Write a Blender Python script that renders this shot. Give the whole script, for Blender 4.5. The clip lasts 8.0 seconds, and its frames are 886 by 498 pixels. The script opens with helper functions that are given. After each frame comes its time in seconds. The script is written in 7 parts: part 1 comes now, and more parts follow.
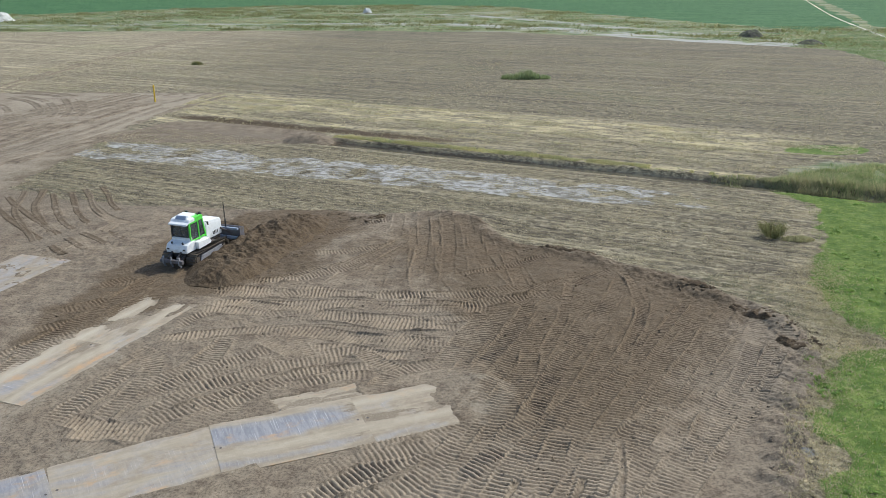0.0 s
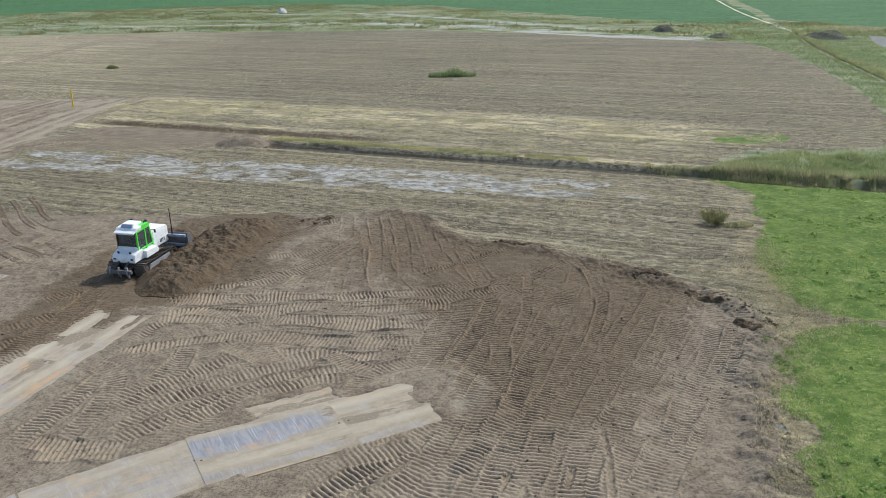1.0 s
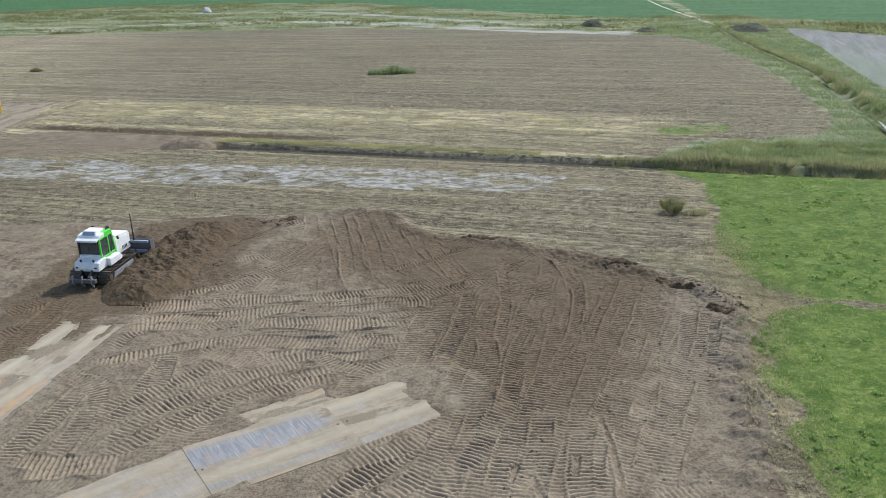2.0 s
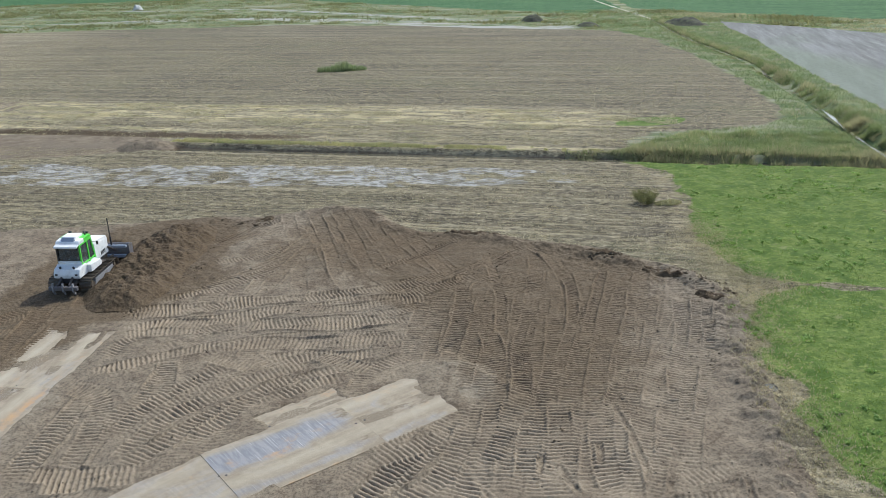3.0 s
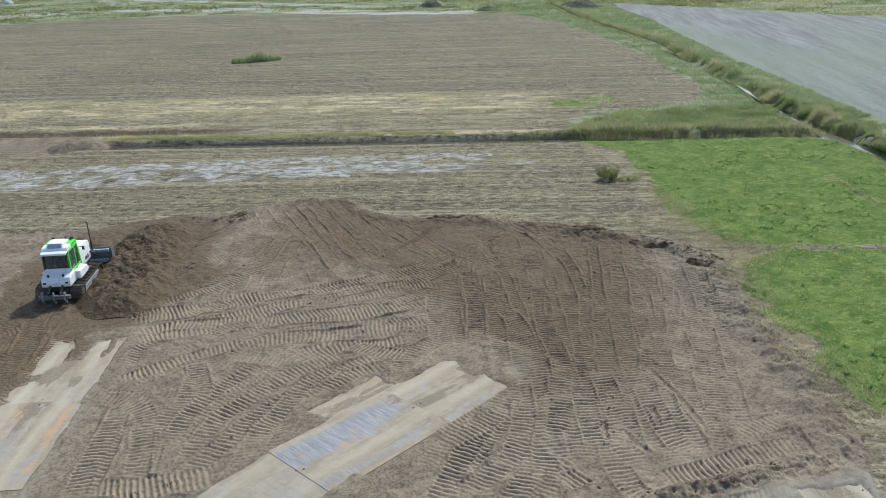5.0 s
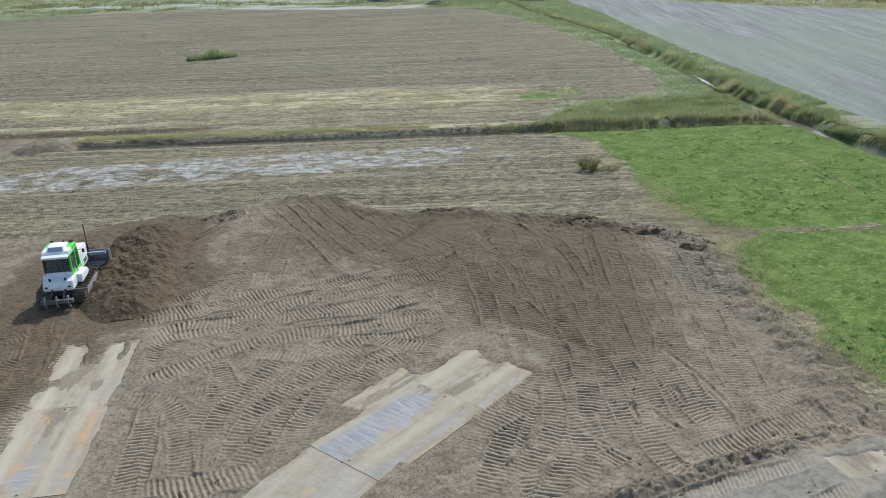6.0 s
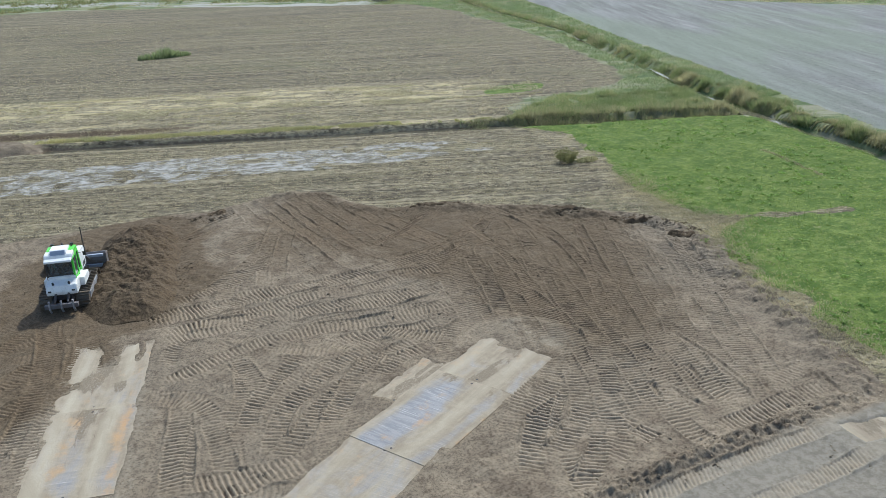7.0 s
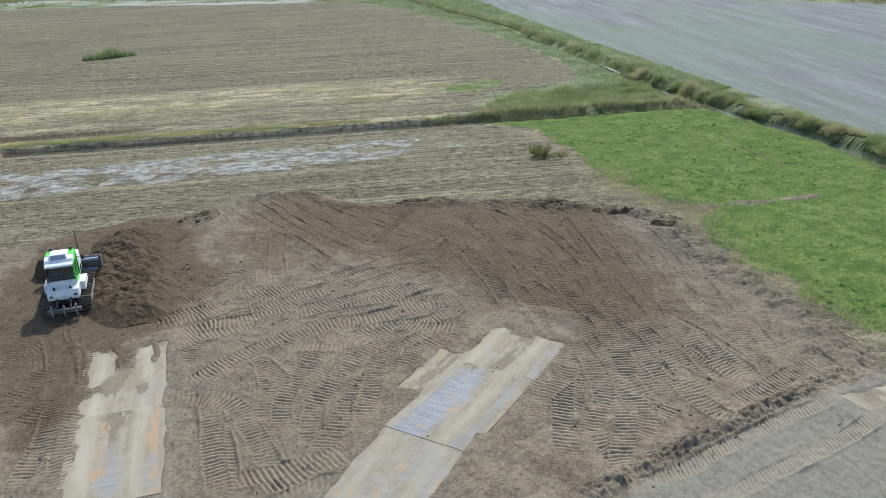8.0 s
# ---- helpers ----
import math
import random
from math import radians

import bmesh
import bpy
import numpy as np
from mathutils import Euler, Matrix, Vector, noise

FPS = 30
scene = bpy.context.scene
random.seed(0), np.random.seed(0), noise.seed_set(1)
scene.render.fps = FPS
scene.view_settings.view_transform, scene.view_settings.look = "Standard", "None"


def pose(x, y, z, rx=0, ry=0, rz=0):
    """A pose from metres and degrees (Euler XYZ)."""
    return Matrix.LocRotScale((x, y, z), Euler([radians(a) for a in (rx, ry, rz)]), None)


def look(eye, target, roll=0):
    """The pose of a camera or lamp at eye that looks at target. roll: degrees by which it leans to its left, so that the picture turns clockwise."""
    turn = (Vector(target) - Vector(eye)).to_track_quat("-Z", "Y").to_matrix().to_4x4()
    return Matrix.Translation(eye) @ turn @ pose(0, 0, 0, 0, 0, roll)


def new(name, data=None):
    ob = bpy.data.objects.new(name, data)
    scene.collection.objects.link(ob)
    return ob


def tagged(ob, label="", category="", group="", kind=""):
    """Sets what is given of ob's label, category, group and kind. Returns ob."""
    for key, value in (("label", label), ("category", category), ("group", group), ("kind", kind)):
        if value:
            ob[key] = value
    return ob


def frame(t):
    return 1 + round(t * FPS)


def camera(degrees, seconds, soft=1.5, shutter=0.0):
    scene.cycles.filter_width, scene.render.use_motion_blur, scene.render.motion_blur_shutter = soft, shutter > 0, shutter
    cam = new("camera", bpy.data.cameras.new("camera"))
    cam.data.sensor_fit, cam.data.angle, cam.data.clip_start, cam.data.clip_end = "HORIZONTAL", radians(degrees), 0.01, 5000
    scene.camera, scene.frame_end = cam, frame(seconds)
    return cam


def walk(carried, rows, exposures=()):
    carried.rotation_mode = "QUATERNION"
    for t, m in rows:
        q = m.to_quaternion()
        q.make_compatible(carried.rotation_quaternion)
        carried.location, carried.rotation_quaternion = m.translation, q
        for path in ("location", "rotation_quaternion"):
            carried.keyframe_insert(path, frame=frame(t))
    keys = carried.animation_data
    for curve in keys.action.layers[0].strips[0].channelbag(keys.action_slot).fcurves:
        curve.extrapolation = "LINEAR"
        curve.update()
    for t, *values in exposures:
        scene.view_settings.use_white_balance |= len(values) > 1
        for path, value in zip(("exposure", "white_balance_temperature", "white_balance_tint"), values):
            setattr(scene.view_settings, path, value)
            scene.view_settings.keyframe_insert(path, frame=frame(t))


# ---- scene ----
cam = camera(56.8, 8.0, soft=0.55)
walk(cam, [
    (0.0, look((0.00, 0.00, 18.50), (0.00, 28.43, 8.93), -0.29)),
    (0.5, look((-1.20, 0.13, 18.43), (0.30, 28.52, 8.84), -0.53)),
    (1.0, look((-2.33, 0.17, 18.43), (0.54, 28.44, 8.80), -0.72)),
    (1.5, look((-3.55, 0.26, 18.43), (0.58, 28.35, 8.74), -0.97)),
    (3.0, look((-8.14, 1.16, 18.49), (-0.60, 28.45, 8.56), -1.22)),
    (3.5, look((-9.67, 1.46, 18.55), (-1.21, 28.44, 8.50), -1.49)),
    (4.0, look((-11.26, 1.81, 18.61), (-1.88, 28.43, 8.44), -1.65)),
    (4.5, look((-12.89, 2.25, 18.67), (-2.62, 28.48, 8.34), -1.77)),
    (6.0, look((-18.14, 3.68, 19.00), (-5.15, 28.51, 8.27), -2.06)),
    (6.5, look((-19.97, 4.15, 19.16), (-6.11, 28.44, 8.30), -2.10)),
    (7.0, look((-21.83, 4.68, 19.30), (-7.01, 28.36, 8.37), -2.07)),
    (7.5, look((-23.69, 5.29, 19.48), (-7.91, 28.32, 8.49), -2.01)),
    (8.0, look((-25.64, 6.00, 19.67), (-8.89, 28.28, 8.57), -1.81)),
], exposures=[(0.0, 0.3, 6290, 5.5), (8.0, 0.31, 6080, 3.0)])

# ---- world and light ----
SUN_TO = Vector((0.76, 0.62, 1.06)).normalized()
world = bpy.data.worlds.new("sky")
scene.world = world
world.use_nodes = True
wn = world.node_tree
wn.nodes.clear()
sky = wn.nodes.new("ShaderNodeTexSky")
sky.sky_type = "NISHITA"
sky.sun_disc = False
sky.sun_elevation = math.asin(SUN_TO.z)
sky.sun_rotation = math.atan2(SUN_TO.x, SUN_TO.y)
sky.air_density, sky.dust_density, sky.ozone_density = 1.0, 2.0, 1.0
wbg = wn.nodes.new("ShaderNodeBackground")
wbg.inputs["Strength"].default_value = 0.15
wout = wn.nodes.new("ShaderNodeOutputWorld")
wn.links.new(sky.outputs[0], wbg.inputs["Color"])
wn.links.new(wbg.outputs[0], wout.inputs["Surface"])
lamp = bpy.data.lights.new("sun", "SUN")
lamp.energy, lamp.angle, lamp.color = 3.1, radians(0.55), (1.0, 0.965, 0.91)
sun = new("sun", lamp)
sun.matrix_world = look(SUN_TO * 100, (0, 0, 0))


# ---- materials ----
class Nodes:
    """A short way to write node trees."""

    def __init__(self, name):
        self.mat = bpy.data.materials.new(name)
        self.mat.use_nodes = True
        self.tree = self.mat.node_tree
        self.tree.nodes.clear()
        self.bsdf = self.add("ShaderNodeBsdfPrincipled")
        out = self.add("ShaderNodeOutputMaterial")
        self.tree.links.new(self.bsdf.outputs[0], out.inputs["Surface"])
        self.pos = self.add("ShaderNodeNewGeometry").outputs["Position"]

    def add(self, kind):
        return self.tree.nodes.new(kind)

    def put(self, socket, value):
        if isinstance(value, bpy.types.NodeSocket):
            self.tree.links.new(value, socket)
        elif isinstance(value, tuple) and len(value) == 3 and socket.type == "RGBA":
            socket.default_value = (*value, 1)
        else:
            socket.default_value = value

    def attr(self, name):
        n = self.add("ShaderNodeAttribute")
        n.attribute_name = name
        return n.outputs["Fac"]

    def rand(self):
        return self.add("ShaderNodeObjectInfo").outputs["Random"]

    def island(self):
        return self.add("ShaderNodeNewGeometry").outputs["Random Per Island"]

    def local(self):
        return self.add("ShaderNodeTexCoord").outputs["Object"]

    def mapped(self, vec, scale=(1, 1, 1), turn=0.0, shift=(0, 0, 0)):
        n = self.add("ShaderNodeMapping")
        self.put(n.inputs["Vector"], vec)
        n.inputs["Rotation"].default_value = (0, 0, radians(turn))
        n.inputs["Scale"].default_value = scale
        n.inputs["Location"].default_value = shift
        return n.outputs[0]

    def noise(self, scale, detail=4.0, vec=None, rough=0.6, warp=0.0):
        n = self.add("ShaderNodeTexNoise")
        self.put(n.inputs["Vector"], vec or self.pos)
        n.inputs["Scale"].default_value = scale
        n.inputs["Detail"].default_value = detail
        n.inputs["Roughness"].default_value = rough
        n.inputs["Distortion"].default_value = warp
        return n.outputs["Fac"]

    def ramp(self, fac, low, high):
        n = self.add("ShaderNodeMapRange")
        n.interpolation_type = "SMOOTHSTEP"
        self.put(n.inputs["Value"], fac)
        n.inputs["From Min"].default_value = low
        n.inputs["From Max"].default_value = high
        return n.outputs[0]

    def math(self, op, a, b=0.0):
        n = self.add("ShaderNodeMath")
        n.operation = op
        self.put(n.inputs[0], a)
        self.put(n.inputs[1], b)
        return n.outputs[0]

    def mix(self, fac, a, b):
        n = self.add("ShaderNodeMix")
        n.data_type = "RGBA"
        self.put(n.inputs["Factor"], fac)
        self.put(n.inputs["A"], a)
        self.put(n.inputs["B"], b)
        return n.outputs["Result"]

    def times(self, col, fac):
        n = self.add("ShaderNodeMix")
        n.data_type, n.blend_type = "RGBA", "MULTIPLY"
        n.inputs["Factor"].default_value = 1.0
        self.put(n.inputs["A"], col)
        self.put(n.inputs["B"], fac)
        return n.outputs["Result"]

    def bump(self, height, strength=0.5, dist=0.05, below=None):
        n = self.add("ShaderNodeBump")
        n.inputs["Strength"].default_value = strength
        n.inputs["Distance"].default_value = dist
        self.put(n.inputs["Height"], height)
        if below is not None:
            self.tree.links.new(below, n.inputs["Normal"])
        return n.outputs[0]

    def done(self, color, rough=0.9, normal=None, metal=0.0, spec=0.3):
        self.put(self.bsdf.inputs["Base Color"], color)
        self.put(self.bsdf.inputs["Roughness"], rough)
        self.put(self.bsdf.inputs["Metallic"], metal)
        self.bsdf.inputs["Specular IOR Level"].default_value = spec
        if normal is not None:
            self.tree.links.new(normal, self.bsdf.inputs["Normal"])
        return self.mat


ROW_TURN = 27.2  # the crop rows run along the ditch
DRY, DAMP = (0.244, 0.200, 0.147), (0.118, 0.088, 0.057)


def soil_colour(n, damp):
    """Dry grey-brown earth that turns dark brown where it is damp."""
    blotch = n.noise(0.55, 5, rough=0.65)
    grain = n.noise(8.0, 4, rough=0.75)
    dry = n.mix(n.ramp(blotch, 0.36, 0.66), DRY, (0.152, 0.120, 0.088))
    dry = n.mix(n.ramp(n.noise(0.09, 3), 0.45, 0.62), dry, (0.194, 0.160, 0.120))
    wet = n.mix(n.ramp(blotch, 0.38, 0.66), DAMP, (0.134, 0.103, 0.070))
    both = n.mix(n.ramp(n.math("ADD", damp, n.math("MULTIPLY", n.math("SUBTRACT", blotch, 0.5), 0.9)), 0.3, 0.75), dry, wet)
    both = n.mix(n.math("MULTIPLY", n.ramp(grain, 0.46, 0.60), 0.78), both, n.times(both, (0.50, 0.48, 0.47)))
    lumps = n.noise(2.3, 4, rough=0.75)
    both = n.mix(n.math("MULTIPLY", n.ramp(lumps, 0.53, 0.59), 0.46), both, n.times(both, (0.56, 0.54, 0.53)))
    both = n.mix(n.math("MULTIPLY", n.ramp(lumps, 0.47, 0.40), 0.45), both, n.times(both, (1.30, 1.28, 1.25)))
    crumbs = n.noise(13.0, 3, rough=0.8)
    both = n.mix(n.math("MULTIPLY", n.ramp(crumbs, 0.54, 0.66), 0.5), both, n.times(both, (1.45, 1.42, 1.38)))
    return both, n.math("ADD", grain, n.math("MULTIPLY", crumbs, 0.6))


def make_ground():
    n = Nodes("ground_surface")
    fine = n.noise(2.2, 4, rough=0.7)
    wob = n.math("MULTIPLY", n.math("SUBTRACT", fine, 0.5), 0.75)

    def zone(name, low=0.42, high=0.58):
        return n.ramp(n.math("ADD", n.attr(name), wob), low, high)

    rows = n.mapped(n.pos, turn=ROW_TURN)
    # stubble: brown earth with rows of cut straw
    streak = n.noise(1.0, 5, n.mapped(rows, (0.05, 1.15, 1)), 0.62)
    streak2 = n.noise(1.0, 4, n.mapped(rows, (0.35, 4.2, 1)), 0.7)
    chaff = n.noise(6.0, 3, rough=0.75)
    specks = n.ramp(n.noise(4.6, 2, n.mapped(rows, (0.6, 1, 1)), 0.7), 0.47, 0.57)
    patch = n.noise(0.045, 4)
    earth = n.mix(n.ramp(patch, 0.38, 0.64), (0.174, 0.152, 0.106), (0.146, 0.126, 0.090))
    straw = n.mix(n.ramp(chaff, 0.3, 0.7), (0.300, 0.262, 0.172), (0.46, 0.405, 0.275))
    amount = n.math("ADD", n.math("MULTIPLY", streak, 0.9), n.math("MULTIPLY", streak2, 0.55))
    broad = n.noise(1.0, 4, n.mapped(rows, (0.012, 0.30, 1)), 0.6)
    amount = n.math("ADD", amount, n.math("MULTIPLY", n.math("SUBTRACT", broad, 0.5), 0.4))
    amount = n.math("ADD", amount, n.math("MULTIPLY", chaff, 0.5))
    amount = n.math("ADD", amount, n.math("MULTIPLY", n.math("SUBTRACT", n.noise(1.5, 4, n.mapped(rows, (0.55, 1, 1)), 0.7), 0.5), 0.9))
    amount = n.math("ADD", amount, n.math("MULTIPLY", n.attr("straw"), 0.38))
    field = n.mix(n.math("MULTIPLY", n.ramp(amount, 1.00, 1.26), n.math("ADD", 0.22, n.math("MULTIPLY", specks, 0.72))), earth, straw)
    dark = n.noise(1.0, 4, n.mapped(rows, (0.22, 2.6, 1), shift=(4, 7, 0)), 0.7)
    field = n.mix(n.math("MULTIPLY", n.ramp(dark, 0.49, 0.57), 0.42), field, n.times(field, (0.50, 0.49, 0.50)))
    tone = n.math("ADD", n.math("MULTIPLY", n.ramp(broad, 0.40, 0.60), 0.5), n.math("MULTIPLY", n.ramp(n.noise(1.0, 5, n.mapped(rows, (0.07, 0.5, 1), shift=(1, 8, 0)), 0.7), 0.42, 0.58), 0.38))
    field = n.mix(tone, n.times(field, (0.86, 0.85, 0.84)), n.times(field, (1.18, 1.19, 1.14)))
    # drilled lines that run on for a long way, and a coarse grain of tufts and crumbs
    lines = n.noise(1.0, 3, n.mapped(rows, (0.016, 0.85, 1), shift=(2, 5, 0)), 0.75)
    field = n.mix(n.math("MULTIPLY", n.ramp(lines, 0.555, 0.61), 0.5), field, (0.35, 0.310, 0.215))
    field = n.mix(n.math("MULTIPLY", n.ramp(lines, 0.47, 0.41), 0.55), field, n.times(field, (0.58, 0.58, 0.60)))
    tuft = n.noise(1.25, 3, n.mapped(rows, (0.8, 1, 1), shift=(6, 2, 0)), 0.85)
    field = n.mix(n.math("MULTIPLY", n.ramp(tuft, 0.52, 0.585), 0.85), field, n.times(field, (0.46, 0.46, 0.45)))
    field = n.mix(n.math("MULTIPLY", n.ramp(tuft, 0.46, 0.39), 0.7), field, n.times(field, (1.42, 1.39, 1.30)))
    weedy = n.math("MULTIPLY", n.ramp(n.noise(0.05, 4, n.mapped(rows, (0.5, 1, 1), shift=(8, 8, 0)), 0.7), 0.52, 0.66), n.ramp(tuft, 0.44, 0.56))
    field = n.mix(n.math("MULTIPLY", weedy, 0.28), field, (0.150, 0.170, 0.075))
    bits = n.noise(2.4, 2, n.mapped(rows, (0.55, 1, 1), shift=(7, 7, 0)), 0.8)
    field = n.mix(n.math("MULTIPLY", n.ramp(bits, 0.56, 0.62), 0.55), field, (0.40, 0.355, 0.245))
    field = n.mix(n.math("MULTIPLY", n.ramp(bits, 0.44, 0.38), 0.6), field, n.times(field, (0.50, 0.49, 0.50)))
    litter = n.math("MULTIPLY", n.attr("straw"), n.ramp(n.noise(0.75, 5, n.mapped(rows, (0.30, 1.0, 1), shift=(3, 3, 0)), 0.72), 0.50, 0.57))
    field = n.mix(n.math("MULTIPLY", litter, 0.85), field, n.mix(n.ramp(chaff, 0.35, 0.65), (0.60, 0.52, 0.315), (0.42, 0.36, 0.205)))
    # this attribute only scales the stubble's tone, slightly down to well up
    field = n.mix(n.attr("dry"), n.times(field, (0.92, 0.91, 0.92)), n.times(field, (1.48, 1.45, 1.45)))
    # pale dried mud left on the stubble
    crust = n.noise(0.34, 2.5, n.mapped(rows, (0.80, 1.0, 1)), 0.55, 0.6)
    pale = n.ramp(n.math("ADD", n.math("MULTIPLY", n.attr("pale"), 0.60), n.math("MULTIPLY", n.math("ADD", n.math("MULTIPLY", crust, 0.72), n.math("MULTIPLY", n.noise(0.25, 3, n.mapped(rows, (0.7, 1.0, 1), shift=(9, 1, 0))), 0.28)), 1.6)), 1.30, 1.35)
    crack = n.noise(1.1, 5, n.mapped(rows, (0.6, 1.0, 1), shift=(7, 4, 0)), 0.78, 1.2)
    field = n.mix(pale, field, n.mix(n.ramp(crack, 0.42, 0.56), (0.385, 0.378, 0.362), (0.150, 0.138, 0.112)))
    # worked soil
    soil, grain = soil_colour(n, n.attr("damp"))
    soil = n.mix(n.math("MULTIPLY", n.ramp(n.math("ADD", n.attr("dust"), wob), 0.35, 0.8), 0.8), soil, n.mix(n.ramp(grain, 0.62, 0.86), (0.362, 0.314, 0.240), (0.290, 0.248, 0.187)))
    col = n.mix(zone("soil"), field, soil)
    # young grass
    gn = n.noise(0.5, 5, rough=0.65)
    gf = n.noise(3.2, 5, rough=0.8)
    grass = n.mix(n.ramp(gn, 0.40, 0.60), (0.074, 0.126, 0.024), (0.138, 0.188, 0.046))
    grass = n.mix(n.math("MULTIPLY", n.ramp(gf, 0.50, 0.59), 0.75), grass, (0.054, 0.092, 0.021))
    tuss = n.noise(1.3, 4, n.mapped(n.pos, (0.8, 1, 1), shift=(3, 9, 0)), 0.7)
    grass = n.mix(n.math("MULTIPLY", n.ramp(tuss, 0.54, 0.66), 0.55), grass, (0.190, 0.215, 0.075))
    grass = n.mix(n.math("MULTIPLY", n.ramp(tuss, 0.46, 0.38), 0.65), grass, (0.062, 0.106, 0.023))
    fleck = n.noise(2.6, 3, n.mapped(n.pos, (0.8, 1, 1), shift=(1, 5, 0)), 0.8)
    grass = n.mix(n.math("MULTIPLY", n.ramp(fleck, 0.56, 0.62), 0.65), grass, (0.215, 0.262, 0.078))
    bare = n.ramp(n.math("SUBTRACT", n.noise(0.28, 5, rough=0.7), n.math("MULTIPLY", n.noise(0.06, 2), 0.1)), 0.58, 0.68)
    grass = n.mix(n.math("MULTIPLY", bare, 0.75), grass, (0.260, 0.245, 0.130))
    col = n.mix(zone("grass"), col, grass)
    # rough verge
    vn = n.noise(0.16, 8, n.mapped(rows, (0.5, 1, 1)), 0.82)
    verge = n.mix(n.ramp(vn, 0.44, 0.56), (0.080, 0.118, 0.048), (0.215, 0.230, 0.120))
    verge = n.mix(n.math("MULTIPLY", n.ramp(n.noise(0.12, 5, n.mapped(rows, (0.25, 1.2, 1), shift=(5, 3, 0))), 0.49, 0.60), 0.7), verge, (0.27, 0.255, 0.195))
    col = n.mix(zone("verge"), col, verge)
    # grey tilled field
    gs = n.noise(1.0, 5, n.mapped(n.mapped(n.pos, turn=-56), (0.03, 0.35, 1)), 0.65)
    grey = n.mix(n.ramp(gs, 0.36, 0.66), (0.165, 0.165, 0.162), (0.225, 0.230, 0.226))
    furrow = n.noise(1.0, 4, n.mapped(n.mapped(n.pos, turn=-62), (0.05, 0.9, 1), shift=(3, 1, 0)), 0.75)
    grey = n.mix(n.math("MULTIPLY", n.ramp(furrow, 0.56, 0.66), 0.40), grey, (0.36, 0.355, 0.34))
    grey = n.mix(n.math("MULTIPLY", n.ramp(furrow, 0.46, 0.38), 0.40), grey, n.times(grey, (0.60, 0.59, 0.57)))
    grey = n.mix(n.math("MULTIPLY", n.ramp(n.noise(0.02, 4, n.mapped(n.mapped(n.pos, turn=-56), (0.5, 1.4, 1))), 0.45, 0.62), 0.6), grey, (0.190, 0.225, 0.170))
    grey = n.mix(n.math("MULTIPLY", n.ramp(n.noise(1.4, 4, rough=0.8), 0.5, 0.62), 0.5), grey, n.times(grey, (0.66, 0.66, 0.66)))
    col = n.mix(zone("tilled"), col, grey)
    # green crop
    cr = n.math("ADD", n.math("MULTIPLY", n.noise(1.0, 4, n.mapped(rows, (0.03, 0.35, 1)), 0.75), 0.5), n.math("MULTIPLY", n.noise(0.35, 5, rough=0.8), 0.5))
    crop = n.mix(n.ramp(cr, 0.42, 0.58), (0.026, 0.082, 0.030), (0.075, 0.155, 0.062))
    col = n.mix(zone("crop"), col, crop)
    sand = n.mix(n.ramp(fine, 0.35, 0.65), (0.39, 0.385, 0.36), (0.26, 0.255, 0.225))
    broken = n.ramp(n.noise(0.10, 6, n.mapped(rows, (0.5, 1, 1), shift=(2, 2, 0)), 0.8), 0.43, 0.52)
    col = n.mix(n.math("MULTIPLY", zone("sand"), broken), col, sand)
    h = n.math("ADD", n.math("MULTIPLY", grain, 0.7), n.math("MULTIPLY", n.noise(1.6, 5, rough=0.7), 1.4))
    return n.done(col, 0.95, n.bump(h, 0.75, 0.09), spec=0.15)


def make_soil(name, damp, rough_bump=0.9, pale=0.0, shade=1.0):
    n = Nodes(name)
    col, grain = soil_colour(n, damp if isinstance(damp, float) else n.attr(damp))
    if pale:
        packed = n.mix(n.ramp(n.noise(3.2, 5, rough=0.75), 0.40, 0.62), (0.232, 0.209, 0.174), (0.168, 0.149, 0.121))
        col = n.mix(n.attr("grey"), col, packed)
        col = n.mix(n.math("MULTIPLY", n.ramp(n.math("ADD", n.attr("dust"), n.math("MULTIPLY", n.math("SUBTRACT", n.noise(4.5, 6, rough=0.8), 0.5), 1.7)), 0.46, 0.62), 0.38), col, n.mix(n.ramp(n.noise(3.0, 4, rough=0.7), 0.4, 0.62), (0.330, 0.288, 0.224), (0.255, 0.218, 0.166)))
        # cleat crests are painted paler: dry tops, and the sun they catch
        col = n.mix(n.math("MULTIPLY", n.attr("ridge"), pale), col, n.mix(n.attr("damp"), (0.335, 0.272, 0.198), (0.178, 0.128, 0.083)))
    if shade != 1.0:
        col = n.times(col, (shade, shade * 0.96, shade * 0.92))
    h = n.math("ADD", n.math("MULTIPLY", grain, 0.8), n.noise(2.4, 5, rough=0.7))
    return n.done(col, 0.95, n.bump(h, rough_bump, 0.07), spec=0.15)


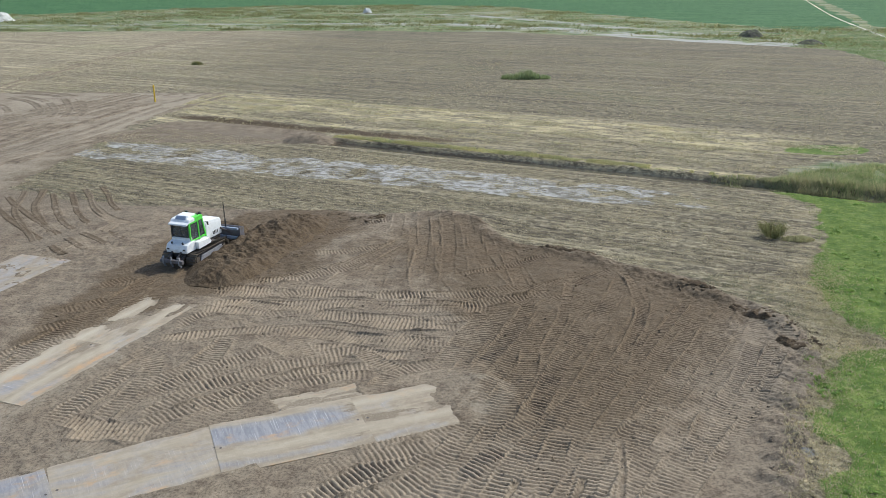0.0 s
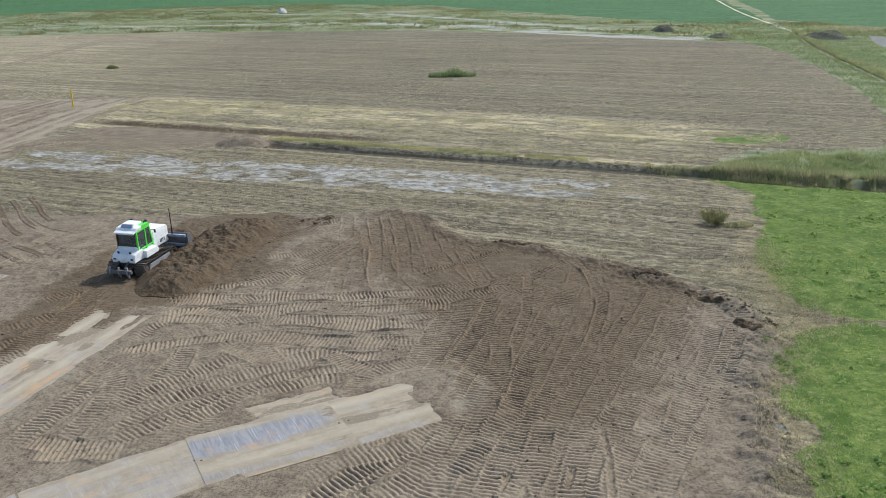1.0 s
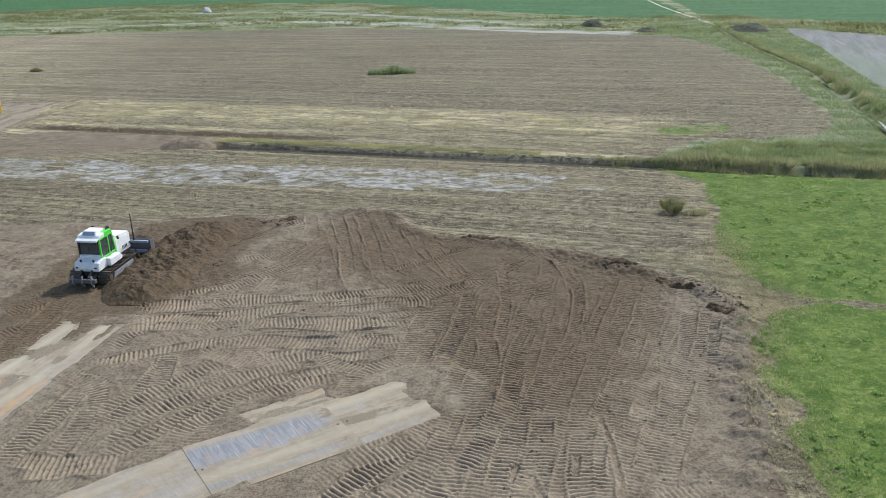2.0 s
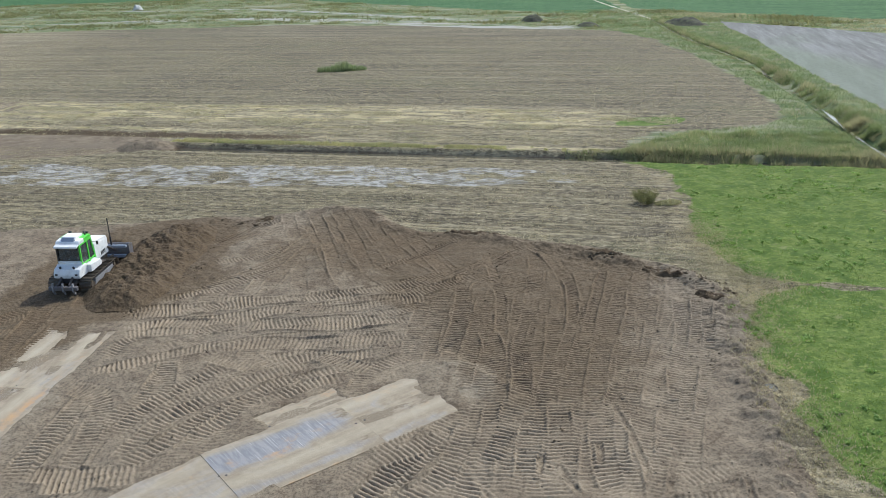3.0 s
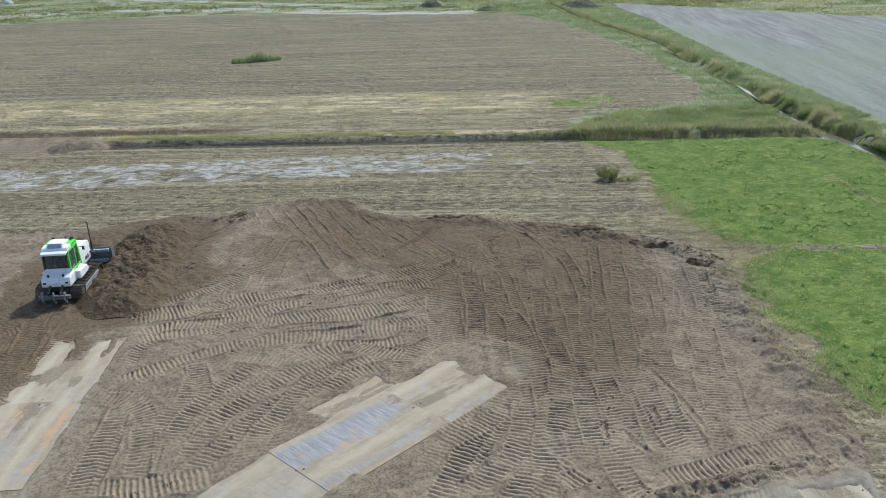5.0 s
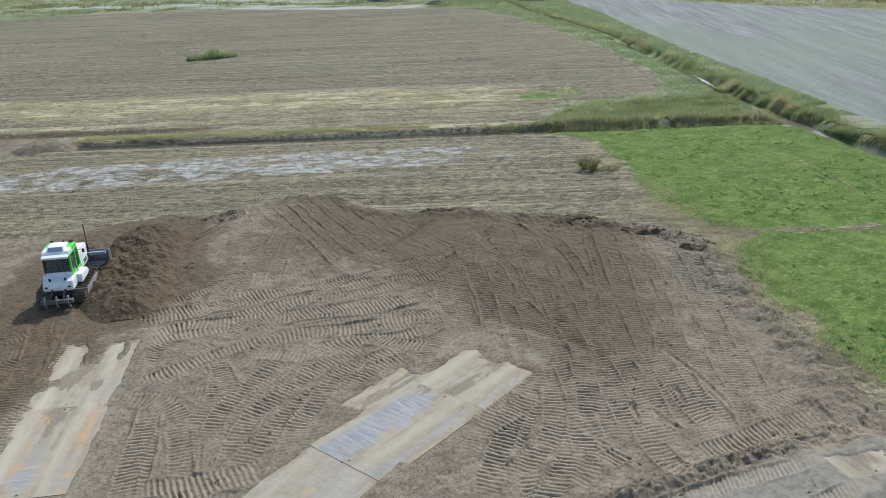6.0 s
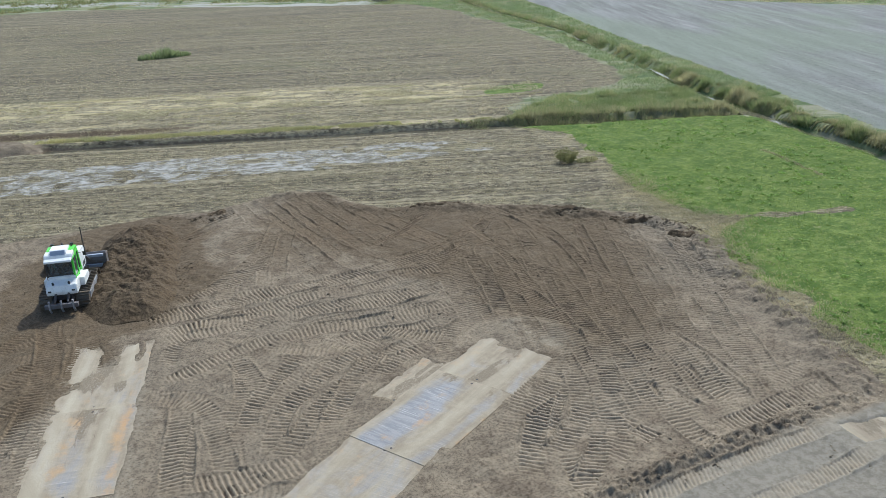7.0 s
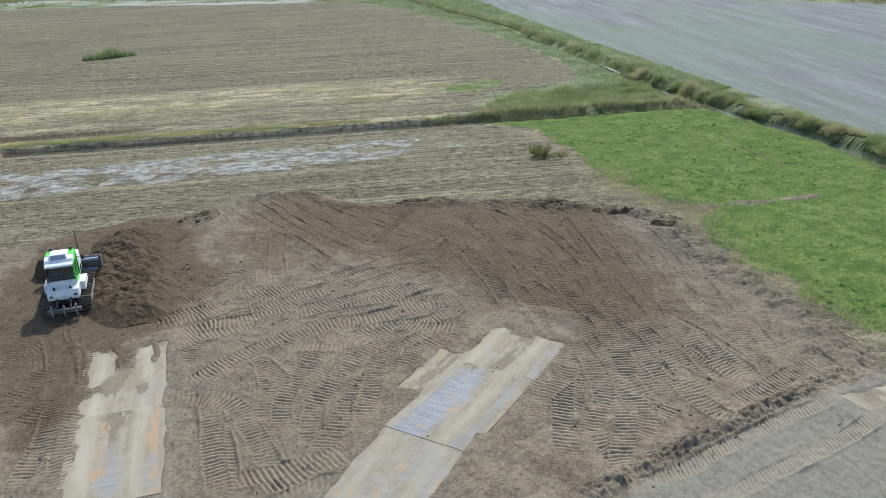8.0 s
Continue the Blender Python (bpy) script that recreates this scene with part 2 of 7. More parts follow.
def make_plate():
    """Rolled steel: bluish scale with cross scratches, rust, dried cream mud in wheel lanes, dark crumbs."""
    n = Nodes("muddy_steel")
    loc = n.local()
    r = n.rand()
    at = n.add("ShaderNodeVectorMath")
    at.operation = "ADD"
    n.put(at.inputs[0], loc)
    comb = n.add("ShaderNodeCombineXYZ")
    n.put(comb.inputs[0], n.math("MULTIPLY", r, 37.0))
    n.put(comb.inputs[1], n.math("MULTIPLY", r, 91.0))
    n.put(at.inputs[1], comb.outputs[0])
    v = at.outputs[0]
    big = n.noise(0.6, 6, n.mapped(v, (1.0, 0.45, 1)), 0.68, 0.8)
    cross = n.noise(1.0, 5, n.mapped(v, (0.8, 5.0, 1)), 0.72, 0.8)
    drag = n.noise(1.0, 5, n.mapped(v, (6.0, 0.45, 1)), 0.7, 0.4)
    fine = n.noise(12.0, 4, v, 0.8)
    wear = n.noise(2.2, 5, v, 0.75)
    # bare steel and rust
    steel = n.mix(n.ramp(cross, 0.36, 0.64), (0.180, 0.188, 0.218), (0.268, 0.270, 0.288))
    scratch = n.noise(1.0, 3, n.mapped(v, (0.5, 16.0, 1), shift=(2, 6, 0)), 0.6, 0.3)
    steel = n.mix(n.math("MULTIPLY", n.ramp(scratch, 0.60, 0.68), 0.7), steel, (0.52, 0.52, 0.52))
    rust = n.mix(n.ramp(wear, 0.4, 0.62), (0.45, 0.250, 0.110), (0.38, 0.275, 0.165))
    rusty = n.ramp(n.math("ADD", n.math("MULTIPLY", n.math("SUBTRACT", n.noise(0.9, 5, n.mapped(v, (1.0, 0.7, 1), shift=(5, 5, 0)), 0.65), 0.5), 2.6), n.attr("rusty")), 0.25, 0.85)
    base = n.mix(n.math("MULTIPLY", rusty, 0.9), steel, rust)
    # thin brown film, then thick cream mud
    streaks = n.noise(1.0, 5, n.mapped(v, (3.2, 0.28, 1), shift=(1, 4, 0)), 0.65, 0.5)
    film = n.mix(n.ramp(n.math("ADD", n.math("MULTIPLY", streaks, 0.25), n.math("ADD", n.math("MULTIPLY", big, 0.5), n.math("MULTIPLY", wear, 0.25))), 0.42, 0.58), (0.345, 0.292, 0.219), (0.250, 0.206, 0.150))
    film = n.mix(n.math("MULTIPLY", rusty, 0.8), film, (0.45, 0.285, 0.150))
    cover = n.math("ADD", n.math("MULTIPLY", n.math("SUBTRACT", big, 0.5), 2.2), n.attr("muddy"))
    cover = n.math("ADD", cover, n.math("MULTIPLY", n.math("SUBTRACT", cross, 0.5), 0.25))
    mask = n.math("ADD", 0.10, n.math("MULTIPLY", n.ramp(cover, -0.55, 0.30), 0.88))
    col = n.mix(mask, base, film)
    cream = n.mix(n.ramp(n.math("ADD", n.math("MULTIPLY", drag, 0.4), n.math("MULTIPLY", big, 0.6)), 0.40, 0.60), (0.440, 0.390, 0.305), (0.360, 0.312, 0.236))
    laned = n.math("ADD", n.attr("lane"), n.math("ADD", n.math("MULTIPLY", n.math("SUBTRACT", big, 0.5), 0.9), n.math("MULTIPLY", n.math("SUBTRACT", drag, 0.5), 0.7)))
    col = n.mix(n.math("MULTIPLY", n.ramp(laned, 0.10, 0.75), 0.7), col, cream)
    # dark crumbs trodden on
    dirt = n.math("ADD", n.attr("crumbs"), n.math("ADD", n.math("MULTIPLY", n.math("SUBTRACT", n.noise(1.0, 5, n.mapped(v, (1.8, 0.6, 1)), 0.7, 0.6), 0.5), 1.5), n.math("MULTIPLY", n.math("SUBTRACT", n.noise(0.5, 4, v), 0.5), 0.9)))
    dirty = n.ramp(dirt, 0.40, 0.58)
    col = n.mix(n.math("MULTIPLY", dirty, n.ramp(fine, 0.30, 0.56)), col, (0.185, 0.150, 0.110))
    col = n.mix(n.math("MULTIPLY", n.ramp(fine, 0.58, 0.70), 0.2), col, n.times(col, (0.70, 0.68, 0.66)))
    bare = n.math("SUBTRACT", 1.0, mask)
    rough = n.math("SUBTRACT", 0.93, n.math("MULTIPLY", bare, 0.25))
    h = n.math("ADD", fine, n.math("ADD", n.math("MULTIPLY", cover, 0.8), n.math("MULTIPLY", dirty, 1.5)))
    return n.done(col, rough, n.bump(h, 0.45, 0.025), n.math("MULTIPLY", bare, 0.1), 0.3)


def make_paint(name, col, dirt=0.35, rough=0.42):
    n = Nodes(name)
    loc = n.local()
    d = n.ramp(n.noise(2.6, 6, loc, 0.72), 0.46, 0.74)
    c = n.mix(n.math("MULTIPLY", d, dirt), col, (0.20, 0.155, 0.11))
    c = n.mix(n.math("MULTIPLY", n.ramp(n.noise(22.0, 3, loc, 0.8), 0.55, 0.8), dirt * 0.6), c, (0.16, 0.12, 0.085))
    return n.done(c, n.math("ADD", rough, n.math("MULTIPLY", d, 0.35)), n.bump(n.noise(30, 3, loc), 0.06, 0.01), spec=0.5)


def make_steel(name, col, dirt=0.6, metal=0.5):
    n = Nodes(name)
    loc = n.local()
    d = n.ramp(n.noise(3.4, 6, loc, 0.72), 0.36, 0.66)
    c = n.mix(n.math("MULTIPLY", d, dirt), col, (0.155, 0.112, 0.074))
    return n.done(c, n.math("ADD", 0.5, n.math("MULTIPLY", d, 0.42)), n.bump(n.noise(24, 4, loc, 0.7), 0.3, 0.02), metal * 0.6, 0.4)


def make_leaf(name, a, b, rough=0.7, trans=0.5):
    n = Nodes(name)
    c = n.mix(n.island(), a, b)
    c = n.mix(n.math("MULTIPLY", n.ramp(n.noise(0.3, 4), 0.38, 0.64), 0.5), c, n.times(c, (0.62, 0.66, 0.6)))
    c = n.mix(n.math("MULTIPLY", n.ramp(n.noise(0.16, 5, rough=0.7), 0.46, 0.60), 0.7), c, n.times(c, (1.26, 1.24, 1.18)))
    thin = n.add("ShaderNodeBsdfTranslucent")
    n.put(thin.inputs["Color"], n.times(c, (1.22, 1.2, 1.0)))
    both = n.add("ShaderNodeMixShader")
    both.inputs[0].default_value = trans
    out = next(k for k in n.tree.nodes if k.type == "OUTPUT_MATERIAL")
    n.tree.links.new(n.bsdf.outputs[0], both.inputs[1])
    n.tree.links.new(thin.outputs[0], both.inputs[2])
    n.tree.links.new(both.outputs[0], out.inputs["Surface"])
    return n.done(c, rough, spec=0.25)


def make_glass():
    n = Nodes("tinted_glass")
    n.bsdf.inputs["Transmission Weight"].default_value = 0.75
    n.bsdf.inputs["IOR"].default_value = 1.45
    c = n.mix(n.ramp(n.noise(3.0, 5, n.local()), 0.4, 0.7), (0.30, 0.34, 0.36), (0.20, 0.22, 0.22))
    return n.done(c, 0.08, spec=0.5)


def make_water():
    n = Nodes("ditch_water")
    c = n.mix(n.ramp(n.noise(0.6, 4), 0.4, 0.65), (0.095, 0.086, 0.062), (0.135, 0.122, 0.088))
    return n.done(c, 0.12, n.bump(n.noise(3.0, 3), 0.08, 0.02), spec=0.5)


GROUND = make_ground()
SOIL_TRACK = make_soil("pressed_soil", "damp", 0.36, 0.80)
SOIL_HEAP = make_soil("fresh_dark_soil", 1.0, 0.55, shade=0.84)
SOIL_DRY = make_soil("dry_soil", 0.15)
SOIL_CLOD = make_soil("clod_soil", "damp")
def make_dark_earth():
    n = Nodes("dark_overgrown_earth")
    c = n.mix(n.ramp(n.noise(0.7, 6, rough=0.75), 0.42, 0.60), (0.060, 0.056, 0.050), (0.115, 0.125, 0.075))
    return n.done(c, 0.95, n.bump(n.noise(1.2, 5, rough=0.75), 0.8, 0.3), spec=0.15)


SOIL_BLACK = make_dark_earth()
PLATE = make_plate()
WHITE = make_paint("white_paint", (0.78, 0.79, 0.80), 0.28)
GREEN = make_paint("green_paint", (0.10, 0.60, 0.06), 0.15)
BLACK = make_paint("black_paint", (0.028, 0.028, 0.030), 0.35, 0.5)
DARKSTEEL = make_steel("dark_steel", (0.055, 0.056, 0.065), 0.45)
TRACKSTEEL = make_steel("track_steel", (0.115, 0.102, 0.088), 0.85)
BLADESTEEL = make_steel("dusty_blade_steel", (0.135, 0.135, 0.155), 0.55, 0.3)
WORNSTEEL = make_steel("worn_steel", (0.34, 0.35, 0.38), 0.35, 0.8)
BLUEGREY = make_paint("dusty_blue_grey_paint", (0.30, 0.35, 0.45), 0.3)
YELLOW = make_paint("yellow_paint", (0.72, 0.48, 0.03), 0.1)
SEAT = make_paint("seat_fabric", (0.045, 0.045, 0.05), 0.1, 0.8)
GLASS = make_glass()
WATER = make_water()
REED = make_leaf("reed_leaves", (0.150, 0.205, 0.090), (0.310, 0.350, 0.190))
VERGE = make_leaf("verge_leaves", (0.135, 0.200, 0.095), (0.290, 0.345, 0.200))
CLUMP = make_leaf("clump_leaves", (0.175, 0.230, 0.120), (0.290, 0.335, 0.190))
BANK = make_leaf("bank_grass_leaves", (0.360, 0.340, 0.185), (0.530, 0.495, 0.310), 0.8, 0.4)
LITTER = make_leaf("straw_litter_leaves", (0.44, 0.39, 0.26), (0.60, 0.545, 0.385), 0.8, 0.25)
REED_DRY = make_leaf("dry_grass", (0.275, 0.262, 0.165), (0.43, 0.405, 0.280))
GRASSBLADE = make_leaf("grass_blades", (0.108, 0.178, 0.031), (0.182, 0.248, 0.057))
WEED = make_leaf("weed_leaves", (0.185, 0.300, 0.085), (0.290, 0.400, 0.140))
SHRUB = make_leaf("shrub_leaves", (0.155, 0.165, 0.080), (0.265, 0.255, 0.140))
TWIG = make_leaf("twigs", (0.17, 0.135, 0.095), (0.25, 0.205, 0.14))
STRAW = make_leaf("straw", (0.33, 0.290, 0.205), (0.49, 0.435, 0.315))
def make_pale():
    n = Nodes("pale_heap")
    c = n.mix(n.ramp(n.noise(0.8, 5), 0.4, 0.62), (0.55, 0.55, 0.52), (0.36, 0.36, 0.33))
    return n.done(c, 0.95, n.bump(n.noise(1.5, 4), 0.6, 0.3), spec=0.15)


PALEHEAP = make_pale()


# ---- helpers for meshes ----
def part(name, bm, material, parent=None, label=""):
    me = bpy.data.meshes.new(name)
    bm.to_mesh(me)
    bm.free()
    me.materials.append(material)
    ob = new(name, me)
    ob.parent = parent
    if label:
        ob["label"] = label
    return ob


def from_arrays(name, verts, faces, material, parent=None, smooth=False):
    """A mesh from numpy arrays; faces are triangles or quads."""
    me = bpy.data.meshes.new(name)
    verts = np.asarray(verts, np.float32)
    faces = np.asarray(faces, np.int32)
    k = faces.shape[1]
    me.vertices.add(len(verts))
    me.vertices.foreach_set("co", verts.ravel())
    me.loops.add(faces.size)
    me.loops.foreach_set("vertex_index", faces.ravel())
    me.polygons.add(len(faces))
    me.polygons.foreach_set("loop_start", np.arange(0, faces.size, k, dtype=np.int32))
    me.polygons.foreach_set("use_smooth", np.full(len(faces), smooth, bool))
    me.update(calc_edges=True)
    me.materials.append(material)
    ob = new(name, me)
    ob.parent = parent
    return ob


def set_attr(ob, name, values):
    a = ob.data.attributes.new(name, "FLOAT", "POINT")
    a.data.foreach_set("value", np.asarray(values, np.float32))


def box(bm, cx, cy, cz, sx, sy, sz, bevel=0.0, m=None):
    """A block of that size round that centre, its edges rounded."""
    r = bmesh.ops.create_cube(bm, size=1.0)
    vs = r["verts"]
    bmesh.ops.scale(bm, vec=(sx, sy, sz), verts=vs)
    bmesh.ops.translate(bm, vec=(cx, cy, cz), verts=vs)
    es = list({e for v in vs for e in v.link_edges})
    if bevel:
        g = bmesh.ops.bevel(bm, geom=es, offset=bevel, segments=2, affect="EDGES", profile=0.6)
        vs = list({v for f in g["faces"] for v in f.verts} | {v for v in vs if v.is_valid})
    if m is not None:
        bmesh.ops.transform(bm, matrix=m, verts=[v for v in vs if v.is_valid])
    return vs


def rod(bm, a, b, r, seg=10, r2=None):
    a, b = Vector(a), Vector(b)
    g = bmesh.ops.create_cone(bm, cap_ends=True, segments=seg, radius1=r, radius2=r if r2 is None else r2, depth=(b - a).length)
    m = Matrix.Translation((a + b) / 2) @ (b - a).to_track_quat("Z", "Y").to_matrix().to_4x4()
    bmesh.ops.transform(bm, matrix=m, verts=g["verts"])


def prism(bm, outline, x0, x1, bevel=0.0):
    """A shape drawn in the y-z plane, drawn out from x0 to x1."""
    a = [bm.verts.new((x0, y, z)) for y, z in outline]
    b = [bm.verts.new((x1, y, z)) for y, z in outline]
    fs = [bm.faces.new(a), bm.faces.new(list(reversed(b)))]
    for i in range(len(a)):
        j = (i + 1) % len(a)
        fs.append(bm.faces.new((a[j], a[i], b[i], b[j])))
    bmesh.ops.recalc_face_normals(bm, faces=fs)
    if bevel:
        es = list({e for f in fs for e in f.edges})
        bmesh.ops.bevel(bm, geom=es, offset=bevel, segments=2, affect="EDGES", profile=0.6)


def lattice(shape, seed):
    return np.random.default_rng(seed).random(shape)


LAT = lattice((256, 256), 5)


def vnoise(x, y, size, octaves=3, shift=0.0):
    """Smooth value noise, about -1 to 1, with features of that size in metres."""
    total, amp, norm = 0.0, 1.0, 0.0
    for o in range(octaves):
        u = np.asarray(x) / size * 2**o + 17.3 * o + shift
        v = np.asarray(y) / size * 2**o + 41.7 * o + shift * 1.7
        i, j = np.floor(u).astype(int), np.floor(v).astype(int)
        fu, fv = u - i, v - j
        fu, fv = fu * fu * (3 - 2 * fu), fv * fv * (3 - 2 * fv)
        a, b = LAT[i % 256, j % 256], LAT[(i + 1) % 256, j % 256]
        c, d = LAT[i % 256, (j + 1) % 256], LAT[(i + 1) % 256, (j + 1) % 256]
        total = total + amp * ((a * (1 - fu) + b * fu) * (1 - fv) + (c * (1 - fu) + d * fu) * fv)
        norm += amp
        amp *= 0.5
    return (total / norm - 0.5) * 2


def smooth(v, low, high):
    t = np.clip((v - low) / (high - low), 0, 1)
    return t * t * (3 - 2 * t)


def signed(x, y, poly):
    """Distance to the outline of a polygon, positive inside."""
    best = np.full(np.shape(x), 1e9)
    inside = np.zeros(np.shape(x), bool)
    for (ax, ay), (bx, by) in zip(poly, poly[1:] + poly[:1]):
        dx, dy = bx - ax, by - ay
        t = np.clip(((x - ax) * dx + (y - ay) * dy) / (dx * dx + dy * dy), 0, 1)
        best = np.minimum(best, np.hypot(x - ax - t * dx, y - ay - t * dy))
        cross = (ay > y) != (by > y)
        with np.errstate(divide="ignore", invalid="ignore"):
            xs = ax + (y - ay) / (by - ay if by != ay else 1e-9) * dx
        inside ^= cross & (x < xs)
    return np.where(inside, best, -best)


def to_line(x, y, line):
    """Distance to a line of points, and how far along it (metres)."""
    best, along, run = np.full(np.shape(x), 1e9), np.zeros(np.shape(x)), 0.0
    for (ax, ay), (bx, by) in zip(line, line[1:]):
        dx, dy = bx - ax, by - ay
        ln = math.hypot(dx, dy)
        t = np.clip(((x - ax) * dx + (y - ay) * dy) / ln**2, 0, 1)
        d = np.hypot(x - ax - t * dx, y - ay - t * dy)
        along = np.where(d < best, run + t * ln, along)
        best = np.minimum(best, d)
        run += ln
    return best, along


# ---- the plan ----
SOIL_EDGE = [(-90, 60), (-60, 68), (-42, 74), (-30, 68), (-20, 66), (-10, 65), (-6, 63.6), (0, 63.4), (3, 61), (5, 56),
             (9, 54), (12, 51.5), (15, 48.6), (18.6, 44), (19.7, 40), (18.8, 36.8), (16.2, 32.8), (15.2, 30), (13.6, 26.6),
             (11.8, 23), (9, 19), (14, 8), (30, -20), (0, -80), (-90, -80)]
DAMP_AREA = [(3, 57), (9, 53), (12.5, 51), (17.5, 45.2), (15.0, 40), (11.2, 34.5), (8.2, 30.5), (6, 27.3), (3.6, 27.5), (1.6, 30), (1.2, 36), (2.0, 42), (1.5, 50), (-1, 56)]
FRESH_AREA = [(-22.5, 40.0), (-18.9, 42.0), (-16.5, 46.0), (-12.5, 47.5), (-9.5, 52), (-7.5, 62), (-10, 66), (-16, 64), (-20.5, 56), (-22, 48)]
GRASS_EDGE = [(29, 71.6), (31, 66), (29.6, 62.6), (27, 54.5), (23.2, 48.5), (22.8, 44.5), (21.8, 41.6), (23.6, 39), (20.2, 38), (17.8, 34.6),
              (17.2, 32.6), (15.4, 31.6), (15.6, 30), (16.6, 27.8), (14.2, 26.6), (13.4, 24), (13.2, 21.6), (15, 17), (20, 8), (40, -30), (52, -30), (40.6, 32.6), (46.2, 43.6), (49.6, 52.0), (51.0, 57.4), (49.4, 60.2)]
WEST_BANK = [(-34.5, 132), (-36.5, 116), (-38.6, 102), (-40.5, 88), (-40.4, 76)]
BARE_WEST = [(-39.5, 70), (-40.5, 99), (-38, 136), (-75, 138), (-160, 140), (-160, 60), (-60, 62)]
FILLED = [(-41, 96), (-36, 109), (-23, 107.5), (-17, 103), (-12.5, 96), (-15, 93.5), (-24, 93), (-38, 95)]
FIELD_NORTH = [(-900, 330), (-300, 305), (-150, 292), (-60, 292), (20, 280), (76, 236), (98, 206), (94, 178), (85, 148), (73, 116), (65, 98), (60.5, 89), (57, 84), (53, 81.5), (47, 81.5), (39, 82.5), (36, 78), (40, 68), (34, 56), (20, 50), (-900, 50)]
DITCH2 = [(16, -32), (35, 16), (42.2, 32.2), (47.8, 43.2), (52.2, 57.6), (54.6, 64), (61, 77.5), (67, 88.5), (76, 108), (87, 134), (100, 172), (110, 198), (129, 244), (170, 370), (250, 589)]
CROP_NORTH = [(-1500, 400), (-400, 400), (-200, 425), (-150, 487), (-97, 522), (-29, 530), (39, 492), (68, 415), (88, 362), (106, 315), (121, 279), (150, 300), (220, 500), (900, 2400), (-1500, 2400)]
TILLED = [(46, 28), (52.2, 40.8), (57.8, 53.4), (63.5, 66), (72, 84), (84, 110), (99, 140), (115, 170), (128, 200), (140, 222), (147, 190), (152, 150), (166, 100), (190, 0), (70, -40)]
CROP_EAST = [(160, 262), (178, 215), (190, 180), (203, 140), (222, 90), (260, -20), (900, -300), (900, 1500), (345, 900), (264, 600), (182, 372), (152, 300)]
SAND_LINE = [(-200, 330), (-90, 330), (-30, 330), (10, 318), (38, 294), (58, 262), (75, 240), (93, 224)]
SAND_FAR = [(-40, 410), (10, 398), (40, 345), (62, 300), (82, 262)]
RIDGE = [(-6.6, 22.6), (-3.4, 22.3), (0.5, 22.0), (4.5, 21.65), (8.7, 21.0)]
ROAD_SE = [(-9, 20.6), (-6.4, 22.0), (-3.4, 21.7), (0.5, 21.45), (4.5, 21.1), (9.5, 20.2), (11, 17), (12, 10), (-9, 10)]
EAST_ROW = [(-22, 22.5), (-15.2, 27.0), (-9.6, 29.4), (0.3, 33.4)]
WEST_ROW = [(-25, 20), (-20.4, 33.0), (-18.4, 39.6), (-16.2, 45.6)]
AXIS_E = radians(22.0)


def east(a, b):
    """A place along the east row, a metres from its seam and b metres to the left of its right edge."""
    return (-8.62 + a * math.cos(AXIS_E) - b * math.sin(AXIS_E), 27.35 + a * math.sin(AXIS_E) + b * math.cos(AXIS_E))


# where the plates lie: middle, turn, length, width, then how far mud laps over the left, right, near and far edges
PLATE_SPOTS = [(*east(3.15, 2.05), -68, 6.3, 4.1, 0.08, 0.0, 0.0, 0.0), (*east(9.3, 2.05), -68, 6.0, 4.1, 0.22, 0.12, 0.0, 1.0), (*east(5.0, 4.3), -65, 4.2, 2.4, 0.55, 0.0, 0.35, 0.35),
               (-12.05, 27.95, -61, 6.4, 4.0, 0.30, 0.12, 0.0, 0.0), (-17.35, 42.6, -21, 6.52, 3.95, 0.85, 0.16, 0.0, 0.5), (-19.65, 36.55, -21, 6.46, 3.95, 0.45, 0.14, 0.0, 0.0),
               (7.5, 19.15, -15, 1.5, 2.6, 0.12, 0.2, 0.12, 0.2)]
HEAP_LINE = [(-15.0, 47.6), (-13.5, 54), (-11.9, 59), (-10.0, 63.4)]
RU, RV = (math.cos(radians(ROW_TURN)), -math.sin(radians(ROW_TURN))), (math.sin(radians(ROW_TURN)), math.cos(radians(ROW_TURN)))


def along_row(x, y):
    return x * RU[0] + y * RU[1]


def across_row(x, y):
    return x * RV[0] + y * RV[1]


def ditch_depth(x, y):
    """The ditch between the fields: a straight cut with a steeper near bank."""
    s, w = along_row(x, y), across_row(x, y)
    w = w + 0.25 * vnoise(s, w * 0 + 3.0, 7.0, 2)
    cut = smooth(w, 76.0, 76.9) * (1 - smooth(w, 79.2, 80.0))
    ends = smooth(s, -56.5, -53.5) * (1 - smooth(s, 21.0, 24.0))
    return 0.95 * cut * ends


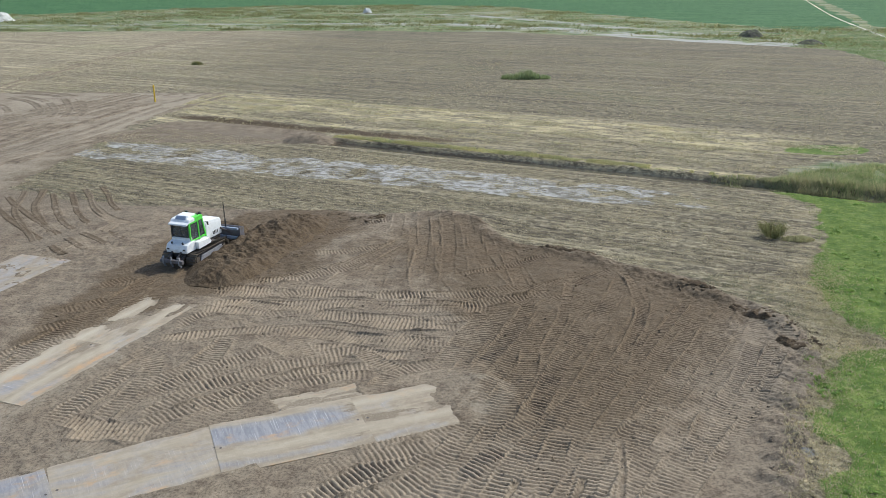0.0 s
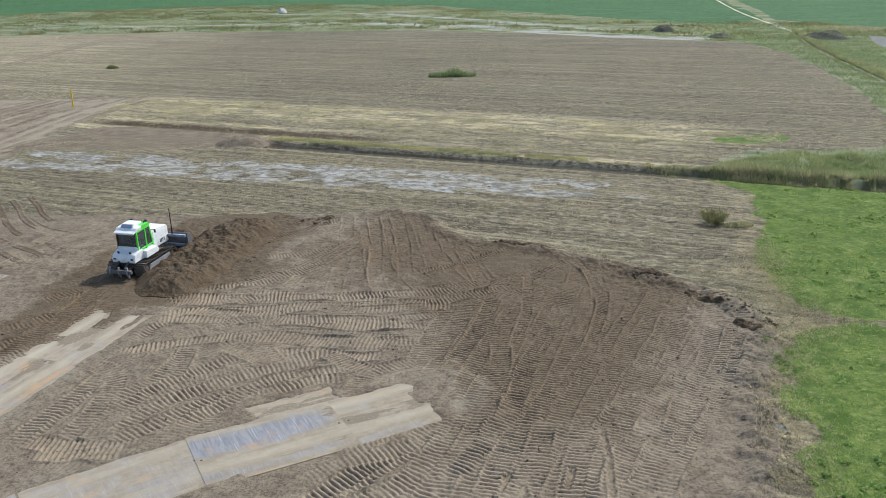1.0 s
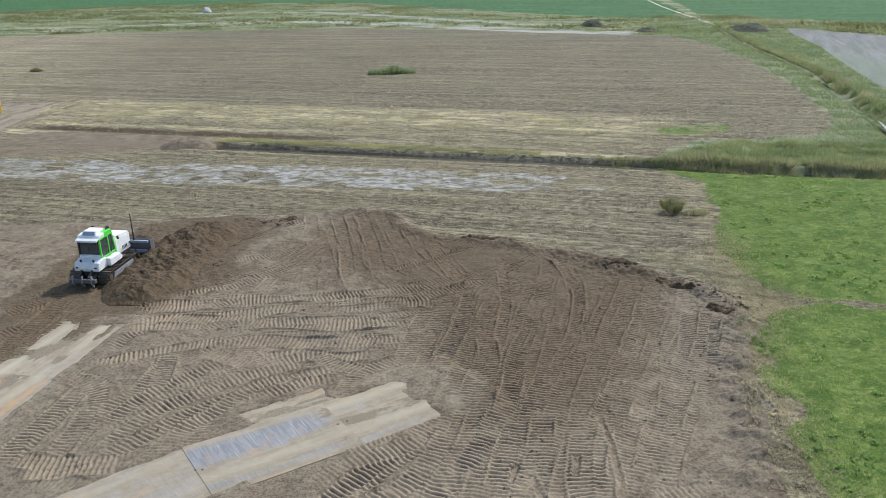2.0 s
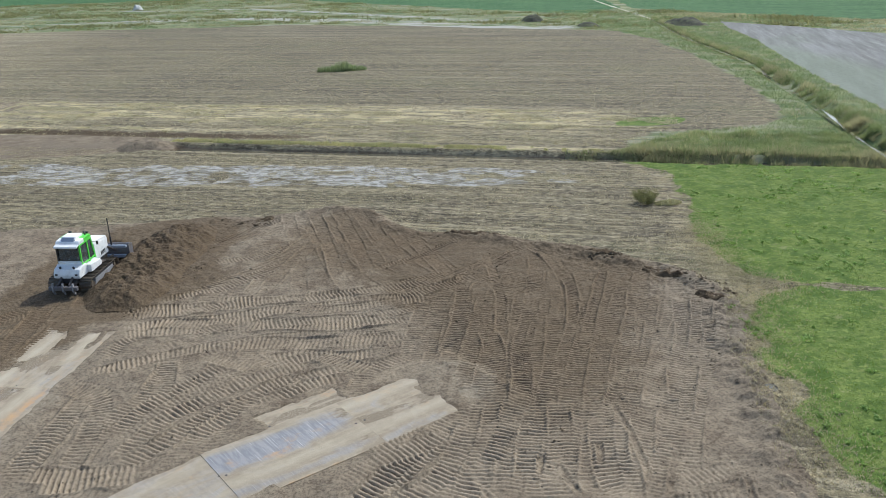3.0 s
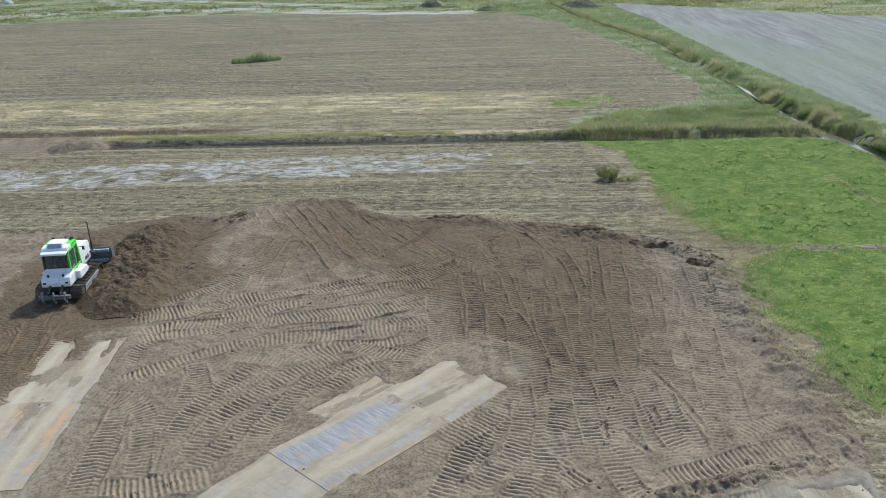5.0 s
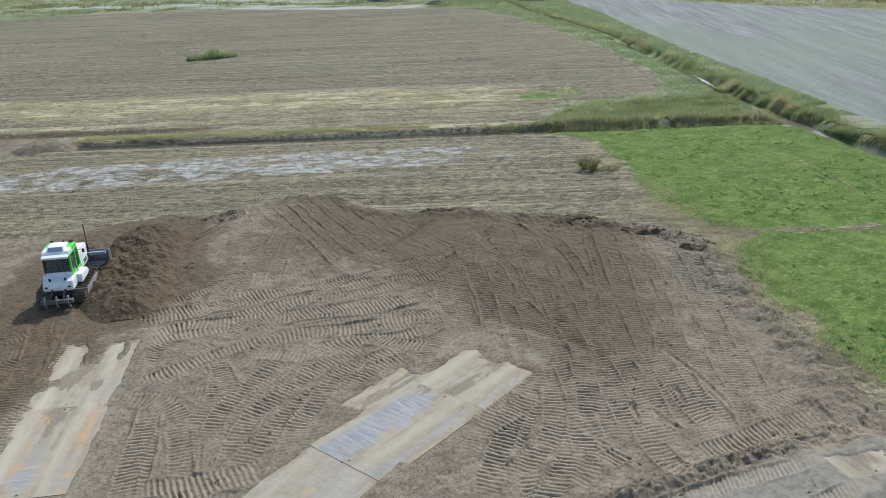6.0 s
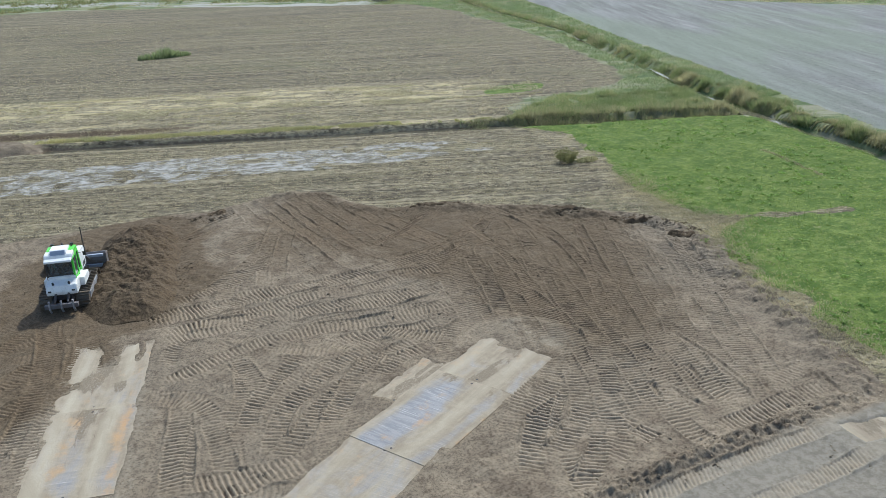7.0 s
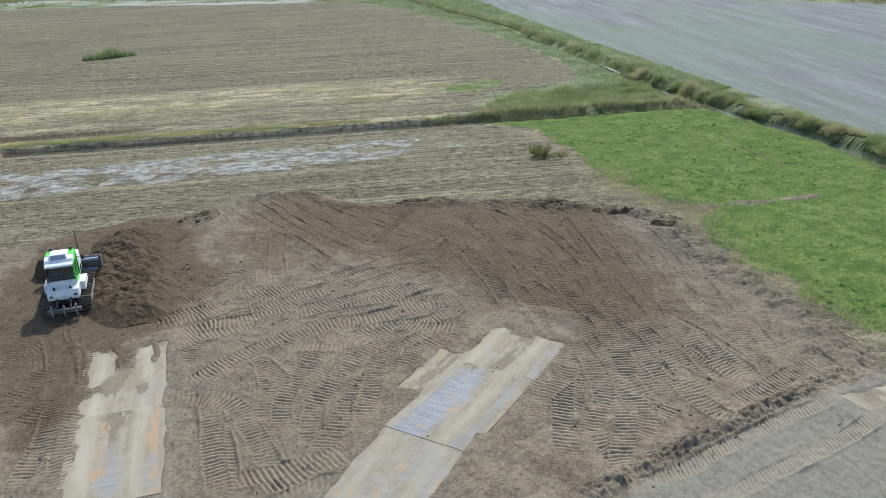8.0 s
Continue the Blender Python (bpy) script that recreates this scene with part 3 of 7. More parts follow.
def ground_height(x, y):
    x, y = np.asarray(x, float), np.asarray(y, float)
    s, w = along_row(x, y), across_row(x, y)
    near = smooth(-np.hypot(x, y - 40), -160, -60)
    soil_d = signed(x, y, SOIL_EDGE)
    soil = smooth(soil_d, -0.6, 0.6)
    grass = smooth(signed(x, y, GRASS_EDGE), -0.5, 0.5)
    h = near * 0.05 * vnoise(x, y, 3.0, 3)
    h = h + soil * (0.05 * vnoise(x, y, 1.3, 3, 7.0) + 0.10 * vnoise(x, y, 5.0, 2, 3.0))
    # the filled ground stands a little above the stubble, with a crumbled rim
    rim = np.exp(-((soil_d - 0.5) / 0.75) ** 2) * smooth(x, -8, -3) * smooth(y, 20, 26)
    h = h + rim * (0.20 + 0.22 * vnoise(x, y, 1.5, 3, 11.0))
    h = h + 0.48 * np.exp(-(((x - 0.6) / 3.2) ** 2 + ((y - 61.2) / 2.6) ** 2))
    # loose spoil along the eastern rim
    spoil, _ = to_line(x, y, [(12.2, 24.5), (13.6, 29), (15.6, 33), (17.8, 36.6)])
    h = h + 0.34 * (1 - smooth(spoil, 0.3, 2.2)) * np.clip(vnoise(x, y, 1.1, 4, 23.0) + 0.15, 0, 1)
    # pushed-up ridge along the south-east side
    rd, _ = to_line(x, y, RIDGE)
    h = h + np.exp(-((rd / 0.42) ** 2)) * (0.13 + 0.22 * vnoise(x, y, 0.9, 3, 5.0))
    h = h + grass * (0.13 * vnoise(x, y, 1.2, 3, 2.0) + 0.05)
    # trench beside the straw, ditches
    tr = np.exp(-(((w - 84.3) / 1.1) ** 2)) * smooth(s, -86, -82) * (1 - smooth(s, -52, -40))
    h = h - 0.45 * tr
    h = h - ditch_depth(x, y)
    d2, _ = to_line(x, y, DITCH2)
    h = h - 1.15 * (1 - smooth(d2, 0.7, 2.1)) * (1 - smooth(y, 105, 135))
    # the plates press the ground flat
    for line, wide in ((EAST_ROW, 2.6), (WEST_ROW, 2.7)):
        d, _ = to_line(x, y, line)
        h = h * smooth(d, wide, wide + 1.0)
    for px, py, r in ((-28.5, 50.2, 4.2), (7.5, 19.15, 1.7), (*east(5.0, 4.6), 2.1)):
        h = h * smooth(np.hypot(x - px, y - py), r, r + 1.2)
    # the far end of the east row lies under trodden mud
    a = (x + 8.62) * math.cos(AXIS_E) + (y - 27.35) * math.sin(AXIS_E)
    b = -(x + 8.62) * math.sin(AXIS_E) + (y - 27.35) * math.cos(AXIS_E)
    h = h + 0.09 * smooth(a + 0.9 * vnoise(x, y, 1.0, 3, 41.0), 9.6, 10.9) * (1 - smooth(a, 13.0, 14.0)) * smooth(b, -0.9, 0.2) * (1 - smooth(b, 4.0, 5.2))
    return h


def dust_at(x, y):
    """Where dry pale dust lies: beside the plates and on the old haul road."""
    jag = vnoise(x, y, 2.2, 3) * 0.9
    de, _ = to_line(x, y, EAST_ROW)
    dw, _ = to_line(x, y, WEST_ROW)
    dust = 0.32 * (1 - smooth(de + 1.6 * jag, 1.6, 3.6)) + 0.58 * (1 - smooth(dw + 1.6 * jag, 1.6, 3.8)) * (1 - smooth(y, 42.5, 45.0))
    end = 0.12 * (1 - smooth(np.hypot(x - east(12.0, 2.3)[0], y - east(12.0, 2.3)[1]) + 1.2 * jag, 1.6, 2.8))
    road, _ = to_line(x, y, [(-36.7, 134), (-40.9, 120), (-43.1, 102), (-45.1, 93), (-47, 85), (-48, 76)])
    road = 0.75 * (1 - smooth(road + 1.0 * jag, 0.4, 2.0))
    plain = 0.20 * smooth(vnoise(x, y, 7.0, 3, 20.0), 0.0, 0.5) * (1 - smooth(signed(x, y, DAMP_AREA), -2.5, 0.5))
    ring = np.hypot(x - east(12.0, 2.5)[0], y - east(12.0, 2.5)[1]) + 0.5 * jag
    end = end + 0.7 * np.exp(-(((ring - 1.5) / 0.45) ** 2)) * smooth(x - east(11.6, 2.5)[0], -0.5, 0.8)
    return np.clip(dust + end + road + plain, 0, 1)


def soil_damp(x, y):
    """How damp the worked soil is: the spread fan, the freshly pushed earth, the ridge on the south-east side."""
    jag = vnoise(x, y, 2.2, 3) * 0.9
    damp = smooth(signed(x, y, DAMP_AREA) + vnoise(x, y, 5, 3) * 2.0, -4.0, 3.0)
    fresh = smooth(signed(x, y, FRESH_AREA) + jag, -1.6, 1.2)
    ridge = np.exp(-((to_line(x, y, RIDGE)[0] / 0.6) ** 2))
    mid = np.exp(-(((x + 2.5) / 6.0) ** 2 + ((y - 54.0) / 6.0) ** 2)) + 0.9 * np.exp(-(((x - 1.0) / 3.2) ** 2 + ((y - 60.5) / 2.6) ** 2))
    return np.clip(0.20 - 0.25 * (1 - smooth(y, 24, 33)) + 0.45 * mid + (0.62 - 0.2 * (1 - smooth(y, 26, 38))) * damp + 0.84 * fresh + 0.30 * ridge, 0, 1)


# ---- ground ----
def spread(near0, near1, step, far, grow=1.09):
    """Grid lines: even between near0 and near1, wider and wider out to far on both sides."""
    mid = list(np.arange(near0, near1 + step / 2, step))
    out, d, p = [], step, near1
    while p < far[1]:
        d *= grow
        p += d
        out.append(p)
    low, d, p = [], step, near0
    while p > far[0]:
        d *= grow
        p -= d
        low.append(p)
    return np.array(low[::-1] + mid + out)


def build_ground():
    gx = np.concatenate([spread(-120, -34.8, 0.8, (-3600, -34.7), 1.07), spread(-34, 34, 0.32, (-34.1, 34.1)), spread(34.6, 66, 0.5, (34.5, 66.1)), spread(67.2, 150, 1.4, (67.1, 3600), 1.07)])
    gy = np.concatenate([spread(13, 72, 0.32, (-600, 72.1), 1.15), spread(72.6, 112, 0.4, (72.5, 4200), 1.03)])
    gx = np.unique(np.round(gx, 3))
    gx = gx[np.concatenate([[True], np.diff(gx) > 0.1])]
    gy = np.unique(np.round(gy, 3))
    gy = gy[np.concatenate([[True], np.diff(gy) > 0.1])]
    X, Y = np.meshgrid(gx, gy)
    x, y = X.ravel(), Y.ravel()
    # under the tracked soil the sheet dips out of the way
    h = ground_height(x, y) - 0.22 * smooth(worked_inside(x, y), 0.30, 0.95)
    nx, ny = len(gx), len(gy)
    i = np.arange(nx * ny).reshape(ny, nx)
    quads = np.stack([i[:-1, :-1], i[:-1, 1:], i[1:, 1:], i[1:, :-1]], -1).reshape(-1, 4)
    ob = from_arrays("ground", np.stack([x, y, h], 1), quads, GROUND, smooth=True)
    s, w = along_row(x, y), across_row(x, y)
    far = np.hypot(x, y)
    jag = vnoise(x, y, 2.2, 3) * 0.9
    wide = vnoise(x, y, 9.0, 3) * np.clip(far / 60, 0.4, 4)
    soil = smooth(signed(x, y, SOIL_EDGE) + jag, -0.8, 0.8)
    west = smooth(signed(x, y, BARE_WEST) + jag, -1.2, 1.2)
    filled = smooth(signed(x, y, FILLED) + jag, -1.0, 1.0)
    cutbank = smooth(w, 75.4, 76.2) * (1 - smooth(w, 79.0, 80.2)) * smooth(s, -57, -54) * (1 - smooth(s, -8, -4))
    trench = np.exp(-(((w + 0.5 * jag - 84.3) / 1.5) ** 2)) * smooth(s, -86, -82) * (1 - smooth(s + 6 * jag, -50, -36))
    set_attr(ob, "soil", np.maximum.reduce([soil, west, filled, cutbank, np.clip(trench * 1.3, 0, 1)]))
    # ditch cut and trench are painted darker: shade added to the damp
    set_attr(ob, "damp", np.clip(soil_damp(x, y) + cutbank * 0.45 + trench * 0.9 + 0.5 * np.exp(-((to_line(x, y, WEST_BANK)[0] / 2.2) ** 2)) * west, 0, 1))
    grass = smooth(signed(x, y, GRASS_EDGE) + jag * 1.2, -0.8, 0.8)
    green_spot = 1 - smooth(np.hypot((x - 41.8) / 4.4, (y - 88.4) / 2.8) + 0.3 * jag, 0.7, 1.2)
    path, _ = to_line(x, y, [(19.5, 38.1), (24, 38.8), (27.5, 37.0), (31, 35.5)])
    worn = 1 - smooth(path + 0.5 * jag, 0.2, 0.9)
    set_attr(ob, "grass", np.maximum(grass, green_spot) * (1 - 0.75 * worn))
    band = smooth(w + wide * 0.5, 92, 95) * (1 - smooth(w + wide * 0.4, 104.5, 106)) + 0.8 * smooth(w, 79.2, 80.2) * (1 - smooth(w, 81.8, 82.6))
    lowband = smooth(w, 82, 84) * (1 - smooth(w, 92, 95)) * 0.3
    edge = (1 - smooth(np.abs(signed(x, y, GRASS_EDGE) + 0.8), 0.6, 2.2)) * 0.22
    strawline = np.exp(-(((w + 0.3 * jag - 86.9 - 0.05 * np.clip(s + 70, 0, 40)) / 0.75) ** 2)) * smooth(s, -88, -86) * (1 - smooth(s, -52, -46))
    nearfield = 0.08 * (1 - smooth(w, 74, 77))
    set_attr(ob, "straw", np.clip((band + lowband) * smooth(s, -98, -92) * (1 - smooth(s, -12, 0)) + edge + nearfield + strawline, 0, 1))
    # stubble tone rises westward, beyond the near field
    set_attr(ob, "dry", smooth(-x + 6 * jag, 15, 85) * smooth(y, 75, 110))
    wc = 63.3 + 0.105 * np.clip(s + 73, -20, 58)
    half = 4.7 - 2.4 * smooth(s, -26, -8)
    pale = (1 - smooth(np.abs(w - wc) + 0.35 * jag, half - 1.3, half + 0.6)) * smooth(s, -82, -76) * (1 - smooth(s + 3 * jag, -15, -4))
    set_attr(ob, "pale", pale)
    set_attr(ob, "dust", dust_at(x, y) + (0.60 + 0.25 * jag) * west)
    inner = signed(x, y, FIELD_NORTH) + wide * 0.6
    d2, _ = to_line(x, y, DITCH2)
    bank2 = (1 - smooth(d2 + jag, 8.0, 10.0)) * (1 - smooth(inner, -3.5, 3.5))
    tilled = smooth(signed(x, y, TILLED) + jag, -1, 1)
    verge = np.maximum((1 - smooth(inner, -3.5, 3.5)) * smooth(y, 58, 62) * (1 - tilled), bank2 * (1 - tilled * smooth(d2, 4, 6)))
    wedge = smooth(w, 79.5, 80.5) * (1 - smooth(w + jag, 87.5, 90.0)) * smooth(s + jag * 2, -9, -2)
    verge = np.maximum(verge, wedge) * (1 - grass * smooth(d2, 1.4, 2.2))
    set_attr(ob, "verge", verge)
    ash = np.exp(-(((x - 14.9) / 0.9) ** 2 + ((y - 28.7) / 0.8) ** 2)) + 0.5 * vnoise(x, y, 0.8, 2, 12.0) * (np.hypot(x - 14.9, y - 28.7) < 2)
    set_attr(ob, "tilled", np.maximum(tilled, np.clip(0.75 * ash, 0, 0.75)))
    crop = np.maximum(smooth(signed(x, y, CROP_NORTH) + wide, -2, 2), smooth(signed(x, y, CROP_EAST) + wide * 0.3, -2, 2))
    set_attr(ob, "crop", crop)
    sd, _ = to_line(x, y, SAND_LINE)
    strip = 1 - smooth(np.abs(signed(x, y, CROP_EAST) + 7) + wide * 0.3, 3.0, 6.0)
    strip = strip * 0.62 * smooth(y, 60, 90) * (1 - smooth(y, 300, 330))
    sf, _ = to_line(x, y, SAND_FAR)
    set_attr(ob, "sand", np.clip(np.maximum((1 - smooth(sd + 2.0 * jag, 4.0, 11.0)) * (0.55 + 0.45 * smooth(x, -60, 0)), 0.7 * (1 - smooth(sf + 2 * jag, 3.0, 8.0))), 0, 1) * 0.95 + strip * (1 - crop) * 0.8)
    tagged(ob, "flat polder ground of tracked brown soil, stubble and young grass", "ground", kind="structure")


def water_strip(name, line, widths, levels, label):
    vs, fs = [], []
    for k, ((px, py), width, z) in enumerate(zip(line, widths, levels)):
        ax, ay = line[max(k - 1, 0)]
        bx, by = line[min(k + 1, len(line) - 1)]
        ln = math.hypot(bx - ax, by - ay)
        ox, oy = -(by - ay) / ln * width / 2, (bx - ax) / ln * width / 2
        vs += [(px - ox, py - oy, z), (px + ox, py + oy, z)]
        if k:
            fs.append((2 * k - 2, 2 * k - 1, 2 * k + 1, 2 * k))
    tagged(from_arrays(name, vs, fs, WATER), label, "water", kind="structure")


def row_point(s, w):
    return (s * RU[0] + w * RV[0], s * RU[1] + w * RV[1])


water_strip("water_ditch", [row_point(s, 77.9) for s in (-55, -40, -25, -10, 5, 18)], [4.0] * 6, [-0.60] * 6, "still dark water in the field ditch")

TRACKS_A = (
    ((-18.4, 53.0), (-19.2, 47.3), (-19.9, 42.4)),
    ((-16.3, 52.0), (-17.0, 48.5), (-17.8, 44.2)),
    ((-21.3, 46.5), (-19.5, 46.4), (-17.6, 46.9)),
    ((-21.5, 42.9), (-20.1, 43.4), (-18.2, 44.4)),
    ((-21.7, 40.5), (-20.2, 41.4), (-18.7, 42.2)),
    ((-21.9, 37.4), (-20.6, 39.8), (-19.3, 41.1)),
    ((-16.5, 39.5), (-15.2, 38.3), (-14.0, 37.0)),
    ((-15.4, 37.7), (-16.1, 34.1), (-17.2, 31.4)),
    ((-14.2, 36.8), (-14.3, 33.8), (-15.0, 31.6), (-15.7, 30.4)),
    ((-11.9, 40.9), (-11.9, 37.1), (-11.9, 36.2)),
    ((-13.7, 33.7), (-11.2, 36.0), (-8.1, 37.6), (-5.6, 38.8)),
    ((-13.6, 31.0), (-9.7, 33.8), (-5.8, 36.1), (-3.0, 37.0)),
    ((-15.6, 31.0), (-13.8, 31.2), (-11.3, 31.1)),
    ((-15.1, 39.2), (-11.6, 40.7), (-9.1, 41.2)),
)
TRACKS_B = (
    ((-10.8, 40.5), (-7.8, 41.4), (-4.2, 40.9), (-0.0, 39.4)),
    ((-14.3, 44.7), (-10.5, 44.5), (-5.8, 43.3), (-1.3, 42.5), (2.6, 42.8)),
    ((-15.4, 46.6), (-12.1, 46.6), (-8.3, 46.4), (-4.6, 46.3), (0.3, 45.6), (4.0, 45.7)),
    ((-6.2, 39.2), (-3.7, 37.9), (-1.9, 35.9)),
    ((-9.8, 35.6), (-7.0, 38.2), (-5.5, 39.5)),
    ((-11.4, 29.7), (-9.9, 31.4), (-9.2, 33.6)),
    ((-10.6, 35.6), (-9.5, 38.6), (-8.2, 40.5)),
    ((9.1, 37.2), (4.6, 29.7), (2.3, 25.4)),
    ((5.5, 37.8), (2.2, 30.7), (0.1, 26.1)),
)
TRACKS_C = (
    ((-1.1, 31.0), (-3.8, 28.4), (-5.1, 27.3)),
    ((-12.4, 47.9), (-8.9, 49.8), (-5.6, 52.4)),
    ((-9.0, 57.4), (-6.6, 59.0), (-3.6, 60.6)),
    ((-3.5, 63.8), (-3.7, 54.3), (-4.4, 46.7)),
    ((-1.4, 63.1), (-1.9, 52.9), (-1.3, 45.5)),
    ((0.3, 62.7), (0.0, 51.6), (1.9, 44.3)),
    ((1.7, 61.7), (2.2, 49.3)),
)
TRACKS_G = (
    ((-21.3, 50.4), (-19.8, 51.1), (-17.7, 51.4)),
    ((-21.7, 48.3), (-20.1, 48.4), (-18.0, 49.0)),
    ((-22.9, 41.0), (-22.2, 43.3), (-20.7, 44.6), (-18.8, 45.8)),
    ((-22.8, 36.1), (-21.9, 38.7), (-20.5, 41.3)),
    ((-15.0, 34.4), (-12.1, 36.6), (-8.7, 37.2)),
    ((-9.8, 38.8), (-12.0, 36.3), (-13.8, 34.2)),
    ((-7.9, 37.8), (-10.7, 35.3), (-14.0, 32.9)),
    ((-8.9, 34.3), (-10.7, 32.0), (-11.5, 29.9)),
    ((-12.5, 41.7), (-10.8, 42.4), (-6.2, 43.2)),
    ((-11.2, 40.8), (-12.5, 36.9), (-13.3, 35.8)),
    ((-13.2, 29.0), (-14.3, 29.5), (-16.0, 29.9)),
)
TRACKS_H = (
    ((-9.5, 53.9), (-6.1, 54.7), (-1.8, 56.6)),
    ((0.6, 59.5), (0.1, 52.0), (1.8, 47.6)),
    ((3.5, 57.7), (3.7, 51.7), (4.9, 46.2)),
    ((-12.6, 47.0), (-8.4, 47.3), (-3.4, 46.1)),
    ((-3.9, 39.4), (-0.9, 38.7), (1.7, 38.4)),
    ((-7.1, 42.3), (-8.2, 38.2), (-7.9, 36.4)),
    ((-4.3, 33.8), (-6.3, 36.7), (-8.0, 40.0)),
    ((-11.1, 43.1), (-9.5, 40.0), (-7.0, 37.3)),
)
TRACKS_I = (
    ((2.7, 42.9), (0.4, 37.2), (-0.7, 36.0)),
    ((-8.3, 50.6), (-10.5, 46.6), (-12.8, 44.8)),
    ((-34.1, 73.7), (-27.8, 64.2), (-23.9, 61.0)),
    ((-35.3, 62.7), (-34.9, 69.7), (-33.4, 75.9)),
    ((-28.3, 52.0), (-26.9, 56.8), (-25.3, 62.6)),
    ((12.1, 29.8), (14.1, 32.6), (16.9, 35.8)),
    ((-3.5, 33.8), (-2.3, 36.0), (0.4, 37.2)),
    ((3.3, 60.5), (4.6, 53.8), (5.4, 46.4)),
)
OLD_PASSES = TRACKS_A + TRACKS_B + TRACKS_C + TRACKS_G + TRACKS_H + TRACKS_I
PASSES_A = (
    ((4.3, 45.4), (2.3, 40.9), (0.6, 36.4)),
    ((4.6, 43.4), (2.5, 37.8), (1.3, 34.9)),
    ((7.0, 44.4), (4.7, 38.4), (2.4, 32.7), (0.7, 28.4), (-0.7, 24.9)),
    ((9.3, 45.5), (6.0, 37.9), (3.7, 32.3), (1.9, 27.9), (0.5, 24.5)),
    ((9.0, 39.9), (6.1, 33.7), (3.8, 29.1), (1.7, 24.4)),
    ((12.0, 42.4), (8.4, 35.5), (5.6, 30.4), (3.6, 26.4), (2.4, 23.8)),
    ((15.1, 43.2), (12.1, 38.8), (9.5, 35.1), (7.6, 31.9), (5.3, 27.6), (3.4, 23.8)),
    ((15.6, 41.0), (11.2, 34.5), (8.0, 29.6), (5.9, 25.6), (4.6, 23.0)),
    ((16.6, 38.7), (12.6, 33.9), (10.5, 31.8), (8.8, 29.8)),
    ((17.6, 40.2), (13.2, 33.7), (9.8, 28.9), (7.3, 25.1), (5.6, 22.7)),
)
PASSES_B = (
    ((17.9, 39.2), (13.9, 33.4), (10.7, 28.6), (8.8, 25.9)),
    ((-1.1, 30.6), (-2.6, 29.8), (-4.0, 28.7)),
    ((0.0, 29.5), (-1.6, 28.3), (-3.1, 27.1), (-4.2, 26.2)),
    ((-15.2, 38.7), (-15.4, 36.7), (-16.1, 34.1), (-16.9, 31.9), (-17.5, 31.0)),
    ((-14.3, 35.8), (-14.7, 33.1), (-15.2, 31.7), (-15.9, 30.6)),
    ((-8.4, 39.2), (-10.0, 38.0), (-11.8, 36.4), (-13.0, 35.0), (-13.8, 33.2)),
)
PASSES_C = (
    ((-7.1, 38.1), (-8.8, 36.4), (-11.2, 34.8), (-12.5, 33.2), (-13.4, 31.4)),
    ((-6.5, 34.9), (-8.5, 34.9), (-10.2, 33.8), (-12.1, 32.2), (-14.0, 30.8)),
    ((-5.1, 37.0), (-7.4, 35.8), (-9.0, 34.0), (-10.1, 32.8), (-10.9, 31.5)),
    ((-11.5, 41.4), (-13.4, 40.4), (-15.4, 40.1)),
    ((-16.9, 31.8), (-15.4, 31.3), (-13.6, 30.9), (-11.9, 30.6)),
    ((-16.3, 30.6), (-14.3, 30.4), (-12.1, 30.2)),
    ((-11.6, 40.4), (-11.8, 37.5), (-12.2, 36.5)),
    ((-10.5, 40.0), (-9.1, 40.8), (-7.6, 41.2), (-4.5, 40.2), (-2.3, 39.6), (0.7, 39.3)),
    ((-13.8, 43.8), (-10.9, 43.8), (-8.0, 43.2), (-6.0, 42.7), (-2.5, 41.5), (1.3, 41.3)),
)
PASSES_D = (
    ((-16.0, 47.9), (-13.0, 47.4), (-10.2, 46.9), (-7.1, 46.6), (-3.8, 46.5), (-0.4, 46.3), (2.9, 47.0), (6.2, 47.8), (9.7, 49.9)),
    ((-12.4, 44.9), (-9.4, 45.0), (-6.6, 45.1), (-3.7, 44.9), (-0.4, 44.9), (1.6, 44.6), (4.8, 45.8), (6.9, 46.6)),
    ((-11.4, 48.3), (-9.1, 50.2), (-6.9, 51.9), (-4.4, 54.3), (-1.9, 55.6)),
    ((-7.3, 47.8), (-5.9, 51.5), (-3.9, 55.3), (-2.0, 58.6)),
    ((-9.8, 58.3), (-7.8, 59.5), (-5.6, 61.4), (-3.8, 62.2)),
    ((-1.5, 62.0), (-1.5, 55.6), (-1.8, 48.8)),
    ((0.4, 61.3), (0.4, 54.9), (0.2, 48.1)),
    ((2.2, 58.6), (2.5, 54.0), (3.5, 48.9)),
    ((4.1, 56.8), (4.6, 51.9), (4.9, 47.2)),
)
PASSES_E = (
    ((-7.3, 38.8), (-5.3, 39.0), (-3.2, 37.9), (-1.2, 37.8)),
    ((-17.0, 48.6), (-17.9, 46.3), (-18.8, 43.1), (-19.6, 41.4)),
    ((-18.6, 48.5), (-19.4, 45.4), (-19.9, 43.5)),
    ((-13.2, 43.7), (-14.0, 43.0), (-14.8, 41.6)),
    ((12.2, 48.9), (11.9, 46.1), (11.1, 42.8), (9.3, 38.2)),
    ((7.5, 47.3), (10.1, 49.7), (11.6, 50.4)),
    ((16.0, 42.9), (12.3, 37.0), (10.1, 33.5)),
)
PASSES_F = (
    ((0.7, 31.1), (-1.2, 29.3), (-3.8, 27.0), (-6.0, 24.4)),
    ((-17.3, 46.8), (-17.7, 44.1), (-18.1, 41.2)),
    ((-18.9, 51.1), (-19.3, 47.3), (-19.8, 44.2)),
)
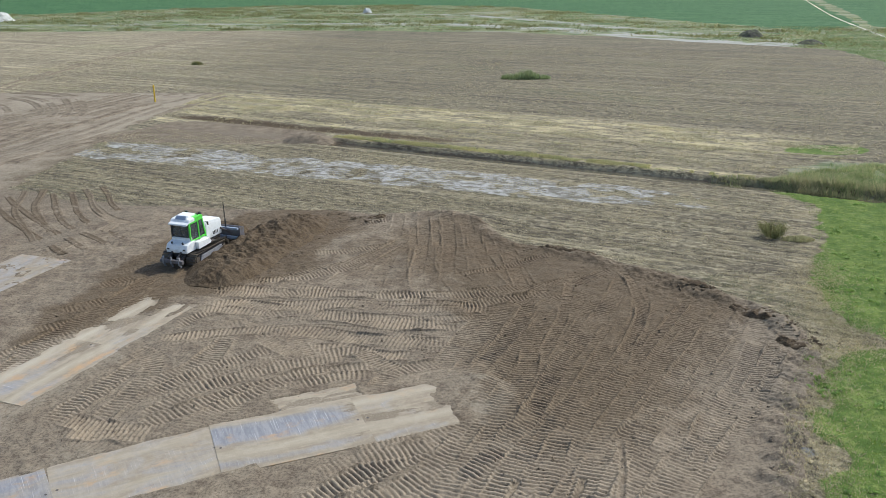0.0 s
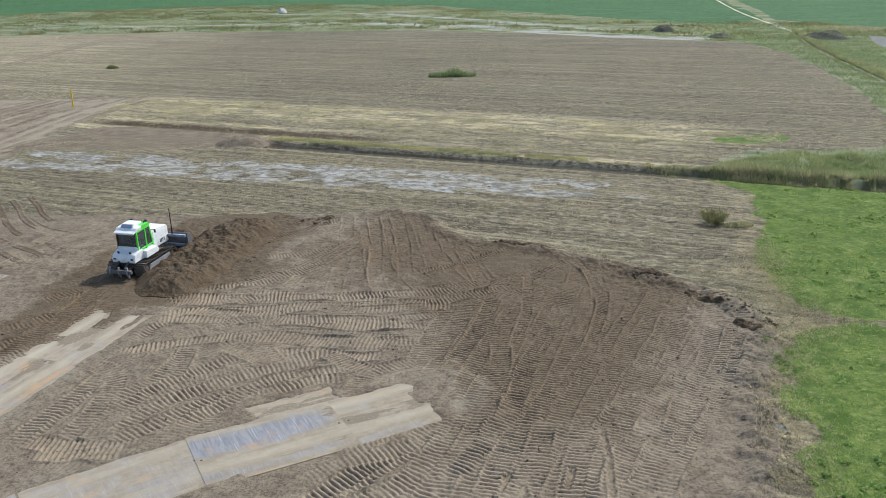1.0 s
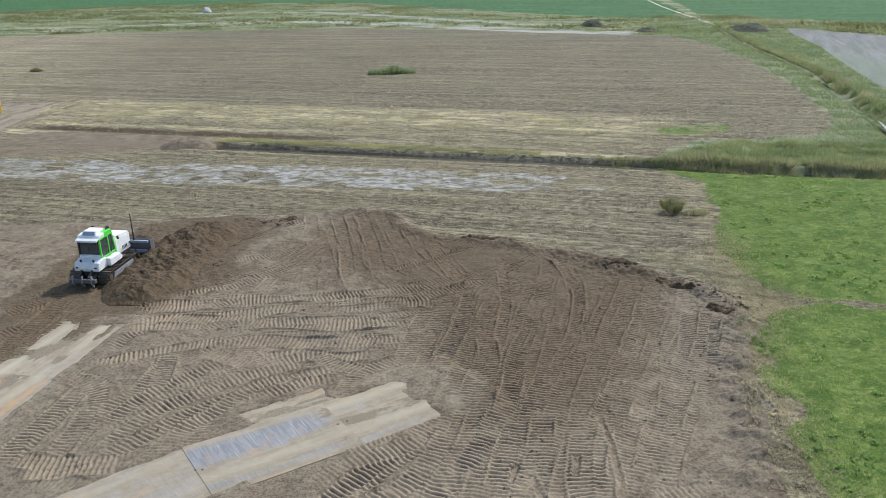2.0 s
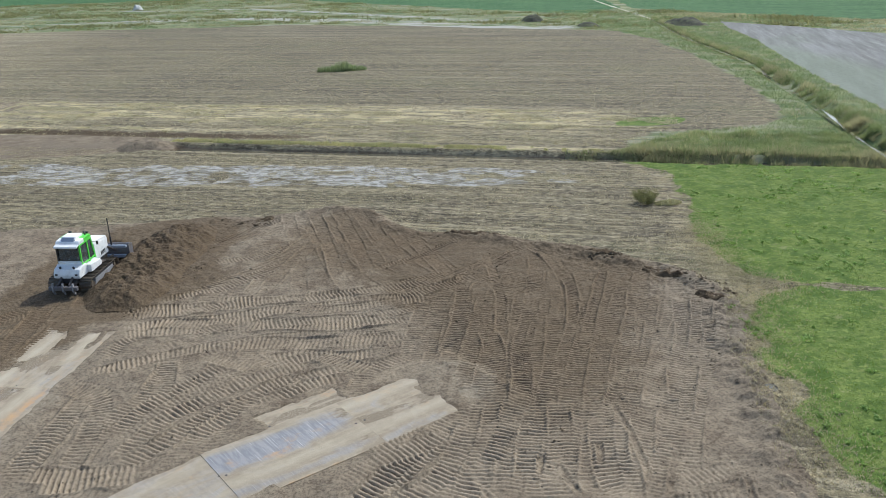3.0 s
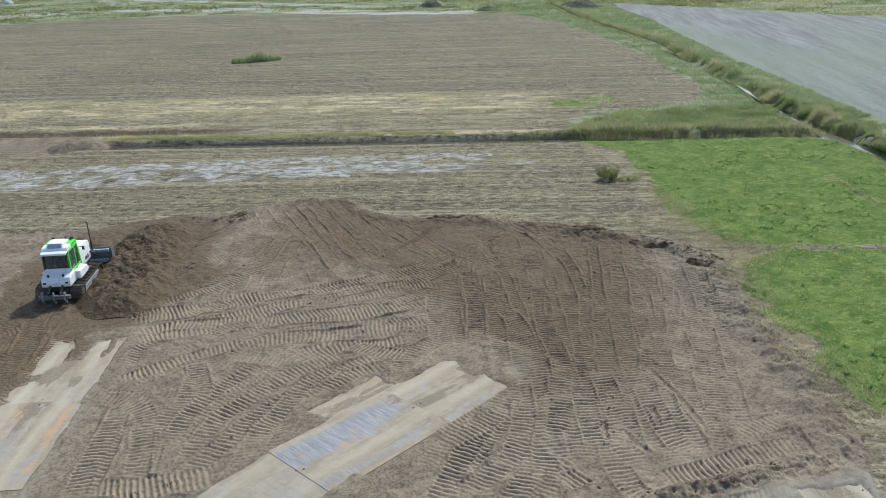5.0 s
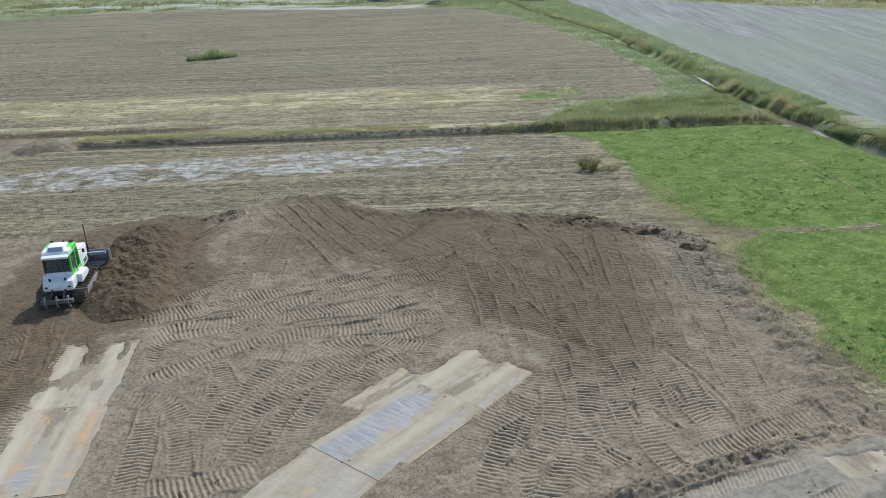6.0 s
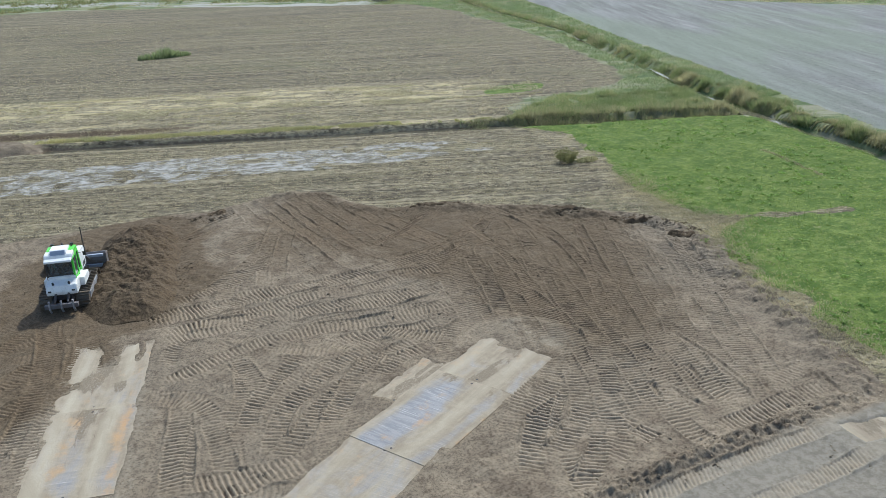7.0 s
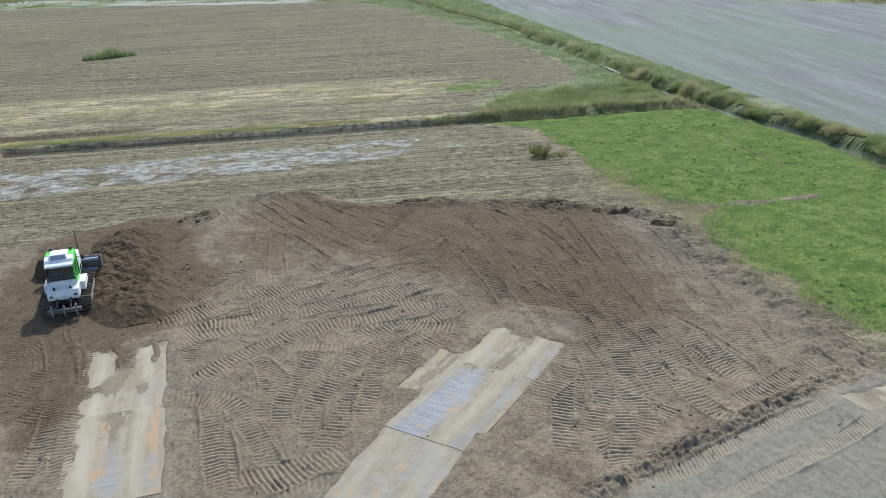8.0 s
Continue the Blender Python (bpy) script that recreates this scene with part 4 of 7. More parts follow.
PASSES_G = (
    ((-18.4, 51.1), (-19.0, 47.5), (-19.8, 43.1)),
    ((-19.8, 49.8), (-21.1, 48.5), (-21.8, 47.9)),
    ((-19.9, 45.9), (-21.5, 44.5), (-22.5, 43.9)),
    ((-19.7, 43.0), (-21.3, 41.9), (-22.6, 41.3)),
    ((-19.6, 42.0), (-21.7, 39.4), (-22.9, 37.6), (-23.6, 36.3)),
    ((-21.3, 38.1), (-21.9, 36.2), (-22.3, 35.3)),
    ((-15.1, 37.6), (-15.9, 35.7), (-16.8, 33.4), (-17.5, 31.3)),
    ((-14.4, 35.8), (-14.8, 33.7), (-15.2, 31.6)),
    ((-16.4, 38.7), (-15.3, 38.0), (-14.5, 36.8), (-14.4, 35.2)),
    ((-15.9, 39.8), (-14.1, 40.3), (-11.7, 41.0), (-8.2, 41.6)),
    ((-14.3, 44.1), (-12.8, 44.1), (-11.0, 43.8)),
    ((-13.8, 47.0), (-11.2, 46.3), (-8.6, 46.9), (-5.6, 46.4), (-1.7, 46.3), (1.8, 46.3), (4.2, 46.5)),
)
PASSES_H = (
    ((-14.4, 44.7), (-12.4, 45.1), (-10.4, 44.6), (-8.0, 44.4), (-5.7, 44.7), (-3.0, 44.1), (0.2, 44.1), (3.2, 44.0)),
    ((-11.1, 43.0), (-8.4, 43.8), (-6.6, 43.2), (-3.9, 42.8), (-1.3, 42.0), (0.7, 41.9)),
    ((-10.4, 40.5), (-8.6, 40.9), (-6.7, 40.6), (-4.3, 39.8), (-2.3, 39.5), (0.2, 38.7)),
    ((-6.7, 38.3), (-5.1, 38.6), (-3.2, 38.3)),
    ((-4.7, 38.8), (-3.3, 37.2), (-1.9, 36.0)),
    ((-9.3, 36.2), (-7.1, 37.2), (-4.8, 38.0)),
    ((-7.1, 34.7), (-5.2, 35.5), (-3.5, 35.7)),
    ((-12.7, 48.5), (-9.3, 49.3), (-7.2, 50.6), (-4.2, 53.0)),
    ((-1.9, 56.8), (-4.6, 52.0), (-6.6, 47.8)),
    ((11.6, 49.4), (8.8, 42.7), (5.9, 36.8), (4.1, 32.5), (2.4, 29.0)),
)
PASSES_I = (
    ((-18.1, 53.2), (-18.9, 49.6), (-19.6, 45.6), (-20.6, 42.2), (-22.4, 37.5)),
    ((-16.2, 52.4), (-17.0, 49.2), (-17.8, 45.6), (-19.0, 42.2)),
    ((6.2, 43.7), (4.8, 40.0), (4.1, 36.3), (3.2, 33.3), (2.0, 30.2), (1.0, 28.1)),
    ((16.7, 39.9), (14.2, 35.2), (11.7, 31.7), (9.8, 28.4), (8.4, 26.3)),
    ((16.6, 37.0), (14.0, 33.0), (11.8, 29.5)),
    ((5.8, 46.8), (4.1, 41.8), (2.7, 38.6), (1.5, 36.1)),
)
RUTS = (
    ((12.3, 46.2), (11.0, 42.1), (9.1, 38.0), (7.3, 35.0), (5.8, 32.4)),
    ((15.0, 42.2), (12.6, 37.9), (10.9, 35.1)),
    ((13.4, 39.3), (9.1, 32.4), (6.7, 29.0)),
    ((7.3, 40.1), (5.0, 35.5), (4.0, 32.6)),
    ((-2.4, 60.6), (-2.1, 55.1)),
    ((-0.6, 61.3), (-0.5, 55.1)),
    ((11.6, 51.4), (11.8, 47.0), (11.2, 43.0), (8.8, 36.9)),
    ((8.3, 50.5), (7.2, 44.5), (5.0, 37.5)),
    ((14.9, 45.8), (11.7, 40.6), (8.6, 35.3)),
    ((18.1, 40.2), (13.7, 33.4), (8.9, 26.6)),
    ((7.8, 30.5), (7.4, 27.1), (6.6, 24.9)),
    ((7.8, 53.7), (3.6, 51.0), (0.6, 49.5)),
)
# the trodden south-east corner: prints, narrow cracks and the two tractor lanes on the grey packed road
CORNER = (
    ((10.1, 29.1), (8.4, 26.7), (6.9, 24.6), (5.7, 22.9)), ((6.5, 29.2), (5.4, 26.9), (4.7, 25.0), (4.5, 23.3)),
    ((4.1, 30.5), (2.7, 28.0), (1.7, 25.8), (1.3, 25.1)), ((3.8, 32.2), (2.2, 29.3), (0.2, 26.3)),
    ((0.8, 30.0), (-0.6, 27.7), (-2.5, 25.9)), ((8.8, 29.7), (7.3, 27.1), (6.1, 24.6)), ((5.4, 31.1), (3.8, 27.5), (3.2, 25.8)),
    ((3.0, 26.8), (2.5, 25.2), (2.4, 23.7)), ((-3.6, 25.3), (-4.1, 23.9), (-4.6, 22.7)), ((7.2, 23.9), (9.4, 23.8)),
    ((-0.8, 24.2), (0.4, 24.3)), ((-1.0, 25.6), (-3.0, 24.2), (-4.6, 23.1)),
    ((2.2, 22.8), (4.7, 22.6), (7.3, 22.5), (9.0, 22.2)),
)
CORNER_WEST = (
    ((0.1, 29.6), (-2.0, 29.0), (-4.3, 28.4)),
    ((0.1, 27.7), (-2.6, 26.1), (-5.2, 24.9)),
    ((0.6, 25.7), (-2.3, 24.4), (-4.2, 23.8)),
    ((1.7, 24.7), (1.3, 22.8), (1.7, 21.6)),
    ((-0.1, 26.7), (-1.4, 24.4), (-3.0, 23.5)),
)
CRACKS = (
    ((9.6, 23.4), (9.1, 22.2), (8.6, 20.9)), ((7.4, 30.2), (6.9, 27.4), (6.2, 24.4)), ((3.3, 26.2), (3.2, 25.2), (3.2, 24.1)),
    ((3.0, 27.2), (2.2, 25.7)), ((5.4, 27.3), (4.8, 25.7)), ((8.1, 25.9), (6.0, 22.9)),
)
LANES = (
    ((-5.2, 21.6), (-2.9, 21.3), (-0.9, 21.1), (1.4, 20.9), (3.7, 20.6), (6.1, 20.3)),
    ((-3.5, 19.4), (0.6, 18.8), (2.6, 18.6), (5.0, 18.4), (6.4, 18.3)),
)
PASSES = PASSES_A + PASSES_B + PASSES_C + PASSES_D + PASSES_E + PASSES_F + PASSES_G + PASSES_H + PASSES_I


def curve_points(line, step):
    """A smooth line through the points, even steps apart."""
    p = [np.array(q, float) for q in line]
    p = [2 * p[0] - p[1], *p, 2 * p[-1] - p[-2]]
    dense = []
    for a, b, c, d in zip(p, p[1:], p[2:], p[3:]):
        for t in np.linspace(0, 1, 24, endpoint=False):
            dense.append(0.5 * (2 * b + (c - a) * t + (2 * a - 5 * b + 4 * c - d) * t * t + (3 * b - a - 3 * c + d) * t**3))
    dense.append(p[-2])
    dense = np.array(dense)
    run = np.concatenate([[0], np.cumsum(np.hypot(*np.diff(dense, axis=0).T))])
    at = np.arange(0, run[-1], step)
    return np.stack([np.interp(at, run, dense[:, 0]), np.interp(at, run, dense[:, 1])], 1)


FAR_WATER = [tuple(p) for p in curve_points(DITCH2[2:], 1.5)]
POOLS = [0.03 + max(0.0, float(vnoise(np.array([px]), np.array([py]), 9.0, 2, 2.0)[0]) + 0.05) * 0.8 + 0.5 * float(smooth(np.array(py), 150.0, 185.0)) + 1.9 * math.exp(-(((px - 53.0) ** 2 + (py - 60.0) ** 2) / 14.0)) for px, py in FAR_WATER]
water_strip("water_far_ditch", FAR_WATER, POOLS, [-0.60 + 0.64 * float(smooth(np.array(py), 105.0, 175.0)) for px, py in FAR_WATER], "broken pools of sky-lit water in the long boundary ditch")
CLEAT = 0.235


def off_plates(x, y):
    return np.minimum(to_line(x, y, EAST_ROW[:3] + [east(9.0, 2.05)])[0] - 2.25, to_line(x, y, WEST_ROW)[0] - 2.3)


def mud_lap(x, y):
    """The distance to the nearest plate, and how far trodden mud closes over it, 0 to 1: ragged tongues over the edges, a crust between the lanes."""
    lap, off = np.zeros(x.shape), np.full(x.shape, 9.0)
    own, beside = lap, off
    seam = -(x + 8.62) * math.sin(AXIS_E) + (y - 27.35) * math.cos(AXIS_E)
    for px, py, turn, ln, wd, left, right, near, far in PLATE_SPOTS:
        cs, sn = math.cos(radians(turn)), math.sin(radians(turn))
        u, v = (x - px) * cs + (y - py) * sn, -(x - px) * sn + (y - py) * cs
        rag = 0.6 + 0.9 * vnoise(u * 2.2, v * 0.7, 1.3, 3, 17.0 + px) + 0.25 * vnoise(x, y, 0.35, 3, 27.0)
        off = np.minimum(off, np.maximum(np.abs(u) - wd / 2, np.abs(v) - ln / 2))
        close = np.maximum(np.maximum(np.abs(u) - wd / 2, np.abs(v) - ln / 2) - 0.7, 0)
        for reach, out in ((left, -u - wd / 2), (right, u - wd / 2), (near, -v - ln / 2), (far, v - ln / 2)):
            if reach:
                lap = np.maximum(lap, smooth(out + reach * rag, -0.10, 0.10) * (1 - smooth(close, 0, 0.5)) * (smooth(seam, 3.95, 4.15) if wd == 2.4 else 1.0))
                if wd == 2.4:
                    # the half-buried plate beside the row keeps a mud edge of its own
                    beside = np.maximum(np.abs(u) - wd / 2, np.abs(v) - ln / 2)
                    own = np.maximum(own, smooth(out + reach * rag, -0.10, 0.10) * smooth(seam, 3.95, 4.15))
    px, py, turn = -17.35, 42.6, -21
    cs, sn = math.cos(radians(turn)), math.sin(radians(turn))
    u, v = (x - px) * cs + (y - py) * sn, -(x - px) * sn + (y - py) * cs
    crust = np.exp(-((np.abs(u + 0.05) / 0.62) ** 4)) * smooth(v, -1.2, 1.6) + 0.45 * np.exp(-(((u - 1.3) / 0.5) ** 2)) * smooth(v, -0.5, 1.5)
    lap = np.where(beside < 0.0, own, lap)
    return off, np.maximum(lap, smooth(crust * (0.75 + 0.8 * vnoise(x, y, 1.0, 3, 6.0)), 0.35, 0.5) * (np.abs(v) < 3.3))


def stamp(line, force, wide, rng, gx, gy, high, crest, pitch=CLEAT, slant=None):
    """Press one crawler pass into the soil grid: a flat lane with a slot for each cleat, and a crumbled berm beside it."""
    mid = curve_points(line, 0.025)
    if len(mid) < 20:
        return
    d = np.gradient(mid, axis=0)
    d /= np.hypot(d[:, 0], d[:, 1])[:, None]
    side = np.stack([d[:, 1], -d[:, 0]], 1)
    n = len(mid)
    s = np.arange(n) * 0.025
    seed = rng.random() * 60
    mid = mid + side * (0.10 * vnoise(s, np.full(n, seed), 3.0, 2))[:, None]
    half = wide / 2
    v = np.arange(-half - 0.22, half + 0.221, 0.025)
    S, V = np.meshgrid(s, v, indexing="ij")
    px, py = mid[:, 0:1] + side[:, 0:1] * v, mid[:, 1:2] + side[:, 1:2] * v
    i, j = np.rint(np.interp(px, gx, np.arange(len(gx)))).astype(int), np.rint(np.interp(py, gy, np.arange(len(gy)))).astype(int)
    ok = (px > gx[0]) & (px < gx[-1]) & (py > gy[0]) & (py < gy[-1])
    firm = np.clip(0.85 + 0.55 * vnoise(s, np.full(n, seed + 9), 2.6, 2), 0.35, 1.25)[:, None] * np.clip(1.0 + 0.75 * vnoise(px, py, 0.7, 3, 33.0), 0.35, 1.5)
    firm = firm * np.clip(1.05 + 0.9 * vnoise(px, py, 4.0, 2, 90.0), 0.7, 1.2)
    # smeared where the blade and later loads passed over
    if wide > 0.7:
        firm = firm * (1 - 0.6 * smooth(vnoise(px, py, 2.6, 3, 120.0), 0.05, 0.4) * smooth(py + 0.25 * px, 36, 45))
    ends = smooth(np.minimum(s, s[::-1]), 0.0, min(1.8, 0.22 * s[-1]))[:, None]
    phase = S / pitch + (rng.uniform(-0.9, 0.9) if slant is None else slant * (S * 0 + 1)) * V / wide + 0.22 * vnoise(S, V, 0.6, 2, seed)
    slot = (0.5 + 0.5 * np.cos(2 * np.pi * phase)) ** 2.1 if wide > 0.3 else 0.9 + 0.3 * vnoise(S, V, 0.5, 2, seed)
    bed = 0.020 * vnoise(px, py, 1.6, 2, 3.0) + 0.030 * vnoise(px, py, 0.22, 2, 14.0)
    inside = 1 - smooth(np.abs(V) + 0.05 * vnoise(px, py, 0.4, 2, seed), half - 0.03, half + 0.05)
    rise = np.clip(vnoise(S, np.sign(V) * 5.0 + seed, 2.2, 3) + 0.16, 0, 1) * np.exp(-(((np.abs(V) - half - 0.06) / 0.075) ** 2)) * (1 + 0.5 * vnoise(px, py, 0.3, 2, 8.0))
    lane = bed + force * firm * (0.016 - 0.108 * slot) - 0.02 * force
    keep = inside * ends * min(1.0, 0.25 + force) * np.clip(firm * 2.2, 0, 1)
    old = high[j, i]
    h = old * (1 - keep) + lane * keep + 0.17 * force * ends * rise * (1 - keep)
    # crest drives that dry, sunlit tint; slots keep the plain soil colour
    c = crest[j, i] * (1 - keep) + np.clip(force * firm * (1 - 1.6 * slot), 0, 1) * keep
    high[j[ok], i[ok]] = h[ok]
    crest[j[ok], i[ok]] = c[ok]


WORKED = [(-33, 67), (-31, 46), (-24, 33.5), (-17.5, 24.3), (-6, 19.5), (2, 14.5), (20.5, 14.5), (20.5, 67)]


def worked_inside(x, y):
    """How far inside the tracked soil a place lies."""
    return np.minimum(signed(x, y, WORKED), signed(x, y, SOIL_EDGE) + vnoise(x, y, 2.2, 3) * 0.6 + 0.25)


def build_worked_soil():
    rng = np.random.default_rng(3)
    gx = np.arange(-33.0, 20.6, 0.056)
    gy = np.concatenate([np.arange(14.4, 46.0, 0.050), np.arange(46.0, 67.0, 0.072)])
    X, Y = np.meshgrid(gx, gy)
    loose = smooth(vnoise(X, Y, 4.5, 3, 51.0), -0.25, 0.35)
    high = (0.018 + 0.045 * loose) * vnoise(X, Y, 0.34, 3, 4.0) + 0.035 * vnoise(X, Y, 1.1, 2, 9.0)
    # crumbled soil along the eastern rim, never driven flat
    rim = smooth(X + 0.33 * (Y - 40), 13.2, 16.5) * smooth(Y, 23, 27)
    rim = np.clip(rim + (1 - smooth(signed(X, Y, SOIL_EDGE), 0.3, 1.6)) * smooth(X, -6, 0), 0, 1)
    high += rim * (0.14 * vnoise(X, Y, 0.42, 3, 71.0) + 0.07 * vnoise(X, Y, 1.2, 2, 73.0))
    crest = np.zeros_like(high)
    for line in OLD_PASSES:
        stamp(line, rng.uniform(0.45, 0.8), 0.9, rng, gx, gy, high, crest)
    # older passes across the fan, between the later ones
    for k, line in enumerate(PASSES_A):
        for gap in (-1.0, 0.95):
            far_end = (line[0][0] + 1.4 + 0.3 * (k % 3), line[0][1] + 3.2 - 0.6 * (k % 4))
            stamp([(px + gap, py) for px, py in (far_end, *line)], rng.uniform(0.5, 0.8), 0.9, rng, gx, gy, high, crest)
    for line in PASSES:
        stamp(line, rng.uniform(0.95, 1.25) * (0.8 if line in PASSES_A else 1.0), rng.uniform(0.86, 0.98), rng, gx, gy, high, crest)
    for line in RUTS:
        stamp(line, 1.25, 0.55, rng, gx, gy, high, crest)
    road = smooth(signed(X, Y, ROAD_SE) + 0.3 * vnoise(X, Y, 1.0, 2, 5.0), -0.1, 0.4)
    high = high * (1 - 0.75 * road)
    bank = np.exp(-((to_line(X, Y, RIDGE)[0] / 0.5) ** 2))
    high += bank * (0.24 * vnoise(X, Y, 0.22, 3, 61.0) + 0.05)
    crest = crest * (1 - road)
    for line in CORNER_WEST + CORNER:
        stamp(line, rng.uniform(0.85, 1.1) * (0.75 if line in CORNER_WEST else 1.0), 0.92, rng, gx, gy, high, crest)
    for line in CRACKS:
        stamp(line, 0.95, 0.22, rng, gx, gy, high, crest)
    for line in LANES:
        stamp(line, 0.8, 0.72, rng, gx, gy, high, crest, 0.20, 1.6)
    x, y = X.ravel(), Y.ravel()
    inside = worked_inside(x, y)
    used = inside > -0.12
    grid = np.arange(x.size).reshape(X.shape)
    quads = np.stack([grid[:-1, :-1], grid[:-1, 1:], grid[1:, 1:], grid[1:, :-1]], -1).reshape(-1, 4)
    quads = quads[used[quads].all(1)]
    ids = np.unique(quads)
    back = np.zeros(x.size, np.int64)
    back[ids] = np.arange(len(ids))
    x, y, inside = x[ids], y[ids], inside[ids]
    off, lap = mud_lap(x, y)
    clear = np.maximum(smooth(np.minimum(off, off_plates(x, y)), 0.0, 0.6), 0.6 * lap)
    z = ground_height(x, y) + high.ravel()[ids] * clear * 1.0 + 0.012 + lap * (0.060 + 0.02 * vnoise(x, y, 0.5, 2, 3.0)) - 0.16 * (1 - smooth(inside, -0.12, 0.30))
    ob = from_arrays("tracked_soil", np.stack([x, y, z], 1), back[quads], SOIL_TRACK, smooth=True)
    set_attr(ob, "damp", soil_damp(x, y))
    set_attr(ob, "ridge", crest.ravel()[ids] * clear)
    lane = np.minimum(to_line(x, y, LANES[0])[0], to_line(x, y, LANES[1])[0])
    spill = np.exp(-((to_line(x, y, [(4.1, 21.1), (5.7, 20.8), (7.2, 20.4)])[0] / 0.22) ** 2))
    set_attr(ob, "dust", np.clip(np.maximum(dust_at(x, y), 0.2 * lap) + 0.7 * (1 - smooth(lane + 0.15 * vnoise(x, y, 0.6, 2, 9.0), 0.30, 0.5)) + spill, 0, 1))
    set_attr(ob, "grey", road.ravel()[ids])
    tagged(ob, "brown worked soil printed all over with crawler tracks", "tracked soil", kind="structure")


build_ground()
build_worked_soil()


# ---- wheel ruts on the bare field and through the far stubble ----
def build_ruts():
    west = [((-37.2, 136), (-41.6, 120), (-43.9, 102), (-47.6, 84)), ((-35.6, 133), (-39.6, 118), (-42.2, 101), (-45.6, 84)),
            ((-42.3, 134.1), (-46.9, 117.2), (-51.2, 93.9), (-54, 82)), ((-45, 134.5), (-49.6, 118.5), (-54.4, 98), (-58, 84)),
            ((-48.7, 134.4), (-52.9, 120.3), (-57.9, 106.9), (-63, 94)), ((-52, 136), (-57, 120), (-62.5, 106), (-70, 92)),
            ((-70.6, 138.2), (-60.9, 133.3), (-53.4, 120.3), (-50.4, 109.2), (-50.9, 97.8)), ((-73, 135), (-64, 129), (-57, 119), (-54.5, 109), (-55.5, 97)),
            ((-80, 131), (-68, 124), (-62, 115), (-60, 104)), ((-39.5, 99), (-45, 88), (-50, 74)), ((-46, 100), (-48, 88), (-54, 73))]
    field = [((-75.4, 142), (-77.5, 180), (-76.5, 240), (-74.6, 290)), ((-77.4, 142), (-79.5, 180), (-78.5, 240), (-76.6, 290))]
    site = [((-36.9, 72.1), (-34.6, 65.7), (-29.4, 57.5)),
            ((-34.0, 71.2), (-29.5, 62.6), (-23.9, 57.0)),
            ((-31.9, 72.8), (-27.6, 65.0), (-23.1, 60.7)),
            ((-38.7, 69.4), (-32.2, 61.4), (-25.6, 54.5))]
    rng = np.random.default_rng(12)
    verts, faces, damp_v, dust_v, count = [], [], [], [], 0
    for group, gap, wide, dark in ((west, 1.0, 0.42, 0.30), (field, 0.0, 0.26, 0.3), (site, 0.75, 0.20, 0.55)):
        for line in group:
            for sgn in ((-1, 1) if gap else (0,)):
                mid = curve_points(line, 0.5)
                d = np.gradient(mid, axis=0)
                d /= np.hypot(d[:, 0], d[:, 1])[:, None]
                side = np.stack([d[:, 1], -d[:, 0]], 1)
                mid = mid + side * (sgn * gap + 0.25 * vnoise(mid[:, 0], mid[:, 1], 6.0, 2)[:, None])
                a = np.array([-1.6, -1.05, -0.6, 0.0, 0.6, 1.05, 1.6])
                px = mid[:, 0:1] + side[:, 0:1] * a * wide * (1 + 0.3 * vnoise(mid[:, 0], mid[:, 1], 2.0, 2)[:, None])
                py = mid[:, 1:2] + side[:, 1:2] * a * wide
                lift = np.array([-0.05, 0.07, 0.02, 0.012, 0.02, 0.07, -0.05]) * (0.75 + 0.5 * rng.random()) * (0.5 if group is site else 1.0)
                z = ground_height(px.ravel(), py.ravel()).reshape(px.shape) + lift + 0.04 * vnoise(px, py, 1.2, 2) + 0.02
                z -= 0.16 * (vnoise(px, py, 5.0, 2, 31.0) < -0.45)
                m = len(mid)
                i = np.arange(m * 7).reshape(m, 7) + count
                verts.append(np.stack([px.ravel(), py.ravel(), z.ravel()], 1))
                faces.append(np.stack([i[:-1, :-1], i[:-1, 1:], i[1:, 1:], i[1:, :-1]], -1).reshape(-1, 4))
                damp_v.append(np.full(px.size, dark) + 0.2 * rng.random())
                dust_v.append(np.clip(np.tile(np.array([0.3, 1.0, 0.3, 0.0, 0.3, 1.0, 0.3]), m) * (1 - dark) + 0.6 * dust_at(px.ravel(), py.ravel()), 0, 1))
                count += px.size
    ob = from_arrays("wheel_ruts", np.concatenate(verts), np.concatenate(faces), SOIL_TRACK, smooth=True)
    set_attr(ob, "damp", np.concatenate(damp_v))
    set_attr(ob, "dust", np.concatenate(dust_v))
    set_attr(ob, "ridge", np.zeros(count))
    set_attr(ob, "grey", np.zeros(count))
    tagged(ob, "long wheel ruts pressed into the bare field", "wheel ruts", kind="stuff")


build_ruts()


